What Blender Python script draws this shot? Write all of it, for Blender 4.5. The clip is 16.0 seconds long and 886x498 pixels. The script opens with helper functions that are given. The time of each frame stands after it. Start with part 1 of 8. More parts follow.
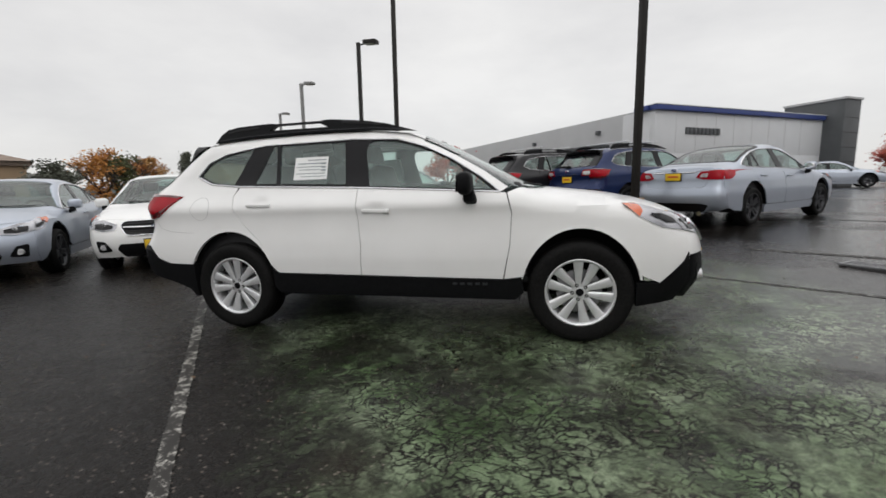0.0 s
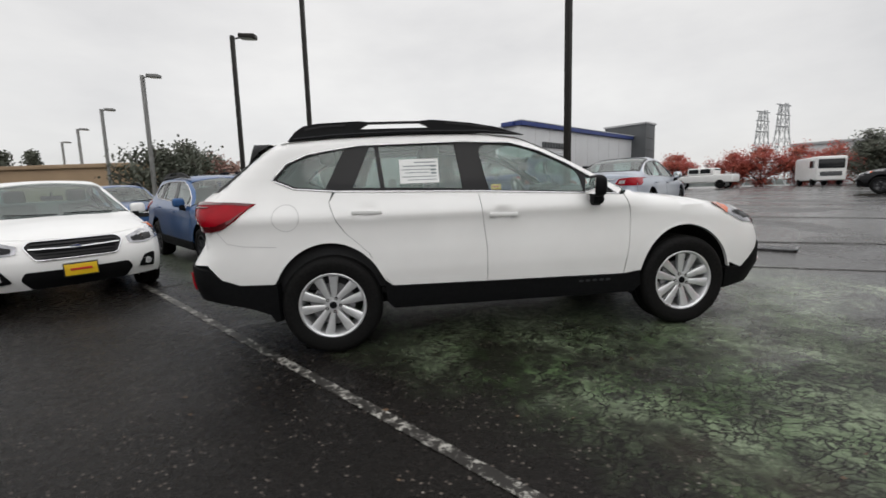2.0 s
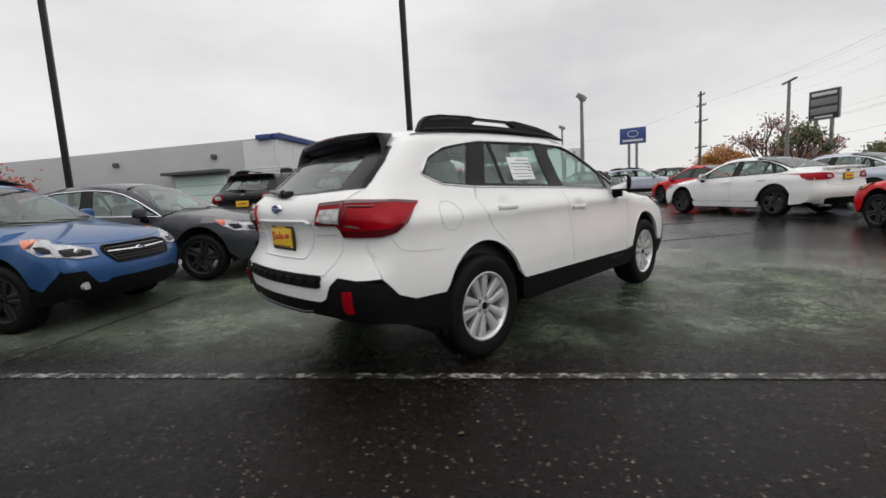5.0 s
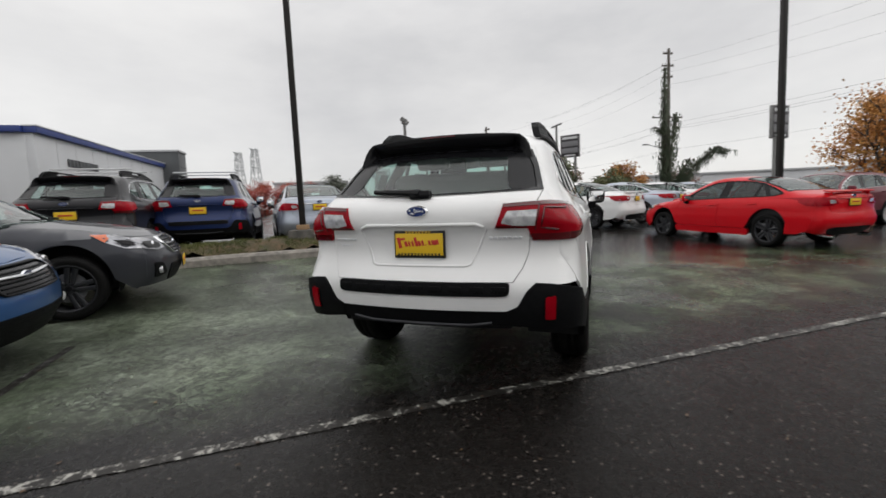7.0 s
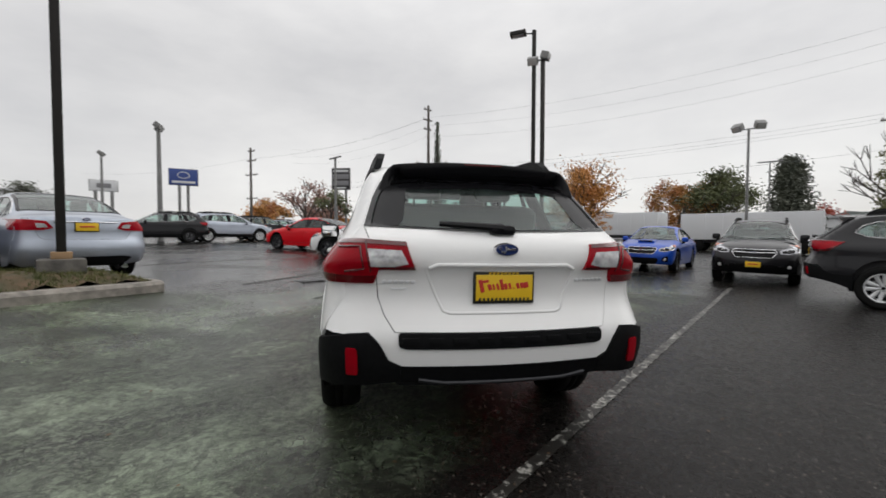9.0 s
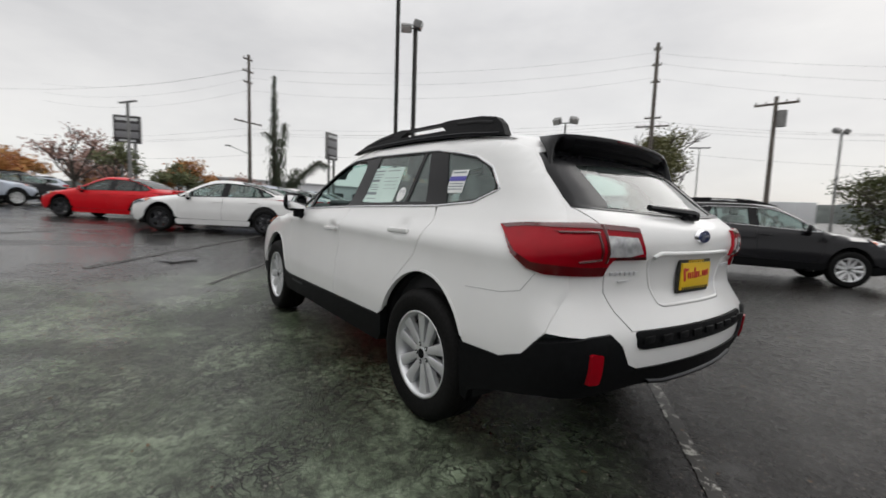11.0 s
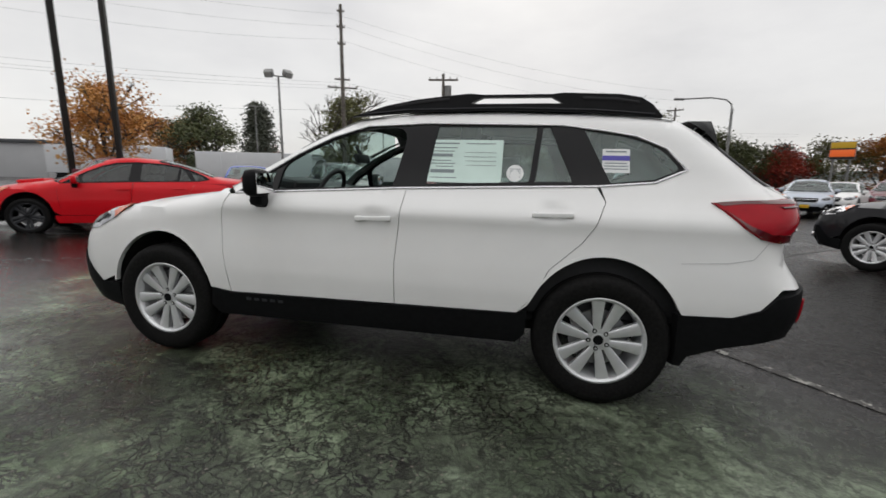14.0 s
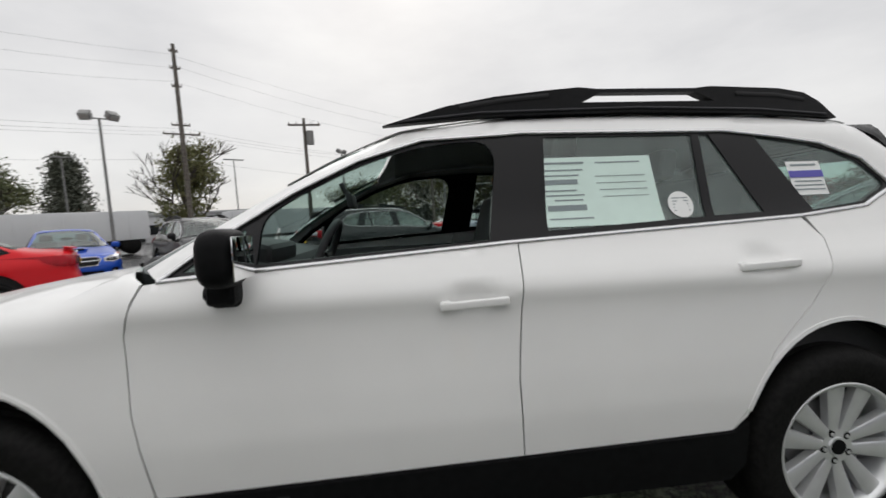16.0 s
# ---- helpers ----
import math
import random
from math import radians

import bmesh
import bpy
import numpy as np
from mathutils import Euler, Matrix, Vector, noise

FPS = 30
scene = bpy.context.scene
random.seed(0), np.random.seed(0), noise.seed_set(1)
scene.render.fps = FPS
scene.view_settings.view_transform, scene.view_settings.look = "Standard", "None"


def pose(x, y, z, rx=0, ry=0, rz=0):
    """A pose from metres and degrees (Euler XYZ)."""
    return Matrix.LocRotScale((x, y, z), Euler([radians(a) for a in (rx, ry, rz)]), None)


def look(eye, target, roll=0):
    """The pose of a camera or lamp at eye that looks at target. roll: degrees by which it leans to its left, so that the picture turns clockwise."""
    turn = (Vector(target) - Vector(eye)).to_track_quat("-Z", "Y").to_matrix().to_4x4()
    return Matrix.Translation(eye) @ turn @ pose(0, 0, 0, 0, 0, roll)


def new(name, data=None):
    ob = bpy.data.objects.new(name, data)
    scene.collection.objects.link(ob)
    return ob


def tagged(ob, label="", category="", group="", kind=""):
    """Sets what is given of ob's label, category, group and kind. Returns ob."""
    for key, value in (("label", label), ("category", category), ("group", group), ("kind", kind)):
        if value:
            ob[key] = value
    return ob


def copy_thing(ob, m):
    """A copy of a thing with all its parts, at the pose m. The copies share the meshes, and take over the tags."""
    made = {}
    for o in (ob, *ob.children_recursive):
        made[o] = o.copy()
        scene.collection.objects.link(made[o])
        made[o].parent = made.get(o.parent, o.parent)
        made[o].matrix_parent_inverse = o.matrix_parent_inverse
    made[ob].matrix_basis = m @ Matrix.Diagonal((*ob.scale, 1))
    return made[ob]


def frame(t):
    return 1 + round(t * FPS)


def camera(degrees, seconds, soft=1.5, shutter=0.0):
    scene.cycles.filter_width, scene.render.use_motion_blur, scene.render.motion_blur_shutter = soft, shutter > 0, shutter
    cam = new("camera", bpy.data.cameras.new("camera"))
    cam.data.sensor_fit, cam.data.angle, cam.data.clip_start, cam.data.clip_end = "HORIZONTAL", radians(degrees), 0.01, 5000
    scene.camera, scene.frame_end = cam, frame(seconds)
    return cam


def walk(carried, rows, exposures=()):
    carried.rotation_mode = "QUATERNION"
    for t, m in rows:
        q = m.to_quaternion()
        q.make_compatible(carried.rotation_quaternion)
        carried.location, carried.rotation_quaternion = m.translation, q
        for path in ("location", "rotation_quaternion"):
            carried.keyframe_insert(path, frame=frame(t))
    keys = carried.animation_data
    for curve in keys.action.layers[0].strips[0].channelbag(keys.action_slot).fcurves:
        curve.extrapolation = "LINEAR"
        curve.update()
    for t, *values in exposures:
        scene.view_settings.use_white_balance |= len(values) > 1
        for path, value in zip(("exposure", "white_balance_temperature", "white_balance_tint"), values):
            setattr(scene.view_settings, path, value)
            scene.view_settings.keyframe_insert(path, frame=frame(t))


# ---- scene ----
cam = camera(91.96, 16.0, soft=1.6, shutter=0.35)
PATH = [
    (0, (1.084, -3.915, 1.103), (0.647, -1.983, 0.822), -1.00),
    (0.5, (0.575, -4.009, 1.077), (0.312, -2.052, 0.755), -0.81),
    (1, (0.093, -4.046, 1.098), (-0.010, -2.065, 0.848), 0.03),
    (1.5, (-0.409, -4.093, 1.109), (-0.217, -2.120, 0.846), -1.15),
    (2, (-0.956, -3.983, 1.106), (-0.708, -2.015, 0.850), -1.56),
    (2.5, (-1.456, -3.938, 1.084), (-0.911, -2.029, 0.848), -3.57),
    (3, (-1.921, -3.771, 1.046), (-1.204, -1.922, 0.787), -2.76),
    (3.5, (-2.371, -3.588, 1.071), (-1.485, -1.804, 0.890), -2.82),
    (3.7, (-2.564, -3.524, 1.065), (-1.514, -1.835, 0.851), -4.12),
    (5.8, (-4.101, -2.076, 1.065), (-2.549, -0.824, 0.907), -1.97),
    (6, (-4.238, -1.888, 1.055), (-2.604, -0.743, 0.918), -1.81),
    (6.5, (-4.467, -1.436, 1.076), (-2.643, -0.628, 0.936), -2.34),
    (7, (-4.613, -0.951, 1.076), (-2.738, -0.283, 0.886), -2.60),
    (7.5, (-4.739, -0.520, 1.076), (-2.766, -0.217, 0.943), -1.93),
    (8, (-4.673, -0.100, 1.070), (-2.677, -0.055, 0.953), -1.31),
    (8.5, (-4.491, 0.310, 1.115), (-2.495, 0.189, 1.059), -1.13),
    (9, (-4.343, 0.718, 1.140), (-2.390, 0.293, 1.067), 0.12),
    (9.2, (-4.267, 0.881, 1.129), (-2.332, 0.388, 1.015), 0.40),
    (11.3, (-3.101, 2.361, 1.173), (-1.668, 0.977, 1.000), 2.36),
    (11.5, (-2.978, 2.502, 1.212), (-1.668, 0.998, 1.061), 2.54),
    (12, (-2.618, 2.703, 1.199), (-1.393, 1.126, 1.090), 2.18),
    (12.5, (-2.211, 2.851, 1.229), (-1.144, 1.166, 1.077), 2.98),
    (13, (-1.834, 3.079, 1.229), (-1.077, 1.247, 0.957), 1.30),
    (13.5, (-1.417, 3.176, 1.191), (-0.841, 1.293, 0.842), -0.29),
    (14, (-1.018, 3.171, 1.231), (-0.602, 1.246, 0.881), 0.52),
    (14.5, (-0.642, 3.124, 1.238), (-0.435, 1.168, 0.877), -0.03),
    (15, (-0.362, 2.814, 1.217), (-0.173, 0.846, 0.919), -0.27),
    (15.5, (-0.123, 2.477, 1.221), (-0.074, 0.489, 1.004), -1.97),
    (16, (0.110, 2.141, 1.250), (-0.099, 0.159, 1.084), -3.38),
]
walk(cam, [(t, look(eye, target, roll)) for t, eye, target, roll in PATH])

# ---- world and sun: bright overcast, wet autumn day ----
SLOPE_X, SLOPE_Y = 0.0157, 0.0157
world = bpy.data.worlds.new("overcast_sky")
world.use_nodes = True
scene.world = world
scene.view_settings.exposure = 0.0


def build_world():
    nt = world.node_tree
    nt.nodes.clear()
    out = nt.nodes.new("ShaderNodeOutputWorld")
    back = nt.nodes.new("ShaderNodeBackground")
    sky = nt.nodes.new("ShaderNodeTexSky")
    sky.sky_type, sky.sun_disc = "NISHITA", False
    sky.sun_elevation, sky.sun_rotation = radians(33), radians(180)
    # cloud cover: a soft grey layer over the clear sky, brighter in torn patches
    tc = nt.nodes.new("ShaderNodeTexCoord")
    mp = nt.nodes.new("ShaderNodeMapping")
    mp.inputs["Scale"].default_value = (1.0, 1.0, 2.6)
    n1 = nt.nodes.new("ShaderNodeTexNoise")
    n1.inputs["Scale"].default_value, n1.inputs["Detail"].default_value = 1.7, 7.0
    n1.inputs["Roughness"].default_value = 0.55
    ramp = nt.nodes.new("ShaderNodeValToRGB")
    ramp.color_ramp.elements[0].position, ramp.color_ramp.elements[0].color = 0.30, (6.3, 6.25, 6.3, 1)
    ramp.color_ramp.elements[1].position, ramp.color_ramp.elements[1].color = 0.72, (8.8, 8.68, 8.52, 1)
    e = ramp.color_ramp.elements.new(0.5)
    e.color = (7.6, 7.5, 7.45, 1)
    mix = nt.nodes.new("ShaderNodeMixRGB")
    mix.inputs[0].default_value = 0.93
    link = nt.links.new
    link(tc.outputs["Generated"], mp.inputs["Vector"])
    link(mp.outputs[0], n1.inputs["Vector"])
    link(n1.outputs["Fac"], ramp.inputs[0])
    link(sky.outputs[0], mix.inputs[1])
    link(ramp.outputs[0], mix.inputs[2])
    # an overcast sky is brightest overhead
    sep = nt.nodes.new("ShaderNodeSeparateXYZ")
    rise = nt.nodes.new("ShaderNodeMapRange")
    rise.interpolation_type = "SMOOTHSTEP"
    rise.inputs[1].default_value, rise.inputs[2].default_value = 0.30, 0.95
    rise.inputs[3].default_value, rise.inputs[4].default_value = 1.0, 1.9
    lift = nt.nodes.new("ShaderNodeVectorMath")
    lift.operation = "SCALE"
    link(tc.outputs["Generated"], sep.inputs[0])
    link(sep.outputs[2], rise.inputs[0])
    link(mix.outputs[0], lift.inputs[0])
    link(rise.outputs[0], lift.inputs["Scale"])
    link(lift.outputs[0], back.inputs["Color"])
    back.inputs["Strength"].default_value = 0.104
    link(back.outputs[0], out.inputs["Surface"])


build_world()
sun = new("sun", bpy.data.lights.new("sun", "SUN"))
sun.data.energy, sun.data.angle, sun.data.color = 0.42, radians(36), (1.0, 0.98, 0.95)
sun.matrix_world = look((0, -50, 32), (-3, 0, 0))


# ---- materials ----
def mat(name, color, rough=0.5, metal=0.0, coat=0.0, grain=None, bump=None, random_value=0.0, emit=0.0, spec=0.5):
    """Principled surface. grain=(scale, amount, second colour or None); bump=(scale, strength)."""
    m = bpy.data.materials.new(name)
    m.use_nodes = True
    nt = m.node_tree
    b = nt.nodes["Principled BSDF"]
    b.inputs["Roughness"].default_value, b.inputs["Metallic"].default_value = rough, metal
    b.inputs["Coat Weight"].default_value, b.inputs["Coat Roughness"].default_value = coat, 0.03
    b.inputs["Coat IOR"].default_value = 1.36
    b.inputs["Specular IOR Level"].default_value = spec
    b.inputs["Base Color"].default_value = (*color, 1)
    tc = nt.nodes.new("ShaderNodeTexCoord")
    if grain:
        scale, amount, second = grain
        n = nt.nodes.new("ShaderNodeTexNoise")
        n.inputs["Scale"].default_value, n.inputs["Detail"].default_value = scale, 6
        nt.links.new(tc.outputs["Object"], n.inputs["Vector"])
        r = nt.nodes.new("ShaderNodeValToRGB")
        dark = tuple(c * (1 - amount) for c in color)
        r.color_ramp.elements[0].position, r.color_ramp.elements[0].color = 0.32, (*dark, 1)
        r.color_ramp.elements[1].position, r.color_ramp.elements[1].color = 0.68, (*(second or color), 1)
        nt.links.new(n.outputs["Fac"], r.inputs[0])
        last = r.outputs[0]
        if random_value:
            oi = nt.nodes.new("ShaderNodeObjectInfo")
            hsv = nt.nodes.new("ShaderNodeHueSaturation")
            mr = nt.nodes.new("ShaderNodeMapRange")
            mr.inputs[3].default_value, mr.inputs[4].default_value = 1 - random_value, 1 + random_value
            nt.links.new(oi.outputs["Random"], mr.inputs[0])
            nt.links.new(mr.outputs[0], hsv.inputs["Value"])
            nt.links.new(last, hsv.inputs["Color"])
            last = hsv.outputs[0]
        nt.links.new(last, b.inputs["Base Color"])
    if bump:
        n2 = nt.nodes.new("ShaderNodeTexNoise")
        n2.inputs["Scale"].default_value, n2.inputs["Detail"].default_value = bump[0], 5
        nt.links.new(tc.outputs["Object"], n2.inputs["Vector"])
        bp = nt.nodes.new("ShaderNodeBump")
        bp.inputs["Strength"].default_value, bp.inputs["Distance"].default_value = bump[1], 0.01
        nt.links.new(n2.outputs["Fac"], bp.inputs["Height"])
        nt.links.new(bp.outputs[0], b.inputs["Normal"])
    if emit:
        b.inputs["Emission Color"].default_value = (*color, 1)
        b.inputs["Emission Strength"].default_value = emit
    return m


def glass_mat(name, tint, film_sheen_low, film_sheen_high, gloss=1.0, rough=0.0):
    """Thin car glass: a tinted see-through sheet with a Fresnel shine."""
    m = bpy.data.materials.new(name)
    m.use_nodes = True
    nt = m.node_tree
    nt.nodes.clear()
    out = nt.nodes.new("ShaderNodeOutputMaterial")
    tr = nt.nodes.new("ShaderNodeBsdfTransparent")
    tr.inputs[0].default_value = (*tint, 1)
    gl = nt.nodes.new("ShaderNodeBsdfGlossy")
    gl.inputs["Roughness"].default_value = rough
    gl.inputs[0].default_value = (gloss, gloss, gloss, 1)
    lw = nt.nodes.new("ShaderNodeLayerWeight")
    lw.inputs[0].default_value = 0.5
    pw = nt.nodes.new("ShaderNodeMath")
    pw.operation, pw.inputs[1].default_value = "POWER", 4.2
    fr = nt.nodes.new("ShaderNodeMath")
    fr.operation, fr.inputs[1].default_value, fr.inputs[2].default_value = "MULTIPLY_ADD", 0.75, 0.045
    nt.links.new(lw.outputs["Facing"], pw.inputs[0])
    nt.links.new(pw.outputs[0], fr.inputs[0])
    mx = nt.nodes.new("ShaderNodeMixShader")
    # pale diffuse layer stands for rain film and for sky reflected in the panes
    df = nt.nodes.new("ShaderNodeBsdfDiffuse")
    df.inputs[0].default_value = (0.42, 0.54, 0.505, 1)
    tc = nt.nodes.new("ShaderNodeTexCoord")
    ns = nt.nodes.new("ShaderNodeTexNoise")
    ns.inputs["Scale"].default_value, ns.inputs["Detail"].default_value = 14, 8
    mr = nt.nodes.new("ShaderNodeMapRange")
    mr.inputs[1].default_value, mr.inputs[2].default_value, mr.inputs[3].default_value, mr.inputs[4].default_value = 0.35, 0.7, film_sheen_low, film_sheen_high
    nt.links.new(tc.outputs["Object"], ns.inputs["Vector"])
    nt.links.new(ns.outputs["Fac"], mr.inputs[0])
    film = nt.nodes.new("ShaderNodeMixShader")
    nt.links.new(mr.outputs[0], film.inputs[0])
    nt.links.new(tr.outputs[0], film.inputs[1])
    nt.links.new(df.outputs[0], film.inputs[2])
    nt.links.new(fr.outputs[0], mx.inputs[0])
    nt.links.new(film.outputs[0], mx.inputs[1])
    nt.links.new(gl.outputs[0], mx.inputs[2])
    nt.links.new(mx.outputs[0], out.inputs[0])
    return m


def paint(name, color, metal=0.0, rough=0.32, coat=0.7):
    return mat(name, color, rough, metal, coat=coat, grain=(2.5, 0.05, None), spec=0.12)


M = {}
M["white_paint"] = paint("white_car_paint", (0.80, 0.80, 0.79))
M["silver_paint"] = paint("silver_blue_car_paint", (0.42, 0.46, 0.53), 0.55, 0.35)
M["grey_paint"] = paint("dark_grey_car_paint", (0.045, 0.047, 0.055), 0.3, 0.35)
M["blue_paint"] = paint("mid_blue_car_paint", (0.030, 0.088, 0.225), 0.35, 0.33)
M["navy_paint"] = paint("navy_car_paint", (0.012, 0.024, 0.085), 0.3, 0.33)
M["race_paint"] = paint("bright_blue_car_paint", (0.012, 0.07, 0.42), 0.2, 0.3)
M["red_paint"] = paint("red_car_paint", (0.58, 0.005, 0.012), 0.0, 0.3, 0.38)
M["maroon_paint"] = paint("maroon_car_paint", (0.13, 0.02, 0.03), 0.2, 0.33)
M["black_paint"] = paint("black_car_paint", (0.012, 0.012, 0.014), 0.1, 0.3)
M["plastic"] = mat("black_textured_plastic", (0.008, 0.0083, 0.009), 0.5, grain=(40, 0.3, None), bump=(600, 0.15), spec=0.07)
M["gloss_black"] = mat("gloss_black_trim", (0.006, 0.006, 0.007), 0.22, spec=0.2)
M["shut_gap"] = mat("dark_underbody", (0.010, 0.010, 0.011), 0.9)
M["chrome"] = mat("chrome_trim", (0.75, 0.75, 0.77), 0.16, 1.0)
M["alloy"] = mat("silver_alloy", (0.74, 0.75, 0.76), 0.30, 0.55, grain=(15, 0.08, None))
M["dark_alloy"] = mat("dark_grey_alloy", (0.035, 0.036, 0.04), 0.4, 0.5)
M["rubber"] = mat("wet_tyre_rubber", (0.006, 0.006, 0.0062), 0.65, grain=(60, 0.35, (0.010, 0.0098, 0.0095)), bump=(120, 0.25), spec=0.12)
M["glass"] = glass_mat("tinted_window_glass", (0.74, 0.87, 0.83), 0.12, 0.26)
M["privacy_glass"] = glass_mat("darker_window_glass", (0.68, 0.81, 0.77), 0.10, 0.24)
M["screen_glass"] = glass_mat("windscreen_glass", (0.58, 0.75, 0.71), 0.02, 0.06)
M["dark_glass"] = glass_mat("dark_tinted_glass", (0.16, 0.18, 0.18), 0.01, 0.04)
M["red_lens"] = mat("red_lamp_lens", (0.33, 0.002, 0.010), 0.25, coat=0.25, grain=(9, 0.25, None), spec=0.1)
M["dark_red_lens"] = mat("dark_red_lamp_lens", (0.085, 0.003, 0.005), 0.12, coat=1.0)
M["clear_lens"] = mat("clear_lamp_lens", (0.62, 0.62, 0.64), 0.15, 0.35, coat=1.0, grain=(25, 0.4, (0.75, 0.75, 0.76)))
M["head_lens"] = mat("headlamp_lens", (0.34, 0.35, 0.37), 0.14, 0.6, coat=1.0, grain=(5, 0.6, (0.5, 0.5, 0.53)))
M["amber_lens"] = mat("amber_lamp_lens", (0.55, 0.10, 0.02), 0.15, coat=1.0)
M["plate_yellow"] = mat("yellow_plate", (0.78, 0.50, 0.015), 0.45, grain=(9, 0.06, None))
M["plate_text"] = mat("red_plate_script", (0.50, 0.03, 0.02), 0.5)
M["plate_black"] = mat("black_plate_print", (0.015, 0.014, 0.012), 0.5)
M["badge_blue"] = mat("blue_oval_badge", (0.02, 0.04, 0.16), 0.2, 0.4, coat=1.0)
M["cloth"] = mat("grey_seat_cloth", (0.24, 0.24, 0.235), 0.9, grain=(50, 0.25, None), bump=(300, 0.2))
M["cabin_dark"] = mat("black_cabin_trim", (0.022, 0.022, 0.024), 0.7, grain=(40, 0.2, None))
M["cabin_light"] = mat("light_grey_headliner", (0.42, 0.42, 0.40), 0.9, grain=(60, 0.1, None))
M["paper"] = mat("white_window_sticker", (0.78, 0.79, 0.78), 0.6, grain=(20, 0.05, None))
M["paper_mint"] = mat("pale_green_window_sticker", (0.62, 0.77, 0.71), 0.6, grain=(12, 0.06, None))
M["paper_print"] = mat("grey_sticker_print", (0.20, 0.24, 0.25), 0.6)
M["paper_blue"] = mat("blue_sticker_band", (0.09, 0.08, 0.38), 0.6)
M["steel"] = mat("grey_steel", (0.30, 0.30, 0.31), 0.45, 0.8, grain=(20, 0.2, None))


# ---- mesh helpers ----
def ground_z(x, y):
    """The lot rises gently, a little more towards the island."""
    lin = SLOPE_X * x + SLOPE_Y * y
    k = min(max((y - 2.2) / 3.6, 0), 1)
    j = min(max((x + y - 3.5) / 4.0, 0), 1)
    return 0.9 * math.tanh(lin / 0.9) + 0.07 * k * k * (3 - 2 * k) + 0.13 * j * j * (3 - 2 * j)


def mesh_object(name, verts, faces, material, parent=None, label="", smooth=True):
    me = bpy.data.meshes.new(name)
    me.from_pydata([tuple(map(float, v)) for v in verts], [], [tuple(map(int, f)) for f in faces])
    me.materials.append(material)
    if smooth:
        me.polygons.foreach_set("use_smooth", [True] * len(me.polygons))
    me.update()
    ob = new(name, me)
    if parent:
        ob.parent = parent
    if label:
        ob["label"] = label
    return ob


def part(name, bm, material, parent=None, label="", smooth=False, angle=None):
    me = bpy.data.meshes.new(name)
    bmesh.ops.recalc_face_normals(bm, faces=bm.faces[:])
    if smooth:
        for f in bm.faces:
            f.smooth = True
        for e in bm.edges:
            if len(e.link_faces) == 2 and e.calc_face_angle(0) > radians(angle or 35):
                e.smooth = False
    bm.to_mesh(me)
    bm.free()
    me.materials.append(material)
    ob = new(name, me)
    if parent:
        ob.parent = parent
    if label:
        ob["label"] = label
    return ob


def add_box(bm, size, m, bevel=0.0, segments=2):
    """A box of the given size about the pose m, with rounded edges."""
    r = bmesh.ops.create_cube(bm, size=1.0, matrix=m @ Matrix.Diagonal((*size, 1)))
    if bevel:
        edges = list({e for v in r["verts"] for e in v.link_edges})
        bmesh.ops.bevel(bm, geom=edges, offset=bevel, segments=segments, affect="EDGES", profile=0.6)
    return bm


def box_part(name, size, m, material, parent=None, bevel=0.01, label=""):
    return part(name, add_box(bmesh.new(), size, m, bevel), material, parent, label, smooth=bevel > 0)


def add_cyl(bm, r1, r2, p, q, seg=16):
    """A round bar from p to q."""
    p, q = Vector(p), Vector(q)
    d = q - p
    m = Matrix.Translation((p + q) / 2) @ d.to_track_quat("Z", "Y").to_matrix().to_4x4()
    bmesh.ops.create_cone(bm, cap_ends=True, segments=seg, radius1=r1, radius2=r2, depth=d.length, matrix=m)
    return bm


def lathe(profile, seg=48, closed=False):
    """Verts and faces of a profile of (radius, y) turned about the y axis."""
    V, F, n = [], [], len(profile)
    for i in range(seg):
        a = 2 * math.pi * i / seg
        V += [(r * math.sin(a), y, r * math.cos(a)) for r, y in profile]
    for i in range(seg):
        j = (i + 1) % seg
        for k in range(n if closed else n - 1):
            l = (k + 1) % n
            F.append((i * n + k, i * n + l, j * n + l, j * n + k))
    return V, F


# ---- the car builder: a smooth body form, with panels cut from it ----
class Table:
    """A softly rounded curve through the given (key, value) pairs."""

    def __init__(self, pts, soft=0.05):
        k = np.array(sorted(pts))
        lo, hi = k[0, 0] - 0.6, k[-1, 0] + 0.6
        self.x = np.arange(lo, hi, 0.01)
        y = np.interp(self.x, k[:, 0], k[:, 1])
        n = max(1, int(soft / 0.01))
        w = np.hanning(2 * n + 3)
        self.y = np.convolve(np.pad(y, n + 1, mode="edge"), w / w.sum(), mode="valid")
        self.d = np.gradient(self.y, 0.01)

    def __call__(self, x):
        return np.interp(x, self.x, self.y)

    def slope(self, x):
        return np.interp(x, self.x, self.d)


def smooth_max(a, b, k):
    h = np.clip(0.5 + 0.5 * (a - b) / k, 0, 1)
    return b + (a - b) * h + k * h * (1 - h)


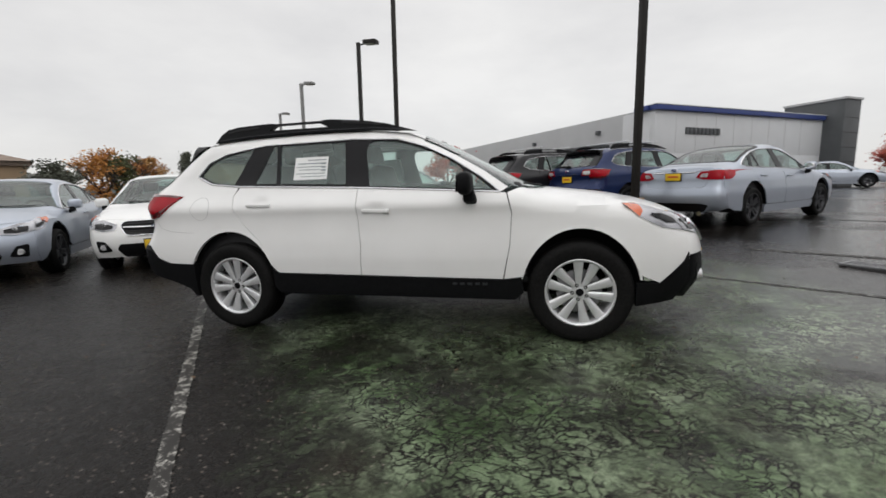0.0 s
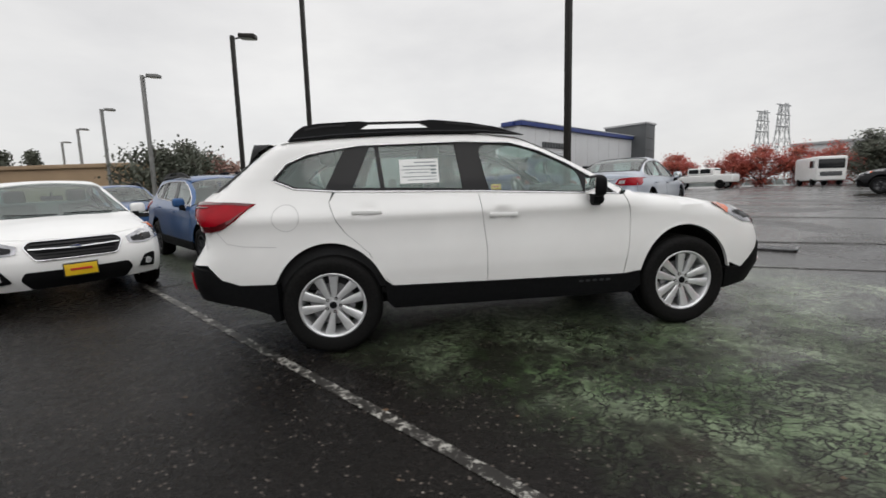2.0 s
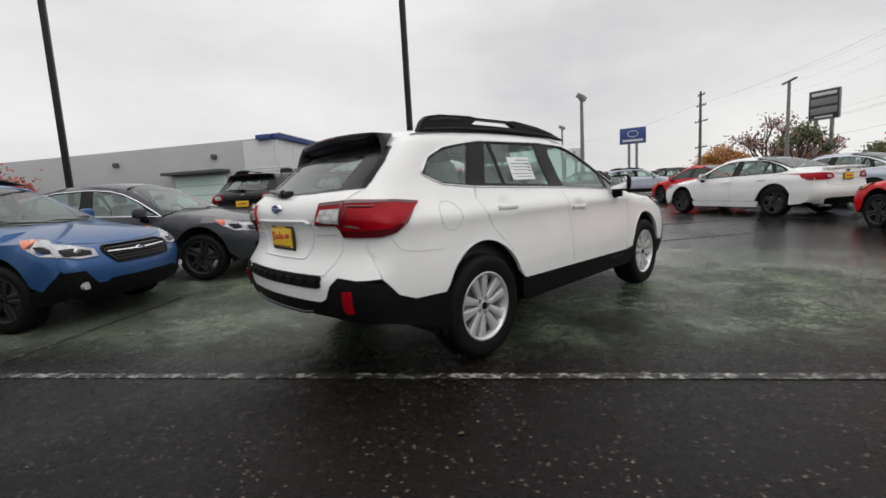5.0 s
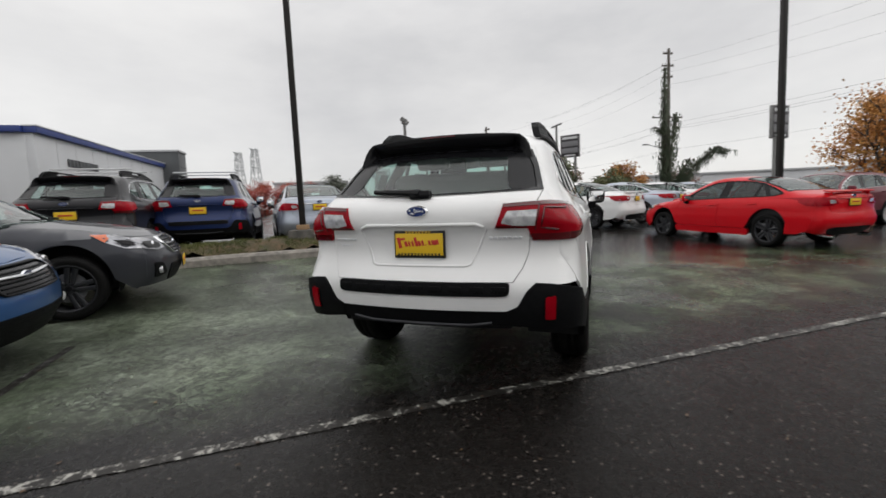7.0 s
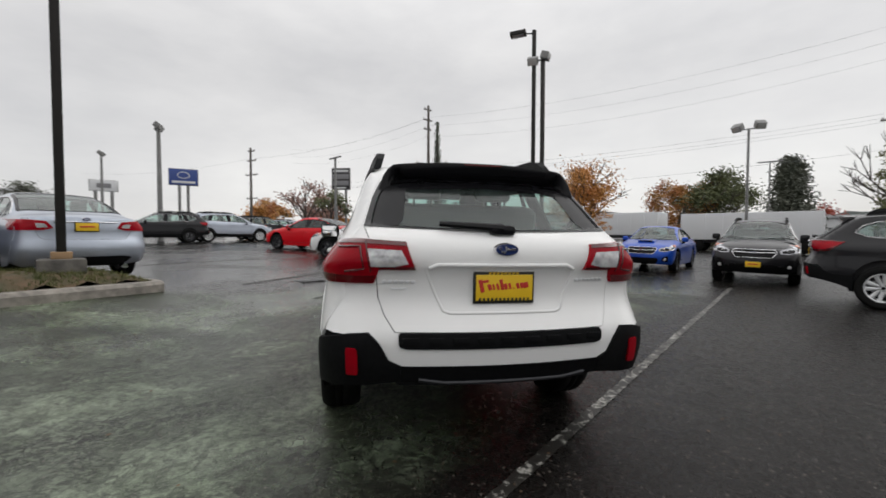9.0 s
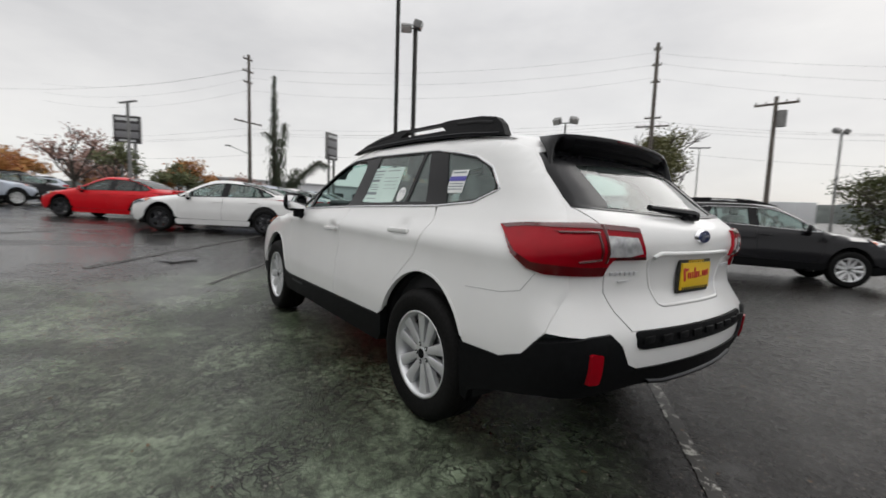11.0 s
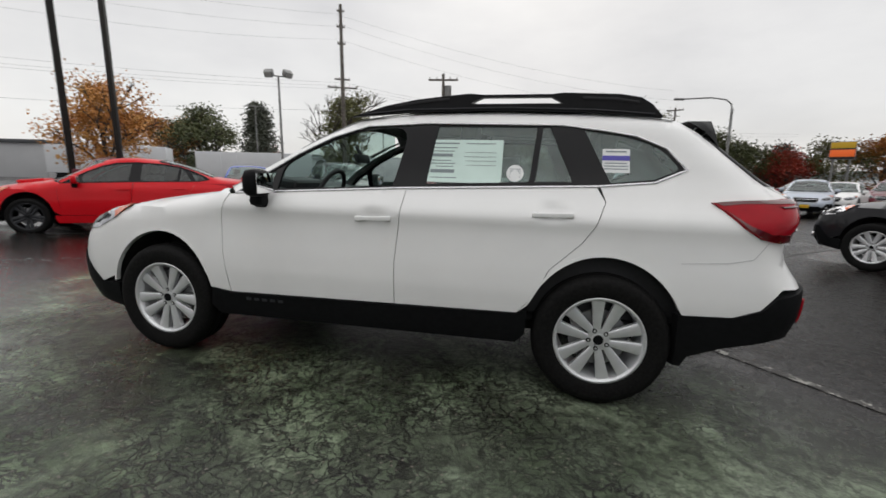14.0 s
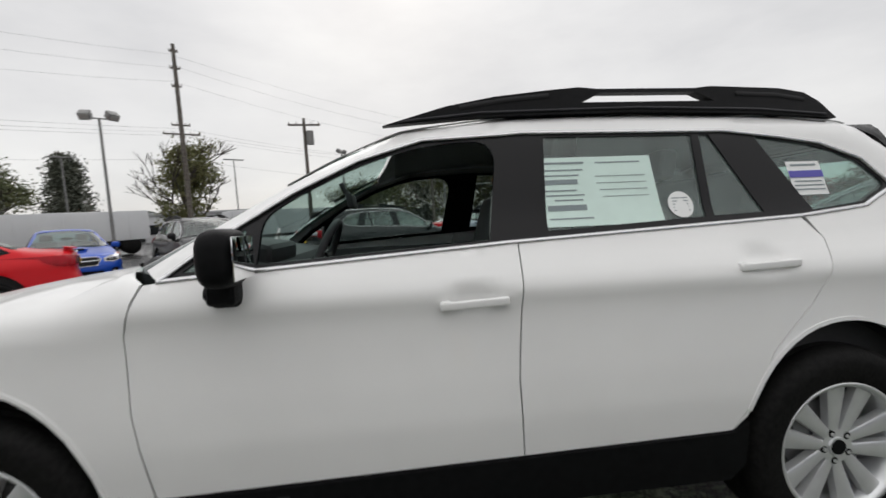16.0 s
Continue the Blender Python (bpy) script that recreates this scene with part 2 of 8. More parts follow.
class Form:
    """Inside is negative. Tables: width by height, plan by length, top by length, front and rear by height."""

    def __init__(self, width, plan, top, front, rear, crown=0.09, front_bow=0.34, rear_bow=0.13, edge=0.10, corner=0.16, flank=0.06):
        self.width, self.plan, self.top = Table(width, flank), Table(plan, 0.15), Table(top, 0.09)
        self.front, self.rear = Table(front, 0.05), Table(rear, 0.04)
        self.crown, self.front_bow, self.rear_bow, self.edge, self.corner = crown, front_bow, rear_bow, edge, corner

    def g(self, x, y, z):
        ay = np.abs(y)
        a = ay - self.width(z) * self.plan(x)
        t = self.top(x) - self.crown * ay ** 2
        b = (z - t) / np.sqrt(1 + self.top.slope(x) ** 2)
        c = (x - self.front(z) + self.front_bow * ay ** 2) / np.sqrt(1 + self.front.slope(z) ** 2 + (self.front_bow * 1.2) ** 2)
        d = (self.rear(z) + self.rear_bow * ay ** 2 - x) / np.sqrt(1 + self.rear.slope(z) ** 2)
        return smooth_max(smooth_max(a, b, self.edge), smooth_max(c, d, 0.02), self.corner)

    def solve(self, place, lo, hi, off):
        lo, hi = np.array(lo, float), np.array(hi, float)
        for _ in range(30):
            mid = (lo + hi) / 2
            out = self.g(*place(mid)) > off
            hi, lo = np.where(out, mid, hi), np.where(out, lo, mid)
        return (lo + hi) / 2

    def side(self, sign):
        def project(P, off):
            x, z = P[:, 0], P[:, 1]
            y = self.solve(lambda s: (x, s, z), 0 * x, 0 * x + 1.3, off)
            return np.stack([x, sign * y, z], 1)
        return project

    def wrap(self, sign, cx=-1.55, cy=0.30):
        """Round a rear corner: turn (as 0.65 m a radian) from the side towards the tail, and height."""
        def project(P, off):
            a, z = P[:, 0] / 0.65, P[:, 1]
            at = lambda s: (cx - s * np.sin(a), cy + s * np.cos(a), z)
            x, y, z = at(self.solve(at, 0 * a + 0.05, 0 * a + 1.6, off))
            return np.stack([x, sign * y, z], 1)
        return project

    def wrapped(self, flank, tail, back, cx=-1.55, cy=0.30):
        """An outline from points of the flank (x, z), of the tail (y, z) and of the flank again."""
        out = []
        for pts, view in ((flank, self.side(1)), (tail, self.rear_view), (back, self.side(1))):
            if len(pts):
                Q = view(np.array(pts, float), 0.0)
                out += [(0.65 * math.atan2(cx - x, y - cy), z) for x, y, z in Q]
        return out

    def rear_view(self, P, off):
        y, z = P[:, 0], P[:, 1]
        s = self.solve(lambda s: (-s, y, z), 0 * y + 0.3, 0 * y + 3, off)
        return np.stack([-s, y, z], 1)

    def front_view(self, P, off):
        y, z = P[:, 0], P[:, 1]
        s = self.solve(lambda s: (s, y, z), 0 * y + 0.3, 0 * y + 3, off)
        return np.stack([s, y, z], 1)

    def top_view(self, P, off):
        x, y = P[:, 0], P[:, 1]
        z = self.solve(lambda s: (x, y, s), 0 * x + 0.3, 0 * x + 2, off)
        return np.stack([x, y, z], 1)


def inside(P, poly):
    x, y = P[:, 0], P[:, 1]
    n, res = len(poly), np.zeros(len(P), bool)
    for i in range(n):
        (x1, y1), (x2, y2) = poly[i], poly[(i + 1) % n]
        cross = (y1 > y) != (y2 > y)
        with np.errstate(divide="ignore", invalid="ignore"):
            res ^= cross & (x < (x2 - x1) * (y - y1) / (y2 - y1) + x1)
    return res


def resample(poly, d, closed=True):
    out, n = [], len(poly)
    for i in range(n if closed else n - 1):
        p, q = np.array(poly[i]), np.array(poly[(i + 1) % n])
        k = max(1, int(np.ceil(np.linalg.norm(q - p) / d)))
        out += [p + (q - p) * j / k for j in range(k)]
    if not closed:
        out.append(np.array(poly[-1]))
    return np.array(out)


def rounded(poly, r, n=4):
    """The polygon with its corners rounded off."""
    out, m = [], len(poly)
    for i in range(m):
        a, b, c = (np.array(poly[(i + k) % m], float) for k in (-1, 0, 1))
        u, v = a - b, c - b
        t = min(r, np.linalg.norm(u) * 0.45, np.linalg.norm(v) * 0.45)
        p, q = b + u / max(np.linalg.norm(u), 1e-9) * t, b + v / max(np.linalg.norm(v), 1e-9) * t
        for k in range(n + 1):
            s = k / n
            out.append((1 - s) ** 2 * p + 2 * s * (1 - s) * b + s * s * q)
    return [tuple(p) for p in out]


def eased(poly, first, last, r=0.12, n=5):
    """The polygon with only the corners from first to last rounded into one sweep."""
    full, k = rounded(poly, r, n), n + 1
    out = []
    for i, p in enumerate(poly):
        out += full[i * k:(i + 1) * k] if first <= i <= last else [tuple(p)]
    return out


def grown(poly, d):
    """The polygon with its outline moved outwards by d."""
    P = np.array(poly, float)
    area = 0.5 * np.sum(P[:, 0] * np.roll(P[:, 1], -1) - np.roll(P[:, 0], -1) * P[:, 1])
    e = np.roll(P, -1, 0) - P
    e /= np.maximum(np.linalg.norm(e, axis=1, keepdims=True), 1e-9)
    n = np.stack([e[:, 1], -e[:, 0]], 1) * (1 if area > 0 else -1)
    m = n + np.roll(n, 1, 0)
    m /= np.maximum((m ** 2).sum(1, keepdims=True) / 2, 0.35)
    return [tuple(p) for p in P + m * d]


def sheet(poly, project, off=0.0, holes=(), d=0.06, rim=0.012):
    """A panel: the outline filled with a fine net and laid on the form, with a turned-in rim."""
    from mathutils.geometry import delaunay_2d_cdt
    loops = [resample(poly, d)] + [resample(h, d) for h in holes]
    P0 = loops[0]
    lo, hi = P0.min(0), P0.max(0)
    gx, gy = np.meshgrid(np.arange(lo[0] + d / 2, hi[0], d), np.arange(lo[1] + d / 2, hi[1], d))
    G = np.stack([gx.ravel() + 0.003 * np.sin(gy.ravel() * 91), gy.ravel()], 1)
    keep = inside(G, loops[0])
    for h in loops[1:]:
        keep &= ~inside(G, h)
    G = G[keep]
    B = np.concatenate(loops)
    if len(G):
        dist = np.sqrt(((G[:, None] - B[None]) ** 2).sum(2)).min(1)
        G = G[dist > d * 0.45]
    verts = [Vector(p) for p in np.concatenate([B, G])]
    edges, base = [], 0
    for l in loops:
        edges += [(base + i, base + (i + 1) % len(l)) for i in range(len(l))]
        base += len(l)
    V, _, F, _, _, _ = delaunay_2d_cdt(verts, edges, [], 0, 1e-6)
    V = np.array([tuple(v) for v in V])
    F = np.array([f[:3] for f in F])
    C = V[F].mean(1)
    ok = inside(C, loops[0])
    for h in loops[1:]:
        ok &= ~inside(C, h)
    F = F[ok]
    top = project(V, off)
    faces = [tuple(f) for f in F]
    if rim:
        count = {}
        for f in faces:
            for a, b in ((f[0], f[1]), (f[1], f[2]), (f[2], f[0])):
                count[(a, b)] = count.get((a, b), 0) + 1
        border = [(a, b) for a, b in count if (b, a) not in count]
        ring = sorted({v for e in border for v in e})
        low = project(V[ring], off - rim)
        at = {v: len(V) + i for i, v in enumerate(ring)}
        top = np.concatenate([top, low])
        faces += [(b, a, at[a], at[b]) for a, b in border]
    return top, faces


def panel(name, material, parent, poly, project, off=0.0, holes=(), d=0.06, rim=0.012, label="", flip=False):
    V, F = sheet(poly, project, off, holes, d, rim)
    T = np.array([f for f in F if len(f) == 3])
    nrm = np.cross(V[T[:, 1]] - V[T[:, 0]], V[T[:, 2]] - V[T[:, 0]])
    out = V[T].mean(1) - np.array([np.clip(V[T].mean(1)[:, 0].mean(), -1.2, 1.2), 0.0, 0.75])
    if (nrm * out).sum() < 0:
        F = [tuple(reversed(f)) for f in F]
    ob = mesh_object(name, V, F, material, parent, label)
    try:
        ob.data.set_sharp_from_angle(angle=radians(50))
    except AttributeError:
        pass
    return ob


def ribbon(name, material, parent, line, project, width, off=0.004, d=0.05, label=""):
    """A raised strip along a line on the form."""
    L = resample(line, d, closed=False)
    t = np.gradient(L, axis=0)
    t /= np.maximum(np.linalg.norm(t, axis=1, keepdims=True), 1e-9)
    n = np.stack([-t[:, 1], t[:, 0]], 1) * width / 2
    a, b, c, e = project(L + n, -0.004), project(L + n * 0.7, off), project(L - n * 0.7, off), project(L - n, -0.004)
    k = len(L)
    V = np.concatenate([a, b, c, e])
    F = [(i + r * k, i + 1 + r * k, i + 1 + (r + 1) * k, i + (r + 1) * k) for r in range(3) for i in range(k - 1)]
    return mesh_object(name, V, F, material, parent, label)


def arc(cx, cz, a, b, start, end, n=18):
    return [(cx + a * math.cos(radians(start + (end - start) * i / n)), cz + b * math.sin(radians(start + (end - start) * i / n))) for i in range(n + 1)]


WHEEL = {}


def wheel_meshes(kind, r):
    """Tyre, rim, spokes and hub of one wheel, the outer face towards -y. Shared between cars."""
    key = (kind, r)
    if key in WHEEL:
        return WHEEL[key]
    rr = 0.238 if kind == "alloy" else 0.245
    tyre = lathe([(rr - 0.006, -0.105), (rr + 0.012, -0.112), (r - 0.05, -0.124), (r - 0.022, -0.116), (r - 0.006, -0.095), (r, -0.075), (r, -0.045), (r - 0.007, -0.042), (r - 0.007, -0.036), (r, -0.033), (r, 0.0), (r - 0.007, 0.003), (r - 0.007, 0.009), (r, 0.012), (r, 0.075), (r - 0.02, 0.115), (rr, 0.10)], 56)
    barrel = lathe([(rr - 0.004, -0.098), (rr + 0.004, -0.108), (rr - 0.008, -0.108), (rr - 0.018, -0.098), (rr - 0.026, -0.03), (rr - 0.03, 0.09)], 48)
    bm = bmesh.new()
    n = 5
    for i in range(n):
        for s in (-1, 1):
            a0 = 2 * math.pi * i / n
            # each spoke of a pair widens towards the rim
            half0, half1, r0, r1 = 0.0185, 0.037 if kind == "alloy" else 0.026, 0.055, rr - 0.010
            c0, c1 = s * 0.022, s * 0.061 if kind == "alloy" else s * 0.037
            ys = (-0.082, -0.094, -0.045)
            prof = [(r0, c0, half0, ys[0]), ((r0 + r1) / 2, (c0 + c1) / 2, (half0 + half1) / 2, -0.088), (r1, c1, half1, ys[1])]
            rings = []
            for rad, cen, half, y in prof:
                ring = []
                for dx, dy in ((-half, 0.004), (-half * 0.7, 0), (half * 0.7, 0), (half, 0.004), (half, 0.032), (-half, 0.032)):
                    v = Vector((cen + dx, y + dy, rad))
                    ring.append(bm.verts.new(Matrix.Rotation(a0, 3, "Y") @ v))
                rings.append(ring)
            for p, q in zip(rings, rings[1:]):
                for k in range(6):
                    bm.faces.new((p[k], p[(k + 1) % 6], q[(k + 1) % 6], q[k]))
            bm.faces.new(rings[0])
            bm.faces.new(rings[-1])
    add_cyl(bm, 0.066, 0.060, (0, -0.045, 0), (0, -0.082, 0), 24)
    hub = bmesh.new()
    add_cyl(hub, 0.029, 0.026, (0, -0.080, 0), (0, -0.091, 0), 20)
    add_cyl(bm, 0.036, 0.033, (0, -0.080, 0), (0, -0.087, 0), 24)
    for i in range(5):
        a = 2 * math.pi * (i + 0.5) / 5
        add_cyl(hub, 0.0125, 0.0125, (0.051 * math.sin(a), -0.075, 0.051 * math.cos(a)), (0.051 * math.sin(a), -0.0835, 0.051 * math.cos(a)), 10)
        add_cyl(bm, 0.007, 0.006, (0.051 * math.sin(a), -0.080, 0.051 * math.cos(a)), (0.051 * math.sin(a), -0.088, 0.051 * math.cos(a)), 6)
    disc = bmesh.new()
    add_cyl(disc, 0.155, 0.155, (0, -0.020, 0), (0, -0.035, 0), 32)
    add_box(disc, (0.06, 0.08, 0.13), pose(-0.13, -0.02, 0.05, 0, -20, 0), 0.01)
    face = M["alloy"] if kind == "alloy" else M["dark_alloy"]
    made = []
    for nm, data, mt in (("tyre", tyre, M["rubber"]), ("rim", barrel, face)):
        ob = mesh_object(nm, *data, mt)
        made.append((nm, ob.data))
        bpy.data.objects.remove(ob)
    for nm, b, mt in (("spokes", bm, face), ("wheel_hub", hub, M["plastic"]), ("brake_disc", disc, M["steel"])):
        ob = part(nm, b, mt, smooth=True)
        made.append((nm, ob.data))
        bpy.data.objects.remove(ob)
    WHEEL[key] = made
    return made


def add_wheels(car, kind, r, base, half):
    for x in (base / 2, -base / 2):
        for s in (-1, 1):
            w = new("wheel")
            w.parent = car
            w.matrix_basis = pose(x, s * half, r, 0, 11 * s + 23 * (x > 0), 0 if s < 0 else 180)
            for nm, me in wheel_meshes(kind, r):
                o = new(nm, me)
                o.parent = w


def seat(parent, x, y, z, width, cloth, name="seat", rest=True):
    bm = bmesh.new()
    add_box(bm, (0.52, width, 0.17), pose(x, y, z, 0, -6, 0), 0.06, 3)
    add_box(bm, (0.17, width * 0.96, 0.62), pose(x - 0.31, y, z + 0.34, 0, -16, 0), 0.07, 3)
    if rest:
        k = max(1, round(width / 0.5))
        for i in range(k):
            yy = y + (i - (k - 1) / 2) * 0.5
            add_box(bm, (0.11, 0.25, 0.18), pose(x - 0.44, yy, z + 0.76, 0, -10, 0), 0.045, 3)
            add_cyl(bm, 0.008, 0.008, (x - 0.42, yy - 0.06, z + 0.6), (x - 0.44, yy - 0.06, z + 0.72), 8)
            add_cyl(bm, 0.008, 0.008, (x - 0.42, yy + 0.06, z + 0.6), (x - 0.44, yy + 0.06, z + 0.72), 8)
    return part(name, bm, cloth, parent, smooth=True)


def cabin(car, spec, full):
    """Seats, dashboard, wheel and inner trim."""
    front, back, z = spec["seats"]
    cloth = M["cloth"]
    for y in (-0.36, 0.36):
        seat(car, front, y, z, 0.5, cloth if not full else M["cabin_dark"], "front_seat")
    seat(car, back, 0, z + 0.02, 1.24, cloth, "rear_seat", spec["rear_window"] is not None)
    dx = spec["dash"]
    bm = bmesh.new()
    add_box(bm, (0.42, 1.36, 0.22), pose(dx, 0, spec["belt"] - 0.11, 0, -8, 0), 0.07, 3)
    add_box(bm, (0.30, 0.34, 0.42), pose(dx - 0.22, 0, spec["belt"] - 0.34, 0, 24, 0), 0.05, 2)
    add_box(bm, (0.8, 0.26, 0.2), pose(front + 0.1, 0, z), 0.04, 2)
    add_box(bm, (0.2, 0.42, 0.10), pose(dx - 0.10, 0.36, spec["belt"] + 0.0, 0, -8, 0), 0.04, 3)
    part("dashboard", bm, M["cabin_dark"], car, smooth=True)
    V, F = [], []
    R, q, n, k = 0.182, 0.016, 36, 10
    for i in range(n):
        for j in range(k):
            a, b = 2 * math.pi * i / n, 2 * math.pi * j / k
            V.append((q * math.sin(b), (R + q * math.cos(b)) * math.cos(a), (R + q * math.cos(b)) * math.sin(a)))
            F.append((i * k + j, i * k + (j + 1) % k, ((i + 1) % n) * k + (j + 1) % k, ((i + 1) % n) * k + j))
    sw = mesh_object("steering_wheel", V, F, M["cabin_dark"], car)
    sw.matrix_basis = pose(dx - 0.34, 0.36, spec["belt"] - 0.06, 0, -24, 0)
    bm = bmesh.new()
    add_box(bm, (0.05, 0.16, 0.12), pose(0, 0, 0), 0.03, 3)
    for a in (0, 180, 270):
        add_box(bm, (0.02, 0.19, 0.035), pose(0, 0, 0, a, 0, 0) @ pose(0, 0.09, 0), 0.008)
    hub = part("steering_hub", bm, M["gloss_black"], sw, smooth=True)
    top = float(spec["form"].top(dx - 0.40))
    bm = add_box(bmesh.new(), (0.03, 0.24, 0.07), pose(dx - 0.44, 0, top - 0.13, 0, 10, 0), 0.012)
    add_cyl(bm, 0.012, 0.012, (dx - 0.43, 0, top - 0.11), (dx - 0.39, 0, top - 0.04), 8)
    part("rear_view_mirror", bm, M["cabin_dark"], car, smooth=True)
    # floor and inner side trim below the belt
    bm = bmesh.new()
    add_box(bm, (3.0, 1.5, 0.05), pose(-0.45, 0, 0.42), 0.02)
    for s in (-1, 1):
        add_box(bm, (2.7, 0.05, spec["belt"] - 0.52), pose(-0.45, s * 0.77, (spec["belt"] - 0.04 + 0.44) / 2), 0.02)
        add_box(bm, (1.9, 0.10, 0.06), pose(-0.2, s * 0.72, spec["belt"] - 0.22), 0.025)
    add_box(bm, (0.06, 1.5, 0.6), pose(dx + 0.2, 0, 0.7), 0.02)
    part("cabin_trim", bm, M["cabin_dark"], car, smooth=True)
    # lining of the front pillars and roof edge
    for s in (-1, 1):
        dlo, rl = spec["dlo"], np.array(spec["roof_line"][::-1])
        low = dlo[5:13]
        up = [(x, z + 0.45 * (float(np.interp(x, rl[:, 0], rl[:, 1])) - z)) for x, z in reversed(low)]
        panel("pillar_lining", M["cabin_light"], car, low + up, spec["form"].side(s), -0.016, d=0.08, rim=0)
    # headliner a little under the roof skin
    x0, x1 = (-1.75, 0.12) if spec["rear_window"] is not None else (-0.75, 0.12)
    P = [(x0, -0.50), (x1, -0.50), (x1, 0.50), (x0, 0.50)]
    panel("headliner", M["cabin_light"], car, P, spec["form"].top_view, -0.045, d=0.12, rim=0.015)


def underbody(car, spec):
    """Dark floor pan, wheel wells and axles."""
    base, r = spec["base"], spec["tyre"]
    bm = bmesh.new()
    x0, x1 = spec["ends"]
    add_box(bm, (x1 - x0 - 1.1, 1.0, 0.14), pose((x0 + x1) / 2, 0, 0.36), 0.03)
    add_box(bm, (base - 0.95, 1.62, 0.13), pose(0, 0, 0.345), 0.03)
    for x in (base / 2, -base / 2):
        add_cyl(bm, 0.05, 0.05, (x, -0.7, r - 0.03), (x, 0.7, r - 0.03), 10)
        for s in (-1, 1):
            # arched liner
            n, pr = 16, []
            for i in range(n + 1):
                a = math.radians(-12 + 204 * i / n)
                pr.append((x + 0.425 * math.cos(a), r + 0.445 * math.sin(a)))
            for p, q in zip(pr, pr[1:]):
                v = [bm.verts.new((a, s * yy, b)) for (a, b), yy in ((p, 0.52), (q, 0.52), (q, spec["liner"]), (p, spec["liner"]))]
                bm.faces.new(v)
            v = [bm.verts.new((a, s * 0.52, b)) for a, b in pr]
            bm.faces.new(v)
    add_cyl(bm, 0.07, 0.07, (x0 + 0.42, -0.40, 0.42), (x0 + 0.42, 0.40, 0.42), 12)
    part("underbody", bm, M["shut_gap"], car)


def plate(car, project, y, z, w=0.31, h=0.155, off=0.02, lettered=False):
    """A yellow dealer plate in a black frame; front or rear."""
    f = part_plate("plate_frame", M["plate_black"], car, project, y, z, w, h, off)
    part_plate("number_plate", M["plate_yellow"], car, project, y, z, w - 0.022, h - 0.03, off + 0.008, "yellow dealer plate")
    if not lettered:
        part_plate("plate_print", M["plate_text"], car, project, y, z + 0.005, w * 0.62, h * 0.16, off + 0.013)


def part_plate(name, material, car, project, y, z, w, h, off, label=""):
    c = project(np.array([[y, z]]), 0.0)[0]
    s = -1 if c[0] < 0 else 1
    return box_part(name, (0.012, w, h), pose(c[0] + s * off, y, z), material, car, 0.003, label)


def badge(car, project, z, w=0.13, h=0.066):
    c = project(np.array([[0.0, z]]), 0.0)[0]
    s = -1 if c[0] < 0 else 1
    bm = bmesh.new()
    bmesh.ops.create_cone(bm, cap_ends=True, segments=28, radius1=0.5, radius2=0.44, depth=1.0)
    bm.transform(pose(c[0] + s * 0.008, 0, z, 0, 90 * s, 0) @ Matrix.Diagonal((h, w, 0.016, 1)))
    ring = part("badge_rim", bm, M["chrome"], car, smooth=True)
    bm = bmesh.new()
    bmesh.ops.create_cone(bm, cap_ends=True, segments=28, radius1=0.5, radius2=0.5, depth=1.0)
    bm.transform(pose(c[0] + s * 0.014, 0, z, 0, 90 * s, 0) @ Matrix.Diagonal((h * 0.8, w * 0.86, 0.010, 1)))
    part("badge_field", bm, M["badge_blue"], ring)
    bm = bmesh.new()
    add_box(bm, (0.006, w * 0.34, h * 0.16), pose(c[0] + s * 0.02, s * -0.18 * w * -1, z + h * 0.02), 0.001)
    for i, (a, b) in enumerate(((-0.05, 0.17), (-0.2, -0.15), (-0.28, 0.1), (-0.12, -0.2), (-0.02, -0.02))):
        add_box(bm, (0.006, w * 0.10, h * 0.16), pose(c[0] + s * 0.02, -s * a * w * -1, z + b * h), 0.001)
    part("badge_marks", bm, M["chrome"], ring)


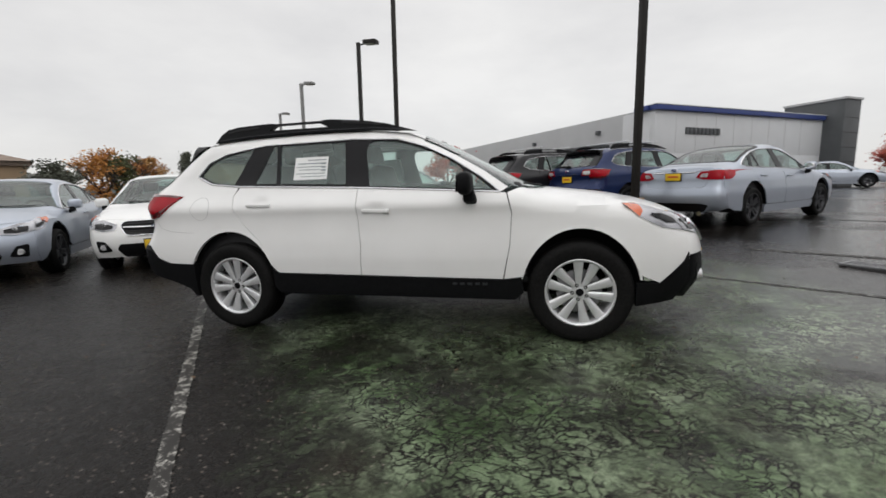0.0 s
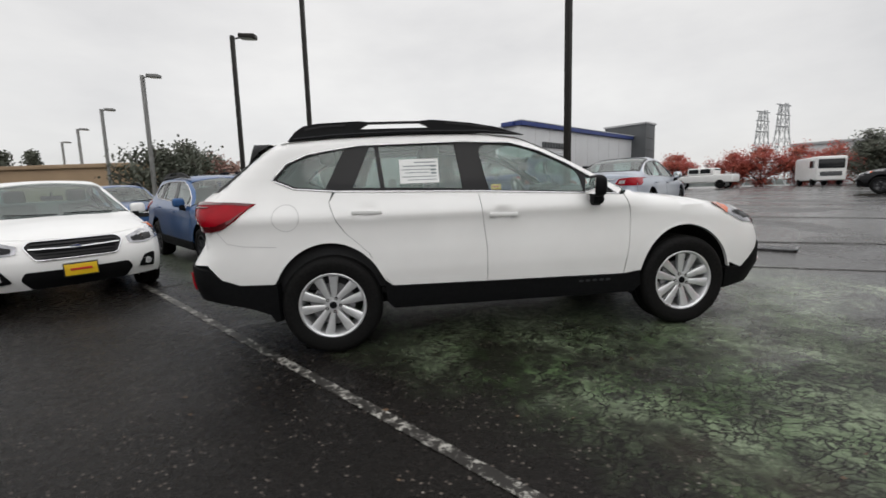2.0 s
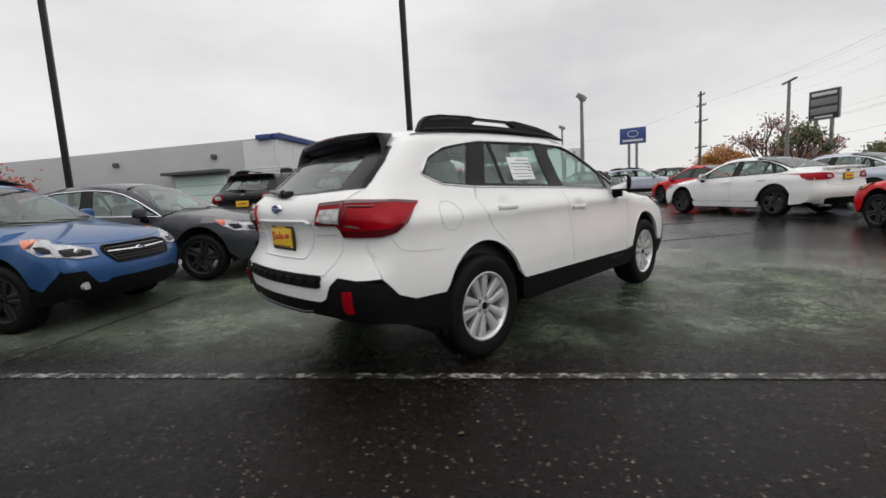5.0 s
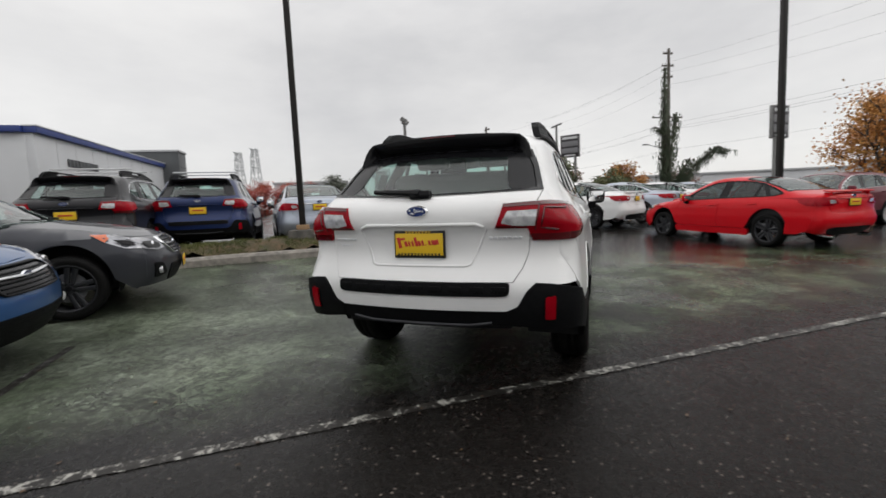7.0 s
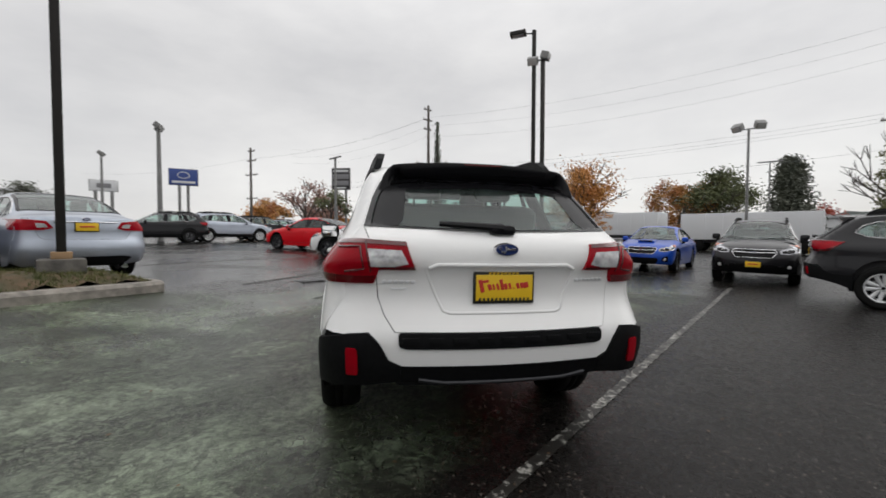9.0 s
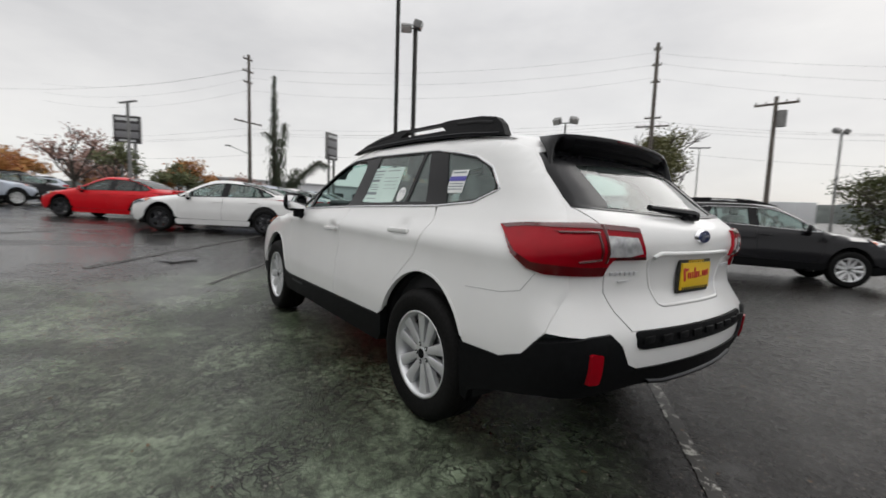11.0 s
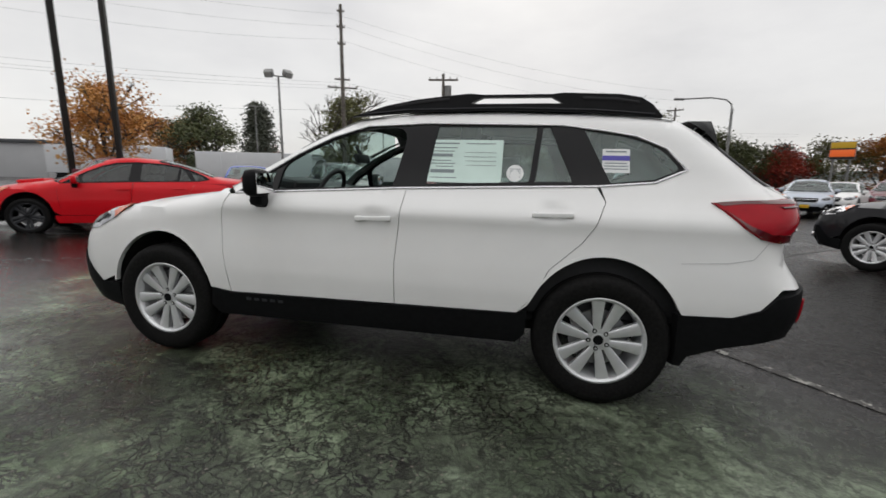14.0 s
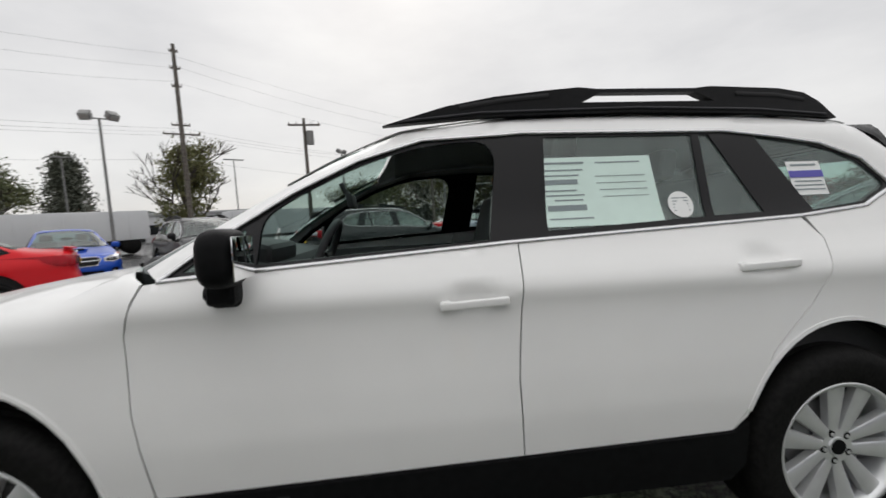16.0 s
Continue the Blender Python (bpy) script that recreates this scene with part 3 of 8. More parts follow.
# ---- car kinds: side outlines in metres from the middle of the wheelbase ----
def wagon_spec():
    s = dict(base=2.745, tyre=0.36, half=0.775, liner=0.84, ends=(-2.36, 2.2), belt=1.12, roof=1.6, seats=(-0.12, -0.98, 0.70), dash=0.78)
    s["form"] = Form(
        width=[(0.0, 0.85), (0.2, 0.865), (0.35, 0.895), (0.5, 0.905), (0.6, 0.910), (0.72, 0.900), (0.80, 0.889), (0.88, 0.881), (0.945, 0.879), (0.985, 0.890), (1.01, 0.882), (1.06, 0.848), (1.1, 0.815), (1.22, 0.748), (1.39, 0.685), (1.5, 0.645), (1.57, 0.62), (1.7, 0.58)],
        plan=[(-2.5, 0.93), (-2.1, 0.965), (-1.6, 0.992), (-1.0, 1.0), (1.0, 1.0), (1.6, 0.985), (2.0, 0.95), (2.4, 0.9)],
        top=[(-2.5, 1.40), (-2.05, 1.545), (-1.7, 1.595), (-1.2, 1.622), (-0.6, 1.635), (-0.15, 1.62), (0.12, 1.575), (0.35, 1.475), (0.65, 1.315), (0.95, 1.155), (1.1, 1.095), (1.3, 1.072), (1.6, 1.035), (1.85, 0.985), (2.05, 0.92), (2.2, 0.84), (2.35, 0.75)],
        front=[(0.2, 2.12), (0.3, 2.24), (0.45, 2.33), (0.6, 2.335), (0.75, 2.31), (0.85, 2.27), (0.95, 2.20), (1.1, 2.1)],
        rear=[(0.3, -2.30), (0.42, -2.39), (0.55, -2.44), (0.69, -2.45), (0.74, -2.42), (0.80, -2.375), (0.86, -2.345), (0.98, -2.355), (1.02, -2.39), (1.12, -2.375), (1.17, -2.32), (1.23, -2.225), (1.39, -2.03), (1.48, -1.93), (1.6, -1.83)], rear_bow=0.19, flank=0.022)
    s["dlo"] = [(-1.755, 1.272), (-1.6, 1.203), (-1.316, 1.176), (-0.224, 1.134), (0.832, 1.074), (0.685, 1.190), (0.468, 1.326), (0.250, 1.432), (0.026, 1.500), (-0.25, 1.512), (-0.335, 1.518), (-1.118, 1.508), (-1.342, 1.478), (-1.504, 1.45), (-1.657, 1.385)]
    s["front_glass"] = [(-0.175, 1.144), (0.560, 1.105), (0.555, 1.248), (0.462, 1.308), (0.248, 1.415), (0.026, 1.482), (-0.242, 1.497)]
    s["front_glass"] = eased(s["front_glass"], 2, 6, 0.11)
    s["sail_glass"] = [(0.605, 1.102), (0.775, 1.092), (0.68, 1.170), (0.60, 1.218)]
    s["rear_glass"] = [(-0.955, 1.188), (-0.372, 1.163), (-0.412, 1.499), (-0.985, 1.496)]
    s["small_glass"] = [(-1.185, 1.195), (-0.985, 1.189), (-1.015, 1.495), (-1.055, 1.494)]
    s["quarter_glass"] = [(-1.728, 1.275), (-1.6, 1.218), (-1.38, 1.194), (-1.235, 1.484), (-1.342, 1.464), (-1.504, 1.436), (-1.645, 1.375)]
    s["quarter_glass"] = eased(eased(s["quarter_glass"], 4, 6, 0.09), 0, 0, 0.03)
    s["front_door"] = [(-0.2615, 1.130), (0.832, 1.069), (0.870, 1.065), (0.908, 0.926), (0.894, 0.703), (0.845, 0.457), (-0.2295, 0.474), (-0.2235, 0.718)]
    s["rear_door"] = [(-1.310, 1.171), (-0.266, 1.131), (-0.228, 0.718), (-0.234, 0.474), (-0.93, 0.486), (-1.009, 0.577), (-1.087, 0.731), (-1.247, 0.882), (-1.306, 0.969), (-1.354, 1.097)]
    s["roof_line"] = [(0.88, 1.105), (0.70, 1.228), (0.5, 1.345), (0.33, 1.432), (0.1, 1.528), (-0.34, 1.575), (-0.9, 1.578), (-1.4, 1.557), (-1.70, 1.52), (-1.82, 1.475)]
    s["rear_line"] = [(-1.90, 1.40), (-2.0, 1.31), (-2.10, 1.22), (-2.18, 1.13), (-2.215, 1.0), (-2.225, 0.85), (-2.20, 0.70)]
    s["hood_line"] = [(0.95, 1.095), (1.1, 1.075), (1.3, 1.052), (1.65, 0.995), (1.85, 0.945)]
    s["nose_line"] = [(1.95, 0.89), (2.03, 0.80), (2.06, 0.62), (2.03, 0.58)]
    s["sill"] = (0.486, 0.457)
    s["tail_skirt"] = [(-2.107, 0.593), (-1.99, 0.549), (-1.76, 0.543)]
    s["tail_side"] = [(-1.857, 1.112), (-2.0, 1.129), (-2.195, 1.132), (-2.215, 0.94), (-2.1, 0.935), (-1.989, 0.969), (-1.892, 1.062)]
    s["tail_rear"] = [(0.79, 1.13), (0.69, 1.142), (0.475, 1.130), (0.43, 0.998), (0.60, 0.996), (0.622, 0.93), (0.79, 0.93)]
    s["lamp_wrap"] = ([(-1.857, 1.112), (-2.0, 1.128), (-2.12, 1.134)], [(0.69, 1.142), (0.475, 1.130), (0.43, 0.998), (0.60, 0.996), (0.622, 0.93)], [(-2.15, 0.928), (-2.075, 0.944), (-1.995, 0.996), (-1.905, 1.078)])
    s["lamp_low"] = ([(-1.905, 1.082), (-1.94, 1.056), (-2.01, 1.008), (-2.10, 0.972)], [(0.70, 0.965), (0.612, 0.968), (0.622, 0.932)], [(-2.15, 0.930), (-2.075, 0.946), (-1.995, 0.998)])
    s["lamp_rim"] = ([(-1.862, 1.114), (-2.0, 1.129), (-2.12, 1.135)], [(0.69, 1.143), (0.475, 1.131), (0.470, 1.112), (0.69, 1.122)], [(-2.12, 1.117), (-2.0, 1.113), (-1.90, 1.100)])
    s["clad_wrap"] = ([(-1.735, 0.547), (-1.76, 0.545), (-1.99, 0.551), (-2.107, 0.595), (-2.17, 0.66)], [(0.735, 0.706), (0.648, 0.712), (0.60, 0.665), (0.555, 0.585), (0.50, 0.560), (0.50, 0.480), (0.66, 0.458)], [(-2.19, 0.445), (-1.95, 0.385), (-1.80, 0.325), (-1.775, 0.265), (-1.738, 0.27)])
    s["tail_clear"] = [(0.655, 1.096), (0.502, 1.090), (0.468, 1.026), (0.535, 1.012), (0.640, 1.010)]
    s["gate"] = [(0.612, 0.99), (0.60, 0.86), (0.574, 0.785), (0.529, 0.716), (-0.529, 0.716), (-0.574, 0.785), (-0.60, 0.86), (-0.612, 0.99), (-0.64, 1.13), (-0.665, 1.20), (-0.615, 1.36), (-0.57, 1.45), (-0.45, 1.485), (0.45, 1.485), (0.57, 1.45), (0.615, 1.36), (0.665, 1.20), (0.64, 1.13)]
    s["rear_window"] = [(0.635, 1.215), (0.35, 1.200), (0, 1.194), (-0.35, 1.200), (-0.635, 1.215), (-0.60, 1.34), (-0.55, 1.44), (-0.3, 1.465), (0.3, 1.465), (0.55, 1.44), (0.60, 1.34)]
    s["head_side"] = [(1.647, 0.971), (1.788, 0.957), (1.919, 0.91), (1.985, 0.86), (2.03, 0.79), (1.89, 0.808), (1.746, 0.882)]
    s["head_front"] = [(0.80, 0.90), (0.66, 0.905), (0.48, 0.83), (0.50, 0.755), (0.66, 0.75), (0.80, 0.785)]
    s["grille"] = [(0.44, 0.80), (0.36, 0.66), (-0.36, 0.66), (-0.44, 0.80), (-0.38, 0.85), (0.38, 0.85)]
    s["plates"] = (0.915, 0.50)
    s["rear_badge"], s["front_badge"] = 1.10, 0.775
    s["hood_front"] = [(1.97, 0.62), (2.09, 0.36), (2.13, 0.0)]
    s["cowl"] = [(0.98, 0.70), (1.10, 0.42), (1.15, 0.0)]
    s["header"] = [(0.30, 0.56), (0.17, 0.3), (0.13, 0.0)]
    s["mirror"] = (0.61, 1.14)
    s["handles"] = ((-0.095, 0.963), (-1.09, 1.025))
    return s


def sedan_spec():
    s = dict(base=2.75, tyre=0.335, half=0.775, liner=0.84, ends=(-2.3, 2.2), belt=1.0, roof=1.47, seats=(-0.12, -0.80, 0.50), dash=0.78)
    s["form"] = Form(
        width=[(0.0, 0.85), (0.2, 0.872), (0.35, 0.895), (0.5, 0.908), (0.6, 0.912), (0.74, 0.892), (0.80, 0.888), (0.86, 0.890), (0.90, 0.872), (1.0, 0.80), (1.15, 0.725), (1.3, 0.65), (1.4, 0.60), (1.5, 0.56)],
        plan=[(-2.5, 0.91), (-2.1, 0.955), (-1.6, 0.99), (-1.0, 1.0), (1.0, 1.0), (1.6, 0.985), (2.0, 0.95), (2.4, 0.9)],
        top=[(-2.5, 1.02), (-2.3, 1.085), (-1.85, 1.12), (-1.7, 1.155), (-1.4, 1.285), (-1.1, 1.395), (-0.75, 1.465), (-0.3, 1.495), (0.0, 1.485), (0.22, 1.44), (0.5, 1.305), (0.8, 1.145), (1.05, 1.035), (1.2, 1.005), (1.5, 0.965), (1.85, 0.90), (2.05, 0.84), (2.2, 0.77), (2.35, 0.68)],
        front=[(0.15, 2.10), (0.25, 2.24), (0.4, 2.33), (0.55, 2.335), (0.68, 2.31), (0.78, 2.27), (0.88, 2.20), (1.0, 2.1)],
        rear=[(0.25, -2.24), (0.38, -2.36), (0.5, -2.42), (0.64, -2.42), (0.70, -2.38), (0.8, -2.36), (0.95, -2.375), (1.05, -2.39), (1.15, -2.36)])
    s["dlo"] = [(-1.60, 1.085), (-1.42, 1.045), (-1.25, 1.035), (-0.224, 1.005), (0.84, 0.962), (0.66, 1.075), (0.456, 1.195), (0.243, 1.295), (0.024, 1.36), (-0.25, 1.385), (-0.335, 1.388), (-0.8, 1.370), (-1.1, 1.315), (-1.342, 1.225), (-1.504, 1.145)]
    s["front_glass"] = [(-0.175, 1.018), (0.560, 0.986), (0.545, 1.118), (0.455, 1.178), (0.243, 1.278), (0.024, 1.343), (-0.232, 1.368)]
    s["sail_glass"] = [(0.605, 0.985), (0.76, 0.978), (0.60, 1.07)]
    s["rear_glass"] = [(-1.00, 1.042), (-0.372, 1.022), (-0.402, 1.371), (-0.8, 1.353), (-1.05, 1.30)]
    s["small_glass"] = [(-1.26, 1.05), (-1.04, 1.043), (-1.09, 1.292), (-1.12, 1.285)]
    s["quarter_glass"] = [(-1.53, 1.085), (-1.42, 1.06), (-1.34, 1.055), (-1.25, 1.235), (-1.342, 1.205), (-1.46, 1.145)]
    s["front_door"] = [(-0.258, 1.001), (0.84, 0.957), (0.878, 0.952), (0.914, 0.83), (0.90, 0.62), (0.85, 0.36), (-0.226, 0.36), (-0.220, 0.62)]
    s["rear_door"] = [(-1.27, 1.031), (-0.268, 1.002), (-0.230, 0.62), (-0.236, 0.36), (-0.90, 0.36), (-0.97, 0.50), (-1.06, 0.66), (-1.22, 0.79), (-1.29, 0.90), (-1.32, 0.99)]
    s["roof_line"] = [(0.90, 0.99), (0.70, 1.125), (0.5, 1.25), (0.33, 1.338), (0.1, 1.408), (-0.3, 1.438), (-0.7, 1.412), (-1.1, 1.335), (-1.4, 1.232), (-1.6, 1.148), (-1.8, 1.072), (-2.0, 1.045), (-2.15, 1.02)]
    s["rear_line"] = [(-2.2, 0.98), (-2.22, 0.85), (-2.22, 0.70), (-2.20, 0.55)]
    s["hood_line"] = [(0.97, 0.985), (1.1, 0.97), (1.3, 0.95), (1.65, 0.895), (1.85, 0.845)]
    s["nose_line"] = [(1.95, 0.80), (2.03, 0.72), (2.06, 0.55), (2.05, 0.40)]
    s["sill"] = (0.36, 0.36)
    s["tail_skirt"] = [(-2.12, 0.36), (-1.95, 0.30), (-1.72, 0.28)]
    s["tail_side"] = [(-1.88, 0.985), (-2.0, 1.005), (-2.195, 1.000), (-2.215, 0.84), (-2.1, 0.845), (-1.95, 0.91)]
    s["tail_rear"] = [(0.80, 1.0), (0.69, 1.005), (0.475, 0.985), (0.40, 0.88), (0.52, 0.845), (0.80, 0.84)]
    s["tail_clear"] = [(0.60, 0.95), (0.50, 0.945), (0.46, 0.89), (0.58, 0.88)]
    s["gate"] = [(0.60, 0.85), (0.56, 0.74), (0.50, 0.705), (-0.50, 0.705), (-0.56, 0.74), (-0.60, 0.85), (-0.66, 1.02), (-0.6, 1.045), (0.6, 1.045), (0.66, 1.02)]
    s["rear_window"] = None
    s["head_side"] = [(1.60, 0.875), (1.788, 0.862), (1.919, 0.82), (1.985, 0.775), (2.04, 0.70), (1.89, 0.715), (1.72, 0.79)]
    s["head_front"] = [(0.80, 0.81), (0.66, 0.815), (0.48, 0.75), (0.50, 0.675), (0.66, 0.66), (0.80, 0.695)]
    s["grille"] = [(0.44, 0.74), (0.36, 0.59), (-0.36, 0.59), (-0.44, 0.74), (-0.38, 0.79), (0.38, 0.79)]
    s["plates"] = (0.90, 0.455)
    s["rear_badge"], s["front_badge"] = 1.02, 0.70
    s["hood_front"] = [(1.97, 0.62), (2.09, 0.36), (2.13, 0.0)]
    s["cowl"] = [(0.98, 0.70), (1.10, 0.42), (1.15, 0.0)]
    s["header"] = [(0.30, 0.52), (0.20, 0.3), (0.16, 0.0)]
    s["mirror"] = (0.63, 1.03)
    s["handles"] = ((-0.095, 0.86), (-1.05, 0.885))
    return s


def rail_mesh(side):
    """One raised roof rail with its two broad feet and the open bar between them."""
    outer = [(0.16, 1.560), (-0.07, 1.628), (-0.254, 1.662), (-0.46, 1.684), (-0.58, 1.694), (-0.66, 1.686), (-1.05, 1.686), (-1.12, 1.694), (-1.42, 1.684), (-1.53, 1.666), (-1.59, 1.626), (-1.645, 1.556), (-1.3, 1.578), (-0.8, 1.592), (-0.2, 1.584)]
    hole = [(-0.66, 1.670), (-0.58, 1.632), (-1.12, 1.632), (-1.05, 1.670)]
    V, F = [], []
    from_in = lambda P, off: np.stack([P[:, 0], side * (0.625 + off - 0.34 * (P[:, 1] - 1.55) - 0.028 * (P[:, 0] + 0.7) ** 2), P[:, 1]], 1)
    a, f = sheet(outer, from_in, 0.0, [hole], 0.12, 0.045)
    b, g = sheet(outer, from_in, -0.045, [hole], 0.12, 0)
    V = np.concatenate([a, b])
    F = list(f) + [tuple(i + len(a) for i in q) for q in g]
    return V, F


def cupped(side, hx, hz):
    """The side of the body with the hollow behind a door handle."""
    def project(P, off):
        e = ((P[:, 0] - hx) / 0.088) ** 2 + ((P[:, 1] - hz - 0.012) / 0.040) ** 2
        Q = side(P, off)
        Q[:, 1] -= np.sign(Q[:, 1]) * 0.020 * np.clip(1.25 - e, 0, 1) ** 1.3
        return Q
    return project


def build_car(spec, colour, label, wheels="alloy", name="parked_car", full=False, rails=False, clad=False, d=0.09, front_plate=True, rear_plate=True, open_window=False, grille_chrome=True, spoiler=False, hood_scoop=False, cross_bars=False, bare_glass=None, category="car"):
    car = tagged(new(name), label, category)
    car["group"] = "cars on the lot"
    form, col = spec["form"], M[colour]
    base, r = spec["base"], spec["tyre"]
    ax, az = base / 2, r
    glass = M["glass"] if not hood_scoop else M["dark_glass"]
    back_glass = M["privacy_glass"] if not hood_scoop else M["dark_glass"]
    arch_f = arc(ax, az, 0.40, 0.455, 8, 168)
    arch_r = arc(-ax, az, 0.415, 0.46, 22, 155)
    s0, s1 = spec["sill"]
    for sg, side in ((-1, form.side(-1)), (1, form.side(1))):
        fl = sg < 0
        kw = dict(flip=not fl, d=d)
        nose = spec["nose_line"]
        fender = [(0.880, spec["hood_line"][0][1] - 0.028)] + spec["hood_line"] + nose + ([(1.885, 0.438)] if clad or full else [(1.95, 0.25)])
        fender += [p for p in arch_f if p[1] > (0.30 if not clad else 0.44)] + [(0.889, s1 + 0.006), (0.853, s1)] + [(x + 0.0045, z) for x, z in reversed(spec["front_door"][3:5])]
        panel("front_fender", col, car, fender, side, **kw)
        quarter = spec["roof_line"] + spec["rear_line"] + spec["tail_skirt"] + [p for p in reversed(arch_r) if p[1] > 0.30]
        seam = [(x - 0.0045, z) for x, z in spec["rear_door"][4:]]
        dlo = spec["dlo"]
        quarter += seam + [(dlo[2][0] - 0.012, dlo[2][1] - 0.002), dlo[1], dlo[0]] + dlo[:4:-1] + [dlo[4]]
        panel("quarter_panel", col, car, quarter, side, flip=not fl, d=d * 0.7)
        for nm, key, glasses, hx in (("front_door", "front_door", ["front_glass"], 0), ("rear_door", "rear_door", ["rear_glass", "small_glass"], 1)):
            hx_, hz_ = spec["handles"][hx]
            door = panel(nm, col, car, spec[key], cupped(side, hx_, hz_) if full else side, flip=not fl, d=0.026 if full else d)
            for gk in glasses:
                if not (open_window and sg > 0 and gk == "front_glass"):
                    g = panel("window", glass if gk == "front_glass" else back_glass, door, spec[gk], side, -0.010, d=d, rim=0, flip=not fl)
            x, z = spec["handles"][hx]
            p = side(np.array([[x, z]]), 0.0)[0]
            bm = add_box(bmesh.new(), (0.215, 0.018, 0.026), pose(x, p[1] + sg * 0.012, z - 0.004, 0, 2, 0), 0.008, 3)
            for e in (-0.088, 0.088):
                add_box(bm, (0.034, 0.04, 0.024), pose(x + e, p[1] + sg * 0.000, z - 0.004), 0.008, 2)
            part("handle", bm, col, door, smooth=True)
        openings = [grown(spec[k], -0.001) for k in ("front_glass", "sail_glass", "rear_glass", "small_glass", "quarter_glass")]
        panel("window_frame", M["gloss_black"], car, grown(dlo, 0.004), side, -0.004, openings, d=d, rim=0.02, flip=not fl)
        panel("quarter_window", back_glass, car, spec["quarter_glass"], side, -0.010, d=d, rim=0, flip=not fl)
        panel("sail_window", glass, car, spec["sail_glass"], side, -0.010, d=d, rim=0, flip=not fl)
        if full or clad:
            ribbon("window_trim", M["trim_bright"], car, [dlo[i] for i in (4, 3, 2, 1, 0, 14, 13, 12, 11, 10, 9, 8, 7, 6, 5, 4)], side, 0.014, 0.004)
        else:
            ribbon("window_trim", M["chrome"] if not (spoiler or hood_scoop) else M["gloss_black"], car, [dlo[i] for i in (4, 3, 2, 1, 0, 14, 13, 12, 11, 10, 9, 8, 7, 6, 5, 4)], side, 0.018, 0.004)
        if clad:
            sill = [(-0.985, 0.514), (-0.935, 0.483), (-0.231, 0.469), (0.849, 0.452), (0.889, 0.462), (0.975, 0.475), (0.99, 0.36), (0.93, 0.305), (-0.93, 0.315), (-0.98, 0.37)]
            panel("sill_cladding", M["plastic"], car, sill, side, 0.012, rim=0.06, **kw)
            panel("rear_bumper_cladding", M["plastic"], car, form.wrapped(*spec["clad_wrap"]), form.wrap(sg), 0.010, rim=0.05, d=0.04 if full else 0.08)
            nosec = [(1.735, 0.437), (1.885, 0.440), (2.03, 0.582), (2.065, 0.64), (2.075, 0.45), (1.98, 0.31), (1.735, 0.27)]
            panel("front_bumper_cladding", M["plastic"], car, nosec, side, 0.008, rim=0.06, **kw)
        else:
            panel("side_sill", col if not full else M["plastic"], car, [(-0.97, 0.352), (0.97, 0.352), (0.97, 0.27), (0.93, 0.21), (-0.93, 0.21), (-0.97, 0.27)], side, -0.004, rim=0.05, **kw)
        if clad:
            wrap = form.wrap(sg)
            lamp = panel("tail_lamp", M["red_lens"], car, form.wrapped(*spec["lamp_wrap"]), wrap, 0.014, rim=0.03, d=0.03 if full else 0.06)
            panel("lamp_lower_edge", M["dark_red_lens"], lamp, form.wrapped(*spec["lamp_low"]), wrap, 0.0165, rim=0.003, d=0.03 if full else 0.06)
            panel("lamp_upper_edge", M["dark_red_lens"], lamp, form.wrapped(*spec["lamp_rim"]), wrap, 0.0165, rim=0.003, d=0.03 if full else 0.06)
        else:
            lamp = panel("tail_lamp", M["red_lens"], car, spec["tail_side"], side, 0.010, rim=0.02, d=0.03)
        tip = panel("headlamp", M["head_lens"], car, spec["head_side"], side, 0.005, rim=0.02, **kw)
        hs = spec["head_side"]
        panel("marker_lamp", M["amber_lens"], tip, [hs[0], ((hs[0][0] + hs[1][0]) / 2 + 0.03, (hs[0][1] + hs[1][1]) / 2 + 0.002), ((hs[6][0] + hs[1][0]) / 2, (hs[6][1] + hs[1][1]) / 2), hs[6]], side, 0.008, rim=0.01, **kw)
        rv = [(sg * y, z) for y, z in spec["tail_rear"]]
        if not clad:
            panel("tail_lamp_inner", M["red_lens"], lamp, rv, form.rear_view, 0.010, d=0.06, rim=0.02)
        panel("reversing_lens", M["clear_lens"], lamp, [(sg * y, z) for y, z in spec["tail_clear"]], form.rear_view, 0.019 if clad else 0.013, d=0.04, rim=0.004)
        fv = [(sg * y, z) for y, z in spec["head_front"]]
        panel("headlamp_front", M["head_lens"], tip, fv, form.front_view, 0.006, d=d, rim=0.02)
        c = np.mean(fv, 0)
        panel("lamp_mask", M["gloss_black"], tip, rounded([(c[0] + (y - c[0]) * 0.72, c[1] - 0.008 + (z - c[1]) * 0.55) for y, z in fv], 0.01), form.front_view, 0.009, d=d, rim=0.003)
        c = np.mean(hs, 0)
        panel("lamp_mask", M["gloss_black"], tip, rounded([(c[0] + 0.05 + (x - c[0]) * 0.45, c[1] - 0.012 + (z - c[1]) * 0.38) for x, z in hs], 0.01), side, 0.008, d=d, rim=0.003)
        hc = form.front_view(np.array([[sg * 0.63, (spec["head_front"][1][1] + spec["head_front"][4][1]) / 2 - 0.01]]), 0.0)[0]
        bm = bmesh.new()
        add_cyl(bm, 0.036, 0.032, (hc[0] - 0.01, hc[1], hc[2]), (hc[0] + 0.012, hc[1], hc[2]), 16)
        part("lamp_bulb", bm, M["chrome"], tip, smooth=True)
        # door mirror
        mx, mz = spec["mirror"]
        p = side(np.array([[mx, mz - 0.05]]), 0.0)[0]
        bm = bmesh.new()
        bmesh.ops.create_uvsphere(bm, u_segments=20, v_segments=14, radius=1.0)
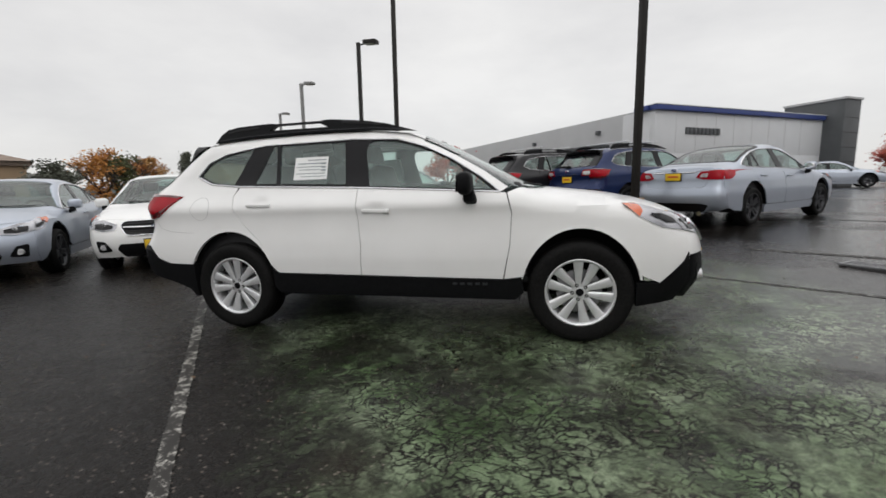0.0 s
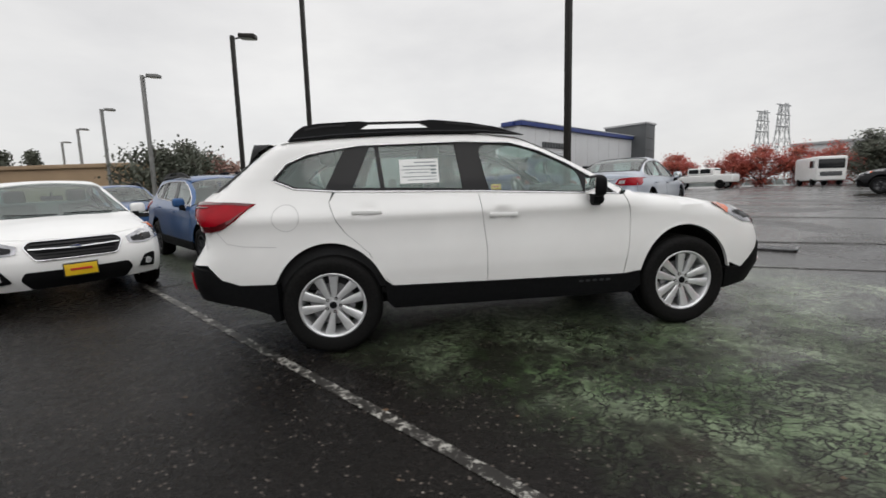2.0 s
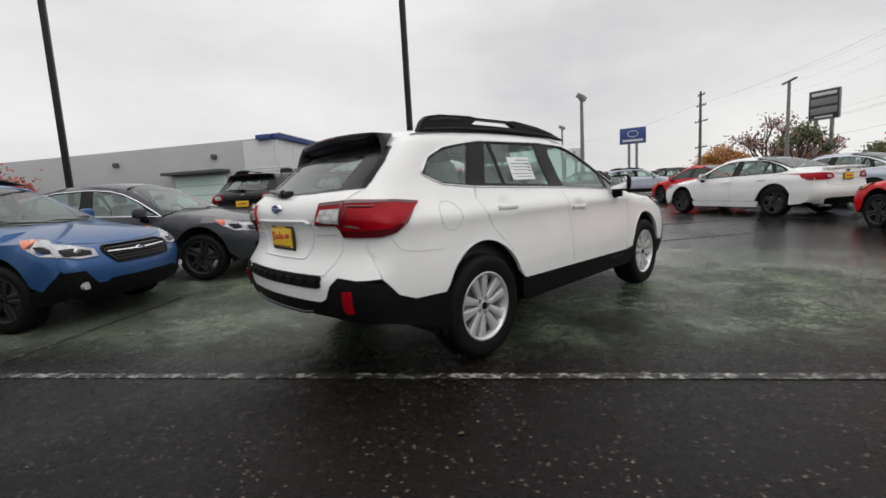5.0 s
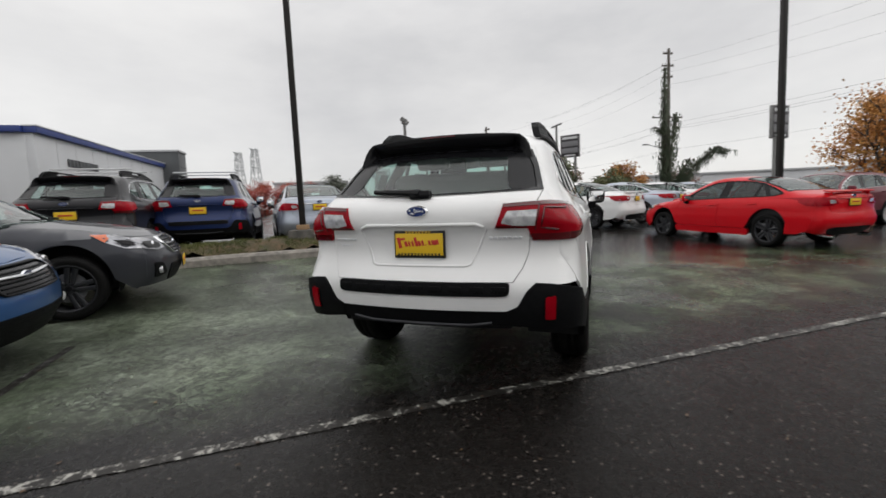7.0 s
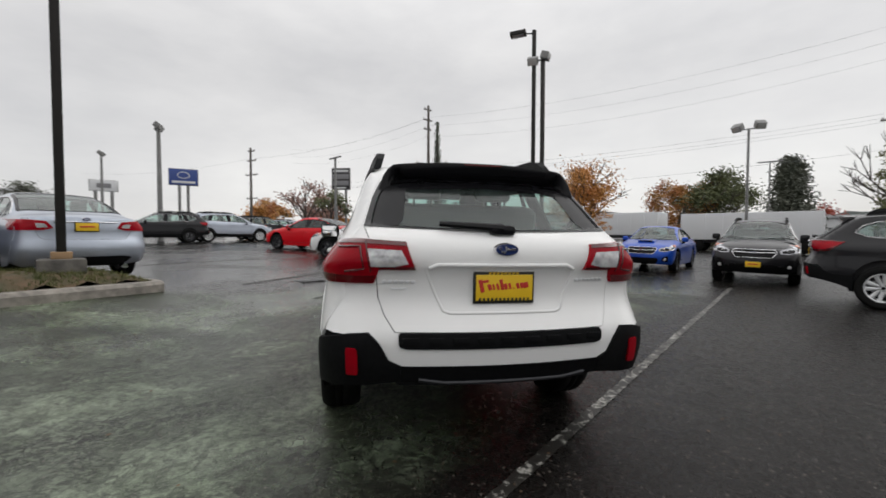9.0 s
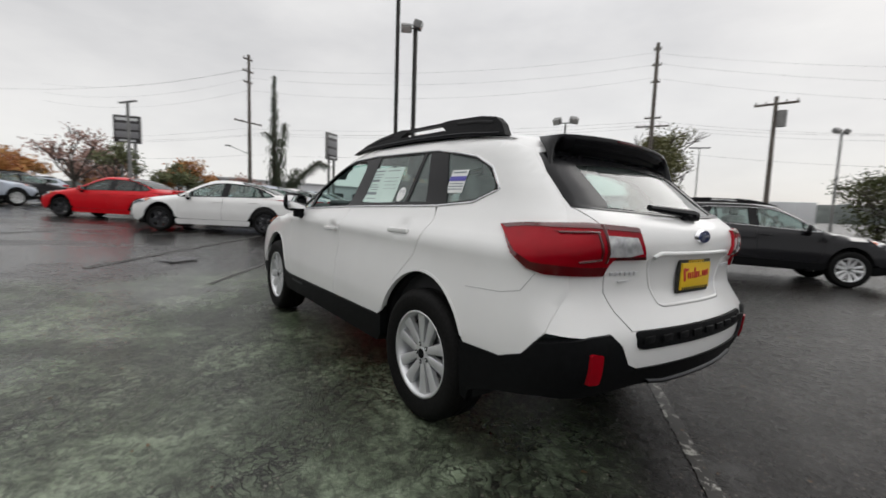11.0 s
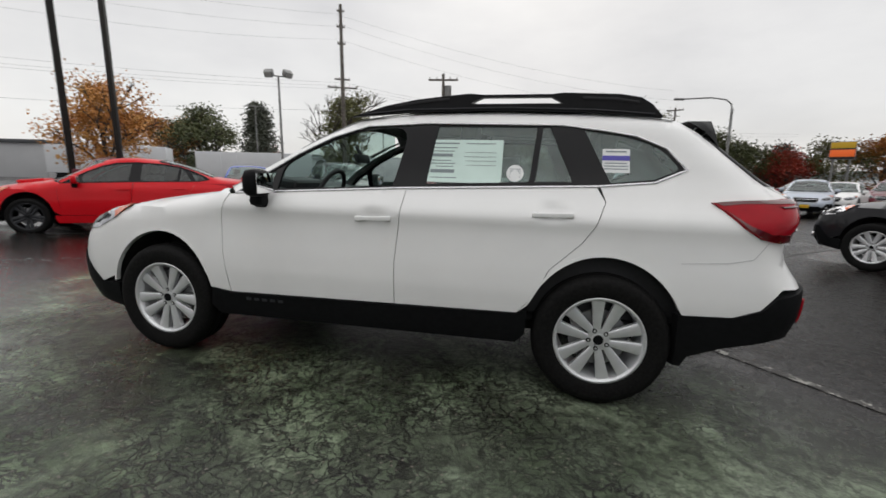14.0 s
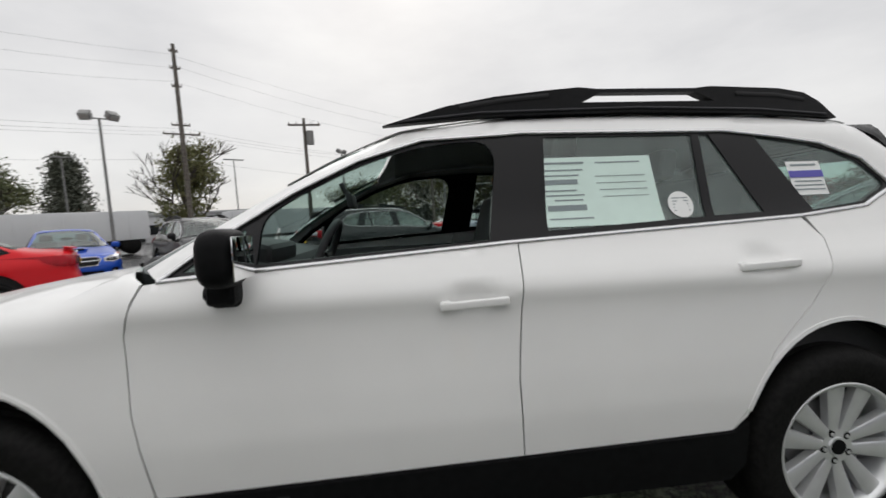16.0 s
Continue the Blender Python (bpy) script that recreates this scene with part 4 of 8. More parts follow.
        for v in bm.verts:
            v.co = Vector((math.copysign(abs(v.co.x) ** 0.7, v.co.x), math.copysign(abs(v.co.y) ** 0.6, v.co.y), math.copysign(abs(v.co.z) ** 0.6, v.co.z)))
        bm.transform(pose(mx - 0.012, p[1] + sg * 0.125, mz + 0.000) @ Matrix.Diagonal((0.052, 0.098, 0.080, 1)))
        mir = part("door_mirror", bm, M["plastic"] if full else col, car, smooth=True, angle=60)
        bm = add_box(bmesh.new(), (0.085, 0.15, 0.055), pose(mx + 0.015, p[1] + sg * 0.05, mz - 0.122, sg * 28, 0, 0), 0.022, 3)
        add_box(bm, (0.08, 0.085, 0.09), pose(mx + 0.008, p[1] + sg * 0.085, mz - 0.089), 0.022, 3)
        part("mirror_foot", bm, M["plastic"], mir, smooth=True)
        box_part("mirror_glass", (0.004, 0.155, 0.115), pose(mx - 0.065, p[1] + sg * 0.128, mz + 0.000), M["mirror"], mir, 0.0015)
    # roof, windscreen and bonnet, laid between the two sides
    edge = form.side(1)(resample(spec["roof_line"], 0.06, closed=False), 0.0)
    A = [(p[0], p[1] + 0.006) for p in edge]
    hood = form.side(1)(np.array(spec["hood_line"]), 0.0)
    Hd = [(p[0], p[1] - 0.004) for p in hood]
    both = lambda L: [(x, y) for x, y in L] + [(x, -y) for x, y in reversed(L)]
    hx = spec["header"][0][0]
    ax_pts = [p for p in A if p[0] >= hx - 0.03]
    rear_x = -0.72 if spec["rear_window"] is None else -9
    roof_pts = [p for p in A if rear_x < p[0] < hx - 0.03]
    roof_poly = both(list(reversed(roof_pts))[:] + [(x, y) for x, y in spec["header"][1:]])
    panel("roof", col, car, roof_poly, form.top_view, -0.003, d=d)
    screen = [(spec["header"][2][0] + 0.008, 0.0), (spec["header"][1][0] + 0.008, spec["header"][1][1])] + list(reversed(ax_pts)) + [(spec["cowl"][0][0] - 0.02, spec["cowl"][0][1]), (spec["cowl"][1][0], spec["cowl"][1][1]), (spec["cowl"][2][0], 0.0)]
    panel("windscreen", M["screen_glass"], car, [(x, y) for x, y in screen] + [(x, -y) for x, y in reversed(screen[1:-1])], form.top_view, -0.006, d=d, rim=0)
    bonnet = [spec["cowl"][2], spec["cowl"][1], (spec["cowl"][0][0] - 0.02, spec["cowl"][0][1] + 0.04)] + Hd + [(x, y) for x, y in spec["hood_front"]]
    panel("bonnet", col, car, [(x + 0.02, y) for x, y in bonnet[:3]] + bonnet[3:] + [(x, -y) for x, y in reversed(bonnet[3:-1])] + [(x + 0.02, -y) for x, y in reversed(bonnet[1:3])], form.top_view, -0.002, d=d)
    for y0, y1 in ((0.56, 0.03), (-0.03, -0.52)):
        ys = np.linspace(y0, y1, 6)
        W = form.top_view(np.stack([spec["cowl"][2][0] - 0.035 - 0.30 * ys ** 2 - 0.05 * np.linspace(0, 1, 6), ys], 1), 0.008)
        bm = bmesh.new()
        for a, b in zip(W, W[1:]):
            add_cyl(bm, 0.008, 0.007, a, b, 6)
        part("wiper", bm, M["plastic"], car)
    if hood_scoop:
        c = form.top_view(np.array([[1.55, 0.0]]), 0.0)[0]
        bm = add_box(bmesh.new(), (0.42, 0.5, 0.10), pose(1.5, 0, c[2] + 0.005, 0, 6, 0), 0.04, 3)
        sc = part("bonnet_scoop", bm, col, car, smooth=True)
        box_part("scoop_mouth", (0.03, 0.40, 0.05), pose(1.70, 0, c[2] + 0.012, 0, 6, 0), M["gloss_black"], sc, 0.008)
    # front face
    nose = form.side(1)(np.array([(1.85, spec["hood_line"][-1][1])] + spec["nose_line"] + [(1.95, 0.27) if not clad else (1.98, 0.47)]), 0.0)
    hf = form.top_view(np.array(spec["hood_front"]), 0.0)
    fr = [(0.0, hf[2][2] - 0.006), (0.36, hf[1][2] - 0.006), (hf[0][1], hf[0][2] - 0.006)] + [(p[1] + 0.004, p[2]) for p in nose]
    panel("front_bumper", col, car, fr + [(-y, z) for y, z in reversed(fr[1:])], form.front_view, -0.003, d=d)
    g = spec["grille"]
    gr = panel("grille", M["gloss_black"], car, rounded(g, 0.04), form.front_view, 0.006, d=d, rim=0.02)
    gz = sum(z for _, z in g) / len(g)
    ribbon("grille_frame", M["chrome"] if grille_chrome else M["plastic"], gr, rounded(g, 0.04) + [rounded(g, 0.04)[0]], form.front_view, 0.013, 0.014)
    for k in range(5):
        z = g[1][1] + 0.02 + (g[0][1] - g[1][1] + 0.02) * k / 5
        w = 0.33 + 0.07 * k / 5
        ribbon("grille_bar", M["plastic"], gr, [(-w, z), (w, z)], form.front_view, 0.012, 0.010)
    ribbon("grille_wing", M["chrome"], gr, [(-0.40, spec["front_badge"] + 0.01), (-0.08, spec["front_badge"]), (0.08, spec["front_badge"]), (0.40, spec["front_badge"] + 0.01)], form.front_view, 0.020, 0.016)
    badge(car, form.front_view, spec["front_badge"], 0.12, 0.06)
    lo = 0.13 if spec["rear_window"] is None else 0.16
    panel("lower_intake", M["plastic"], car, rounded([(0.5, 0.26 + lo), (0.42, 0.14 + lo), (-0.42, 0.14 + lo), (-0.5, 0.26 + lo), (-0.46, 0.34 + lo), (0.46, 0.34 + lo)], 0.03), form.front_view, 0.005, d=d)
    for sg in (-1, 1):
        fg = panel("fog_bezel", M["plastic"], car, rounded([(sg * 0.56, 0.24 + lo), (sg * 0.74, 0.22 + lo), (sg * 0.76, 0.40 + lo), (sg * 0.64, 0.38 + lo)], 0.03), form.front_view, 0.006, d=d)
        c = form.front_view(np.array([[sg * 0.67, 0.30 + lo]]), 0.0)[0]
        bm = add_cyl(bmesh.new(), 0.045, 0.04, (c[0] - 0.02, c[1], c[2]), (c[0] + 0.014, c[1], c[2]), 18)
        part("fog_lamp", bm, M["clear_lens"], fg, smooth=True)
    if clad:
        lower = [(0.80, 0.62), (0.66, 0.62), (0.56, 0.46), (-0.56, 0.46), (-0.66, 0.62), (-0.80, 0.62), (-0.80, 0.36), (-0.62, 0.285), (0.62, 0.285), (0.80, 0.36)]
        panel("front_skid_trim", M["plastic"], car, lower, form.front_view, 0.004, d=d, rim=0.05)
    if front_plate:
        plate(car, form.front_view, 0.0, spec["plates"][1])
    # rear face
    rl = form.side(1)(np.array(spec["rear_line"]), 0.0)
    re = [(p[1] + 0.004, p[2]) for p in rl]
    gate = spec["gate"]
    if spec["rear_window"] is not None:
        outer = [(0.40, 1.515), (0.56, 1.485)] + re + [(0.66, 0.70), (0.54, 0.553)]
        outer = outer + [(-y, z) for y, z in reversed(outer)]
        panel("rear_bumper", col, car, outer, form.rear_view, -0.002, [grown(gate, 0.004)], d=d)
        tg = panel("tailgate", col, car, gate, form.rear_view, 0.0, [spec["rear_window"]], d=d * 0.7)
        panel("rear_window", M["screen_glass"], tg, grown(spec["rear_window"], 0.006), form.rear_view, -0.008, d=d, rim=0)
        panel("glass_surround", M["gloss_black"], tg, [(0.668, 1.200), (0.35, 1.190), (0.0, 1.184), (-0.35, 1.190), (-0.668, 1.200), (-0.618, 1.36), (-0.573, 1.45), (-0.45, 1.484), (0.45, 1.484), (0.573, 1.45), (0.618, 1.36)], form.rear_view, 0.003, [spec["rear_window"]], d=d * 0.7, rim=0.01)
        panel("rear_window_band", M["gloss_black"], tg, [(0.585, 1.34), (0.53, 1.452), (0.3, 1.464), (-0.3, 1.464), (-0.53, 1.452), (-0.585, 1.34), (-0.50, 1.40), (0.0, 1.425), (0.50, 1.40)], form.rear_view, -0.004, d=d, rim=0)
        for sg in (-1, 1):
            panel("glass_border", M["gloss_black"], tg, [(sg * y, z) for y, z in ((0.632, 1.216), (0.505, 1.208), (0.475, 1.235), (0.455, 1.32), (0.44, 1.41), (0.548, 1.438), (0.598, 1.34))], form.rear_view, -0.004, d=d, rim=0)
        if clad:
            lower = [(0.53, 0.558), (-0.53, 0.558), (-0.53, 0.478), (0.53, 0.478)]
            cl = panel("rear_bumper_trim", M["plastic"], car, lower, form.rear_view, 0.007, d=0.05, rim=0.06)
            panel("bumper_underside", M["shut_gap"], cl, [(0.56, 0.49), (-0.56, 0.49), (-0.50, 0.435), (0.50, 0.435)], form.rear_view, -0.05, d=d, rim=0.05)
            ribbon("bumper_chin", M["dark_alloy"], cl, [(0.42, 0.492), (0.3, 0.474), (-0.3, 0.474), (-0.42, 0.492)], form.rear_view, 0.020, 0.022)
            for sg in (-1, 1):
                panel("rear_reflector", M["red_lens"], cl, rounded([(sg * 0.700, 0.640), (sg * 0.752, 0.645), (sg * 0.748, 0.515), (sg * 0.695, 0.515)], 0.012), form.rear_view, 0.020, d=0.03, rim=0.02)
        step = panel("bumper_step_pad", M["plastic"], car, rounded([(0.515, 0.712), (-0.515, 0.712), (-0.512, 0.650), (-0.48, 0.640), (0.48, 0.640), (0.512, 0.650)], 0.02), form.rear_view, 0.007, d=0.05, rim=0.02)
        # spoiler over the rear window, its ends turned down beside the glass
        half = [(0.0, 1.566, -1.972, -1.74), (0.14, 1.565, -1.969, -1.74), (0.28, 1.561, -1.957, -1.745), (0.40, 1.555, -1.938, -1.755), (0.47, 1.550, -1.922, -1.77), (0.505, 1.545, -1.912, -1.79), (0.535, 1.520, -1.912, -1.825), (0.557, 1.485, -1.918, -1.872), (0.572, 1.440, -1.927, -1.908), (0.582, 1.400, -1.938, -1.932)]
        row = [(-y, z, a, b) for y, z, a, b in reversed(half[1:])] + half
        sp = []
        for y, z, x1, x0 in row:
            f, q = abs(y), (1 if y >= 0 else -1)
            if f <= 0.48:
                root = (x0, y, float(form.top_view(np.array([[x0, y]]), 0.003)[0][2]))
            else:
                root = (x0, q * max(f, float(form.side(1)(np.array([[x0, z]]), 0.004)[0][1])), z)
            mid = ((x0 + x1) / 2, (y + root[1]) / 2, (root[2] + z) / 2 + 0.004 * (f < 0.45))
            yi, zi = y * (0.93 if f > 0.48 else 0.98), z - (0.060 if f < 0.5 else 0.02)
            xg = float(form.rear_view(np.array([[yi * 0.97, min(zi, 1.475)]]), -0.004)[0][0])
            sp.append([root, mid, (x1, y, z), (x1 - 0.004, y * 0.995, z - 0.012), (x1 + 0.012, yi, zi), ((x1 + xg) / 2 + 0.01, yi * 0.985, zi - 0.018), (xg, yi * 0.97, min(zi - 0.01, 1.47))])
        n = len(sp)
        V = [p for r_ in sp for p in r_]
        F = [(i * 7 + k, (i + 1) * 7 + k, (i + 1) * 7 + k + 1, i * 7 + k + 1) for i in range(n - 1) for k in range(6)]
        white = [f for i, f in enumerate(F) if i % 6 < 2 and 4 <= i // 6 < n - 5]
        mesh_object("spoiler_top", V, white, col, car)
        mesh_object("rear_spoiler", V, [f for f in F if f not in white], M["gloss_black"], car, "black rear spoiler with a red stop lamp")
        box_part("stop_lamp", (0.012, 0.22, 0.012), pose(-1.974, 0, 1.556), M["dark_red_lens"], car, 0.004)
        wp = form.rear_view(np.array([[0.0, 1.20], [0.31, 1.218]]), 0.03)
        bm = add_cyl(bmesh.new(), 0.024, 0.013, wp[0], wp[1], 8)
        add_box(bm, (0.06, 0.13, 0.05), pose(wp[0][0] + 0.015, wp[0][1], wp[0][2] - 0.008), 0.02, 2)
        part("rear_wiper", bm, M["gloss_black"], car, smooth=True)
        ribbon("tailgate_lip", col, tg, [(-0.37, 1.004), (-0.33, 1.022), (0.33, 1.022), (0.37, 1.004)], form.rear_view, 0.022, 0.012)
    else:
        low = float(form.side(1)(np.array([(-2.12, 0.36)]), 0.0)[0][1])
        outer = [(0.62, 1.07)] + re + [(low + 0.004, 0.355), (low - 0.1, 0.30), (0.50, 0.28)]
        outer = outer + [(-y, z) for y, z in reversed(outer)]
        panel("rear_bumper", col, car, outer, form.rear_view, -0.002, [grown(gate, 0.004)], d=d)
        tg = panel("boot_lid", col, car, gate, form.rear_view, 0.0, d=d)
        # rear screen and boot deck from above
        rs = [p for p in A if -1.66 < p[0] < -0.68]
        bs = [p for p in A if -2.17 < p[0] < -1.60]
        panel("rear_window", M["screen_glass"], car, [(-0.70, 0.0)] + [(-0.74, 0.40)] + rs + [(-1.66, 0.55), (-1.72, 0.3), (-1.74, 0)] + [(x, -y) for x, y in reversed(rs + [(-1.66, 0.55), (-1.72, 0.3)])] + [(-0.74, -0.40)], form.top_view, -0.006, d=d, rim=0)
        edge_line = [(-0.72, 0.0), (-0.755, 0.38)] + [(x, y - 0.02) for x, y in rs] + [(-1.64, 0.55), (-1.70, 0.3), (-1.72, 0.0)]
        for sg in (-1, 1):
            ribbon("glass_surround", M["gloss_black"], car, [(x, sg * y) for x, y in edge_line], form.top_view, 0.05, 0.002)
        deck = [(-1.735, 0.0), (-1.715, 0.3), (-1.655, 0.56)] + bs + [(-2.26, 0.64), (-2.33, 0.4), (-2.355, 0.0)]
        panel("boot_deck", col, car, deck + [(x, -y) for x, y in reversed(deck[1:-1])], form.top_view, -0.003, d=d)
        panel("lower_valance", M["plastic"], car, rounded([(0.62, 0.40), (0.5, 0.27), (-0.5, 0.27), (-0.62, 0.40), (-0.5, 0.43), (0.5, 0.43)], 0.03), form.rear_view, 0.005, d=d)
        ribbon("boot_trim", M["chrome"] if not spoiler else col, tg, [(-0.40, 0.975), (0.40, 0.975)], form.rear_view, 0.022, 0.012)
        if spoiler:
            lip = form.top_view(np.array([[-2.28, 0.0], [-2.26, 0.55]]), 0.0)
            bm = add_box(bmesh.new(), (0.16, 1.16, 0.022), pose(-2.27, 0, lip[0][2] + 0.035, 0, -8, 0), 0.008, 2)
            for sg in (-1, 1):
                add_box(bm, (0.12, 0.05, 0.06), pose(-2.25, sg * 0.52, lip[1][2] + 0.012), 0.01, 2)
            part("boot_spoiler", bm, col, car, smooth=True)
        for sg in (-1, 1):
            bm = add_cyl(bmesh.new(), 0.04, 0.04, (-2.2, sg * 0.5, 0.26), (-2.38, sg * 0.5, 0.255), 14)
            part("exhaust_tip", bm, M["chrome"], car, smooth=True)
    badge(car, form.rear_view, spec["rear_badge"])
    if rear_plate:
        plate(car, form.rear_view, 0.0, spec["plates"][0], off=0.012, lettered=full)
    if rails:
        for sg in (-1, 1):
            rail = mesh_object("roof_rail", *rail_mesh(sg), M["plastic"], car, "black roof rail", smooth=False)
            for line in ([(-0.12, 1.622), (-0.30, 1.648), (-0.46, 1.662)], [(-1.22, 1.662), (-1.40, 1.655), (-1.52, 1.636)]):
                ribbon("rail_recess", M["shut_gap"], rail, line, lambda P, off, q=sg: np.stack([P[:, 0], q * (0.6265 + off - 0.34 * (P[:, 1] - 1.55) - 0.028 * (P[:, 0] + 0.7) ** 2), P[:, 1]], 1), 0.022, 0.0015)
            ribbon("rail_lip", M["rail_edge"], rail, [(0.10, 1.574), (-0.2, 1.600), (-0.8, 1.608), (-1.3, 1.595), (-1.6, 1.572)], lambda P, off, q=sg: np.stack([P[:, 0], q * (0.6265 + off - 0.34 * (P[:, 1] - 1.55) - 0.028 * (P[:, 0] + 0.7) ** 2), P[:, 1]], 1), 0.010, 0.004)
        if cross_bars:
            for x in (-0.25, -1.15):
                box_part("cross_bar", (0.07, 1.24, 0.025), pose(x, 0, 1.735), M["alloy"], car, 0.01)
    underbody(car, spec)
    cabin(car, spec, full)
    add_wheels(car, wheels, r, base, spec["half"])
    return car


# rail lip strip: a little paler than the rail plastic
M["rail_edge"] = mat("grey_rail_edge", (0.030, 0.030, 0.034), 0.45, spec=0.2)
M["trim_bright"] = mat("satin_window_trim", (0.62, 0.62, 0.63), 0.25, 0.8)
M["mirror"] = mat("mirror_glass", (0.9, 0.9, 0.9), 0.02, 1.0)
WAGON, SEDAN = wagon_spec(), sedan_spec()


def place(car, x, y, yaw, scale=1.0, sink=0.0):
    """Stand a car on the lot: on its slope, heading by yaw in degrees."""
    z = ground_z(x, y)
    e = 0.8
    n = Vector((ground_z(x - e, y) - ground_z(x + e, y), ground_z(x, y - e) - ground_z(x, y + e), 2 * e)).normalized()
    tilt = Vector((0, 0, 1)).rotation_difference(n).to_matrix().to_4x4()
    car.matrix_basis = Matrix.Translation((x, y, z - sink)) @ tilt @ pose(0, 0, 0, 0, 0, yaw) @ Matrix.Diagonal((scale, scale, scale, 1))
    return car


# ---- ground: one sheet, fine near the wagon, coarse to the horizon ----
def ground_material():
    m = bpy.data.materials.new("wet_asphalt")
    m.use_nodes = True
    nt = m.node_tree
    L = nt.links.new
    b = nt.nodes["Principled BSDF"]
    tc = nt.nodes.new("ShaderNodeTexCoord")
    P = tc.outputs["Object"]

    def noise_tex(scale, detail=5, rough=0.6, dist=0.0):
        n = nt.nodes.new("ShaderNodeTexNoise")
        n.inputs["Scale"].default_value, n.inputs["Detail"].default_value = scale, detail
        n.inputs["Roughness"].default_value, n.inputs["Distortion"].default_value = rough, dist
        L(P, n.inputs["Vector"])
        return n.outputs["Fac"]

    def ramp(v, a, b_, ca=(0, 0, 0), cb=(1, 1, 1)):
        r = nt.nodes.new("ShaderNodeValToRGB")
        r.color_ramp.elements[0].position, r.color_ramp.elements[0].color = a, (*ca, 1)
        r.color_ramp.elements[1].position, r.color_ramp.elements[1].color = b_, (*cb, 1)
        L(v, r.inputs[0])
        return r.outputs[0]

    def mix(f, a, b_, mode="MIX"):
        n = nt.nodes.new("ShaderNodeMixRGB")
        n.blend_type = mode
        for s, v in ((0, f), (1, a), (2, b_)):
            if isinstance(v, (int, float)):
                n.inputs[s].default_value = v
            elif isinstance(v, tuple):
                n.inputs[s].default_value = (*v, 1)
            else:
                L(v, n.inputs[s])
        return n.outputs[0]

    def math_node(op, a, b_=0.0):
        n = nt.nodes.new("ShaderNodeMath")
        n.operation = op
        for s, v in ((0, a), (1, b_)):
            if isinstance(v, (int, float)):
                n.inputs[s].default_value = v
            else:
                L(v, n.inputs[s])
        return n.outputs[0]

    # asphalt: dark binder, paler stones, damp patches
    agg = noise_tex(95, 4, 0.7)
    base = ramp(agg, 0.40, 0.74, (0.0034, 0.0029, 0.0026), (0.025, 0.0215, 0.019))
    patch = noise_tex(0.5, 4)
    base = mix(ramp(patch, 0.35, 0.7), base, mix(1.0, base, (0.62, 0.62, 0.62), "MULTIPLY"))
    vor = nt.nodes.new("ShaderNodeTexVoronoi")
    vor.inputs["Scale"].default_value = 26
    L(P, vor.inputs["Vector"])
    chip = ramp(vor.outputs["Distance"], 0.14, 0.21, (1, 1, 1), (0, 0, 0))
    chip = math_node("MULTIPLY", chip, ramp(noise_tex(7, 3), 0.44, 0.52))
    base = mix(chip, base, (0.125, 0.106, 0.092))
    big = nt.nodes.new("ShaderNodeTexVoronoi")
    big.inputs["Scale"].default_value = 13
    L(P, big.inputs["Vector"])
    base = mix(math_node("MULTIPLY", ramp(big.outputs["Distance"], 0.06, 0.10, (1, 1, 1), (0, 0, 0)), ramp(noise_tex(3, 2), 0.52, 0.60)), base, (0.22, 0.20, 0.18))

    # worn green paint over the marked bays: bounds run with the lines of the lot
    sep = nt.nodes.new("ShaderNodeSeparateXYZ")
    L(P, sep.inputs[0])
    X, Y = sep.outputs[0], sep.outputs[1]
    wob = math_node("MULTIPLY", math_node("SUBTRACT", noise_tex(1.6, 4), 0.5), 0.7)

    def half(nx, ny, c, soft=0.35):
        v = math_node("ADD", math_node("ADD", math_node("MULTIPLY", X, nx), math_node("MULTIPLY", Y, ny)), c)
        v = math_node("ADD", v, wob)
        mr = nt.nodes.new("ShaderNodeMapRange")
        mr.inputs[1].default_value, mr.inputs[2].default_value = -soft, soft
        L(v, mr.inputs[0])
        return mr.outputs[0]
    zone = GREEN_ZONE(half, math_node)
    thin = ramp(noise_tex(1.1, 9, 0.70), 0.42, 0.57)
    north = half(0.1, 1.0, -0.7, 1.2)
    west = half(-1.0, 0.0, -0.4, 1.4)
    thin = math_node("MAXIMUM", thin, math_node("MULTIPLY", north, math_node("ADD", math_node("MULTIPLY", west, 0.42), 0.20)))
    fine = ramp(noise_tex(16, 7, 0.75, 0.6), 0.40, 0.58)
    cv = nt.nodes.new("ShaderNodeVectorMath")
    cv.operation = "ADD"
    nn = nt.nodes.new("ShaderNodeTexNoise")
    nn.inputs["Scale"].default_value, nn.inputs["Detail"].default_value = 4, 6
    L(P, nn.inputs["Vector"])
    sc = nt.nodes.new("ShaderNodeVectorMath")
    sc.operation = "SCALE"
    sc.inputs["Scale"].default_value = 0.46
    L(nn.outputs["Color"], sc.inputs[0])
    L(P, cv.inputs[0])
    L(sc.outputs[0], cv.inputs[1])

    def cracks(scale, a, b_):
        c = nt.nodes.new("ShaderNodeTexVoronoi")
        c.feature = "DISTANCE_TO_EDGE"
        c.inputs["Scale"].default_value = scale
        L(cv.outputs[0], c.inputs["Vector"])
        return ramp(c.outputs["Distance"], a, b_)
    keep = math_node("MULTIPLY", cracks(15, 0.03, 0.10), cracks(4.5, 0.008, 0.03))
    keep = math_node("MAXIMUM", keep, ramp(noise_tex(9, 4), 0.57, 0.66))
    keep = math_node("MAXIMUM", keep, ramp(noise_tex(1.7, 3), 0.52, 0.66))
    keep = math_node("MAXIMUM", keep, math_node("MULTIPLY", math_node("MULTIPLY", north, west), ramp(noise_tex(1.3, 4), 0.40, 0.55)))
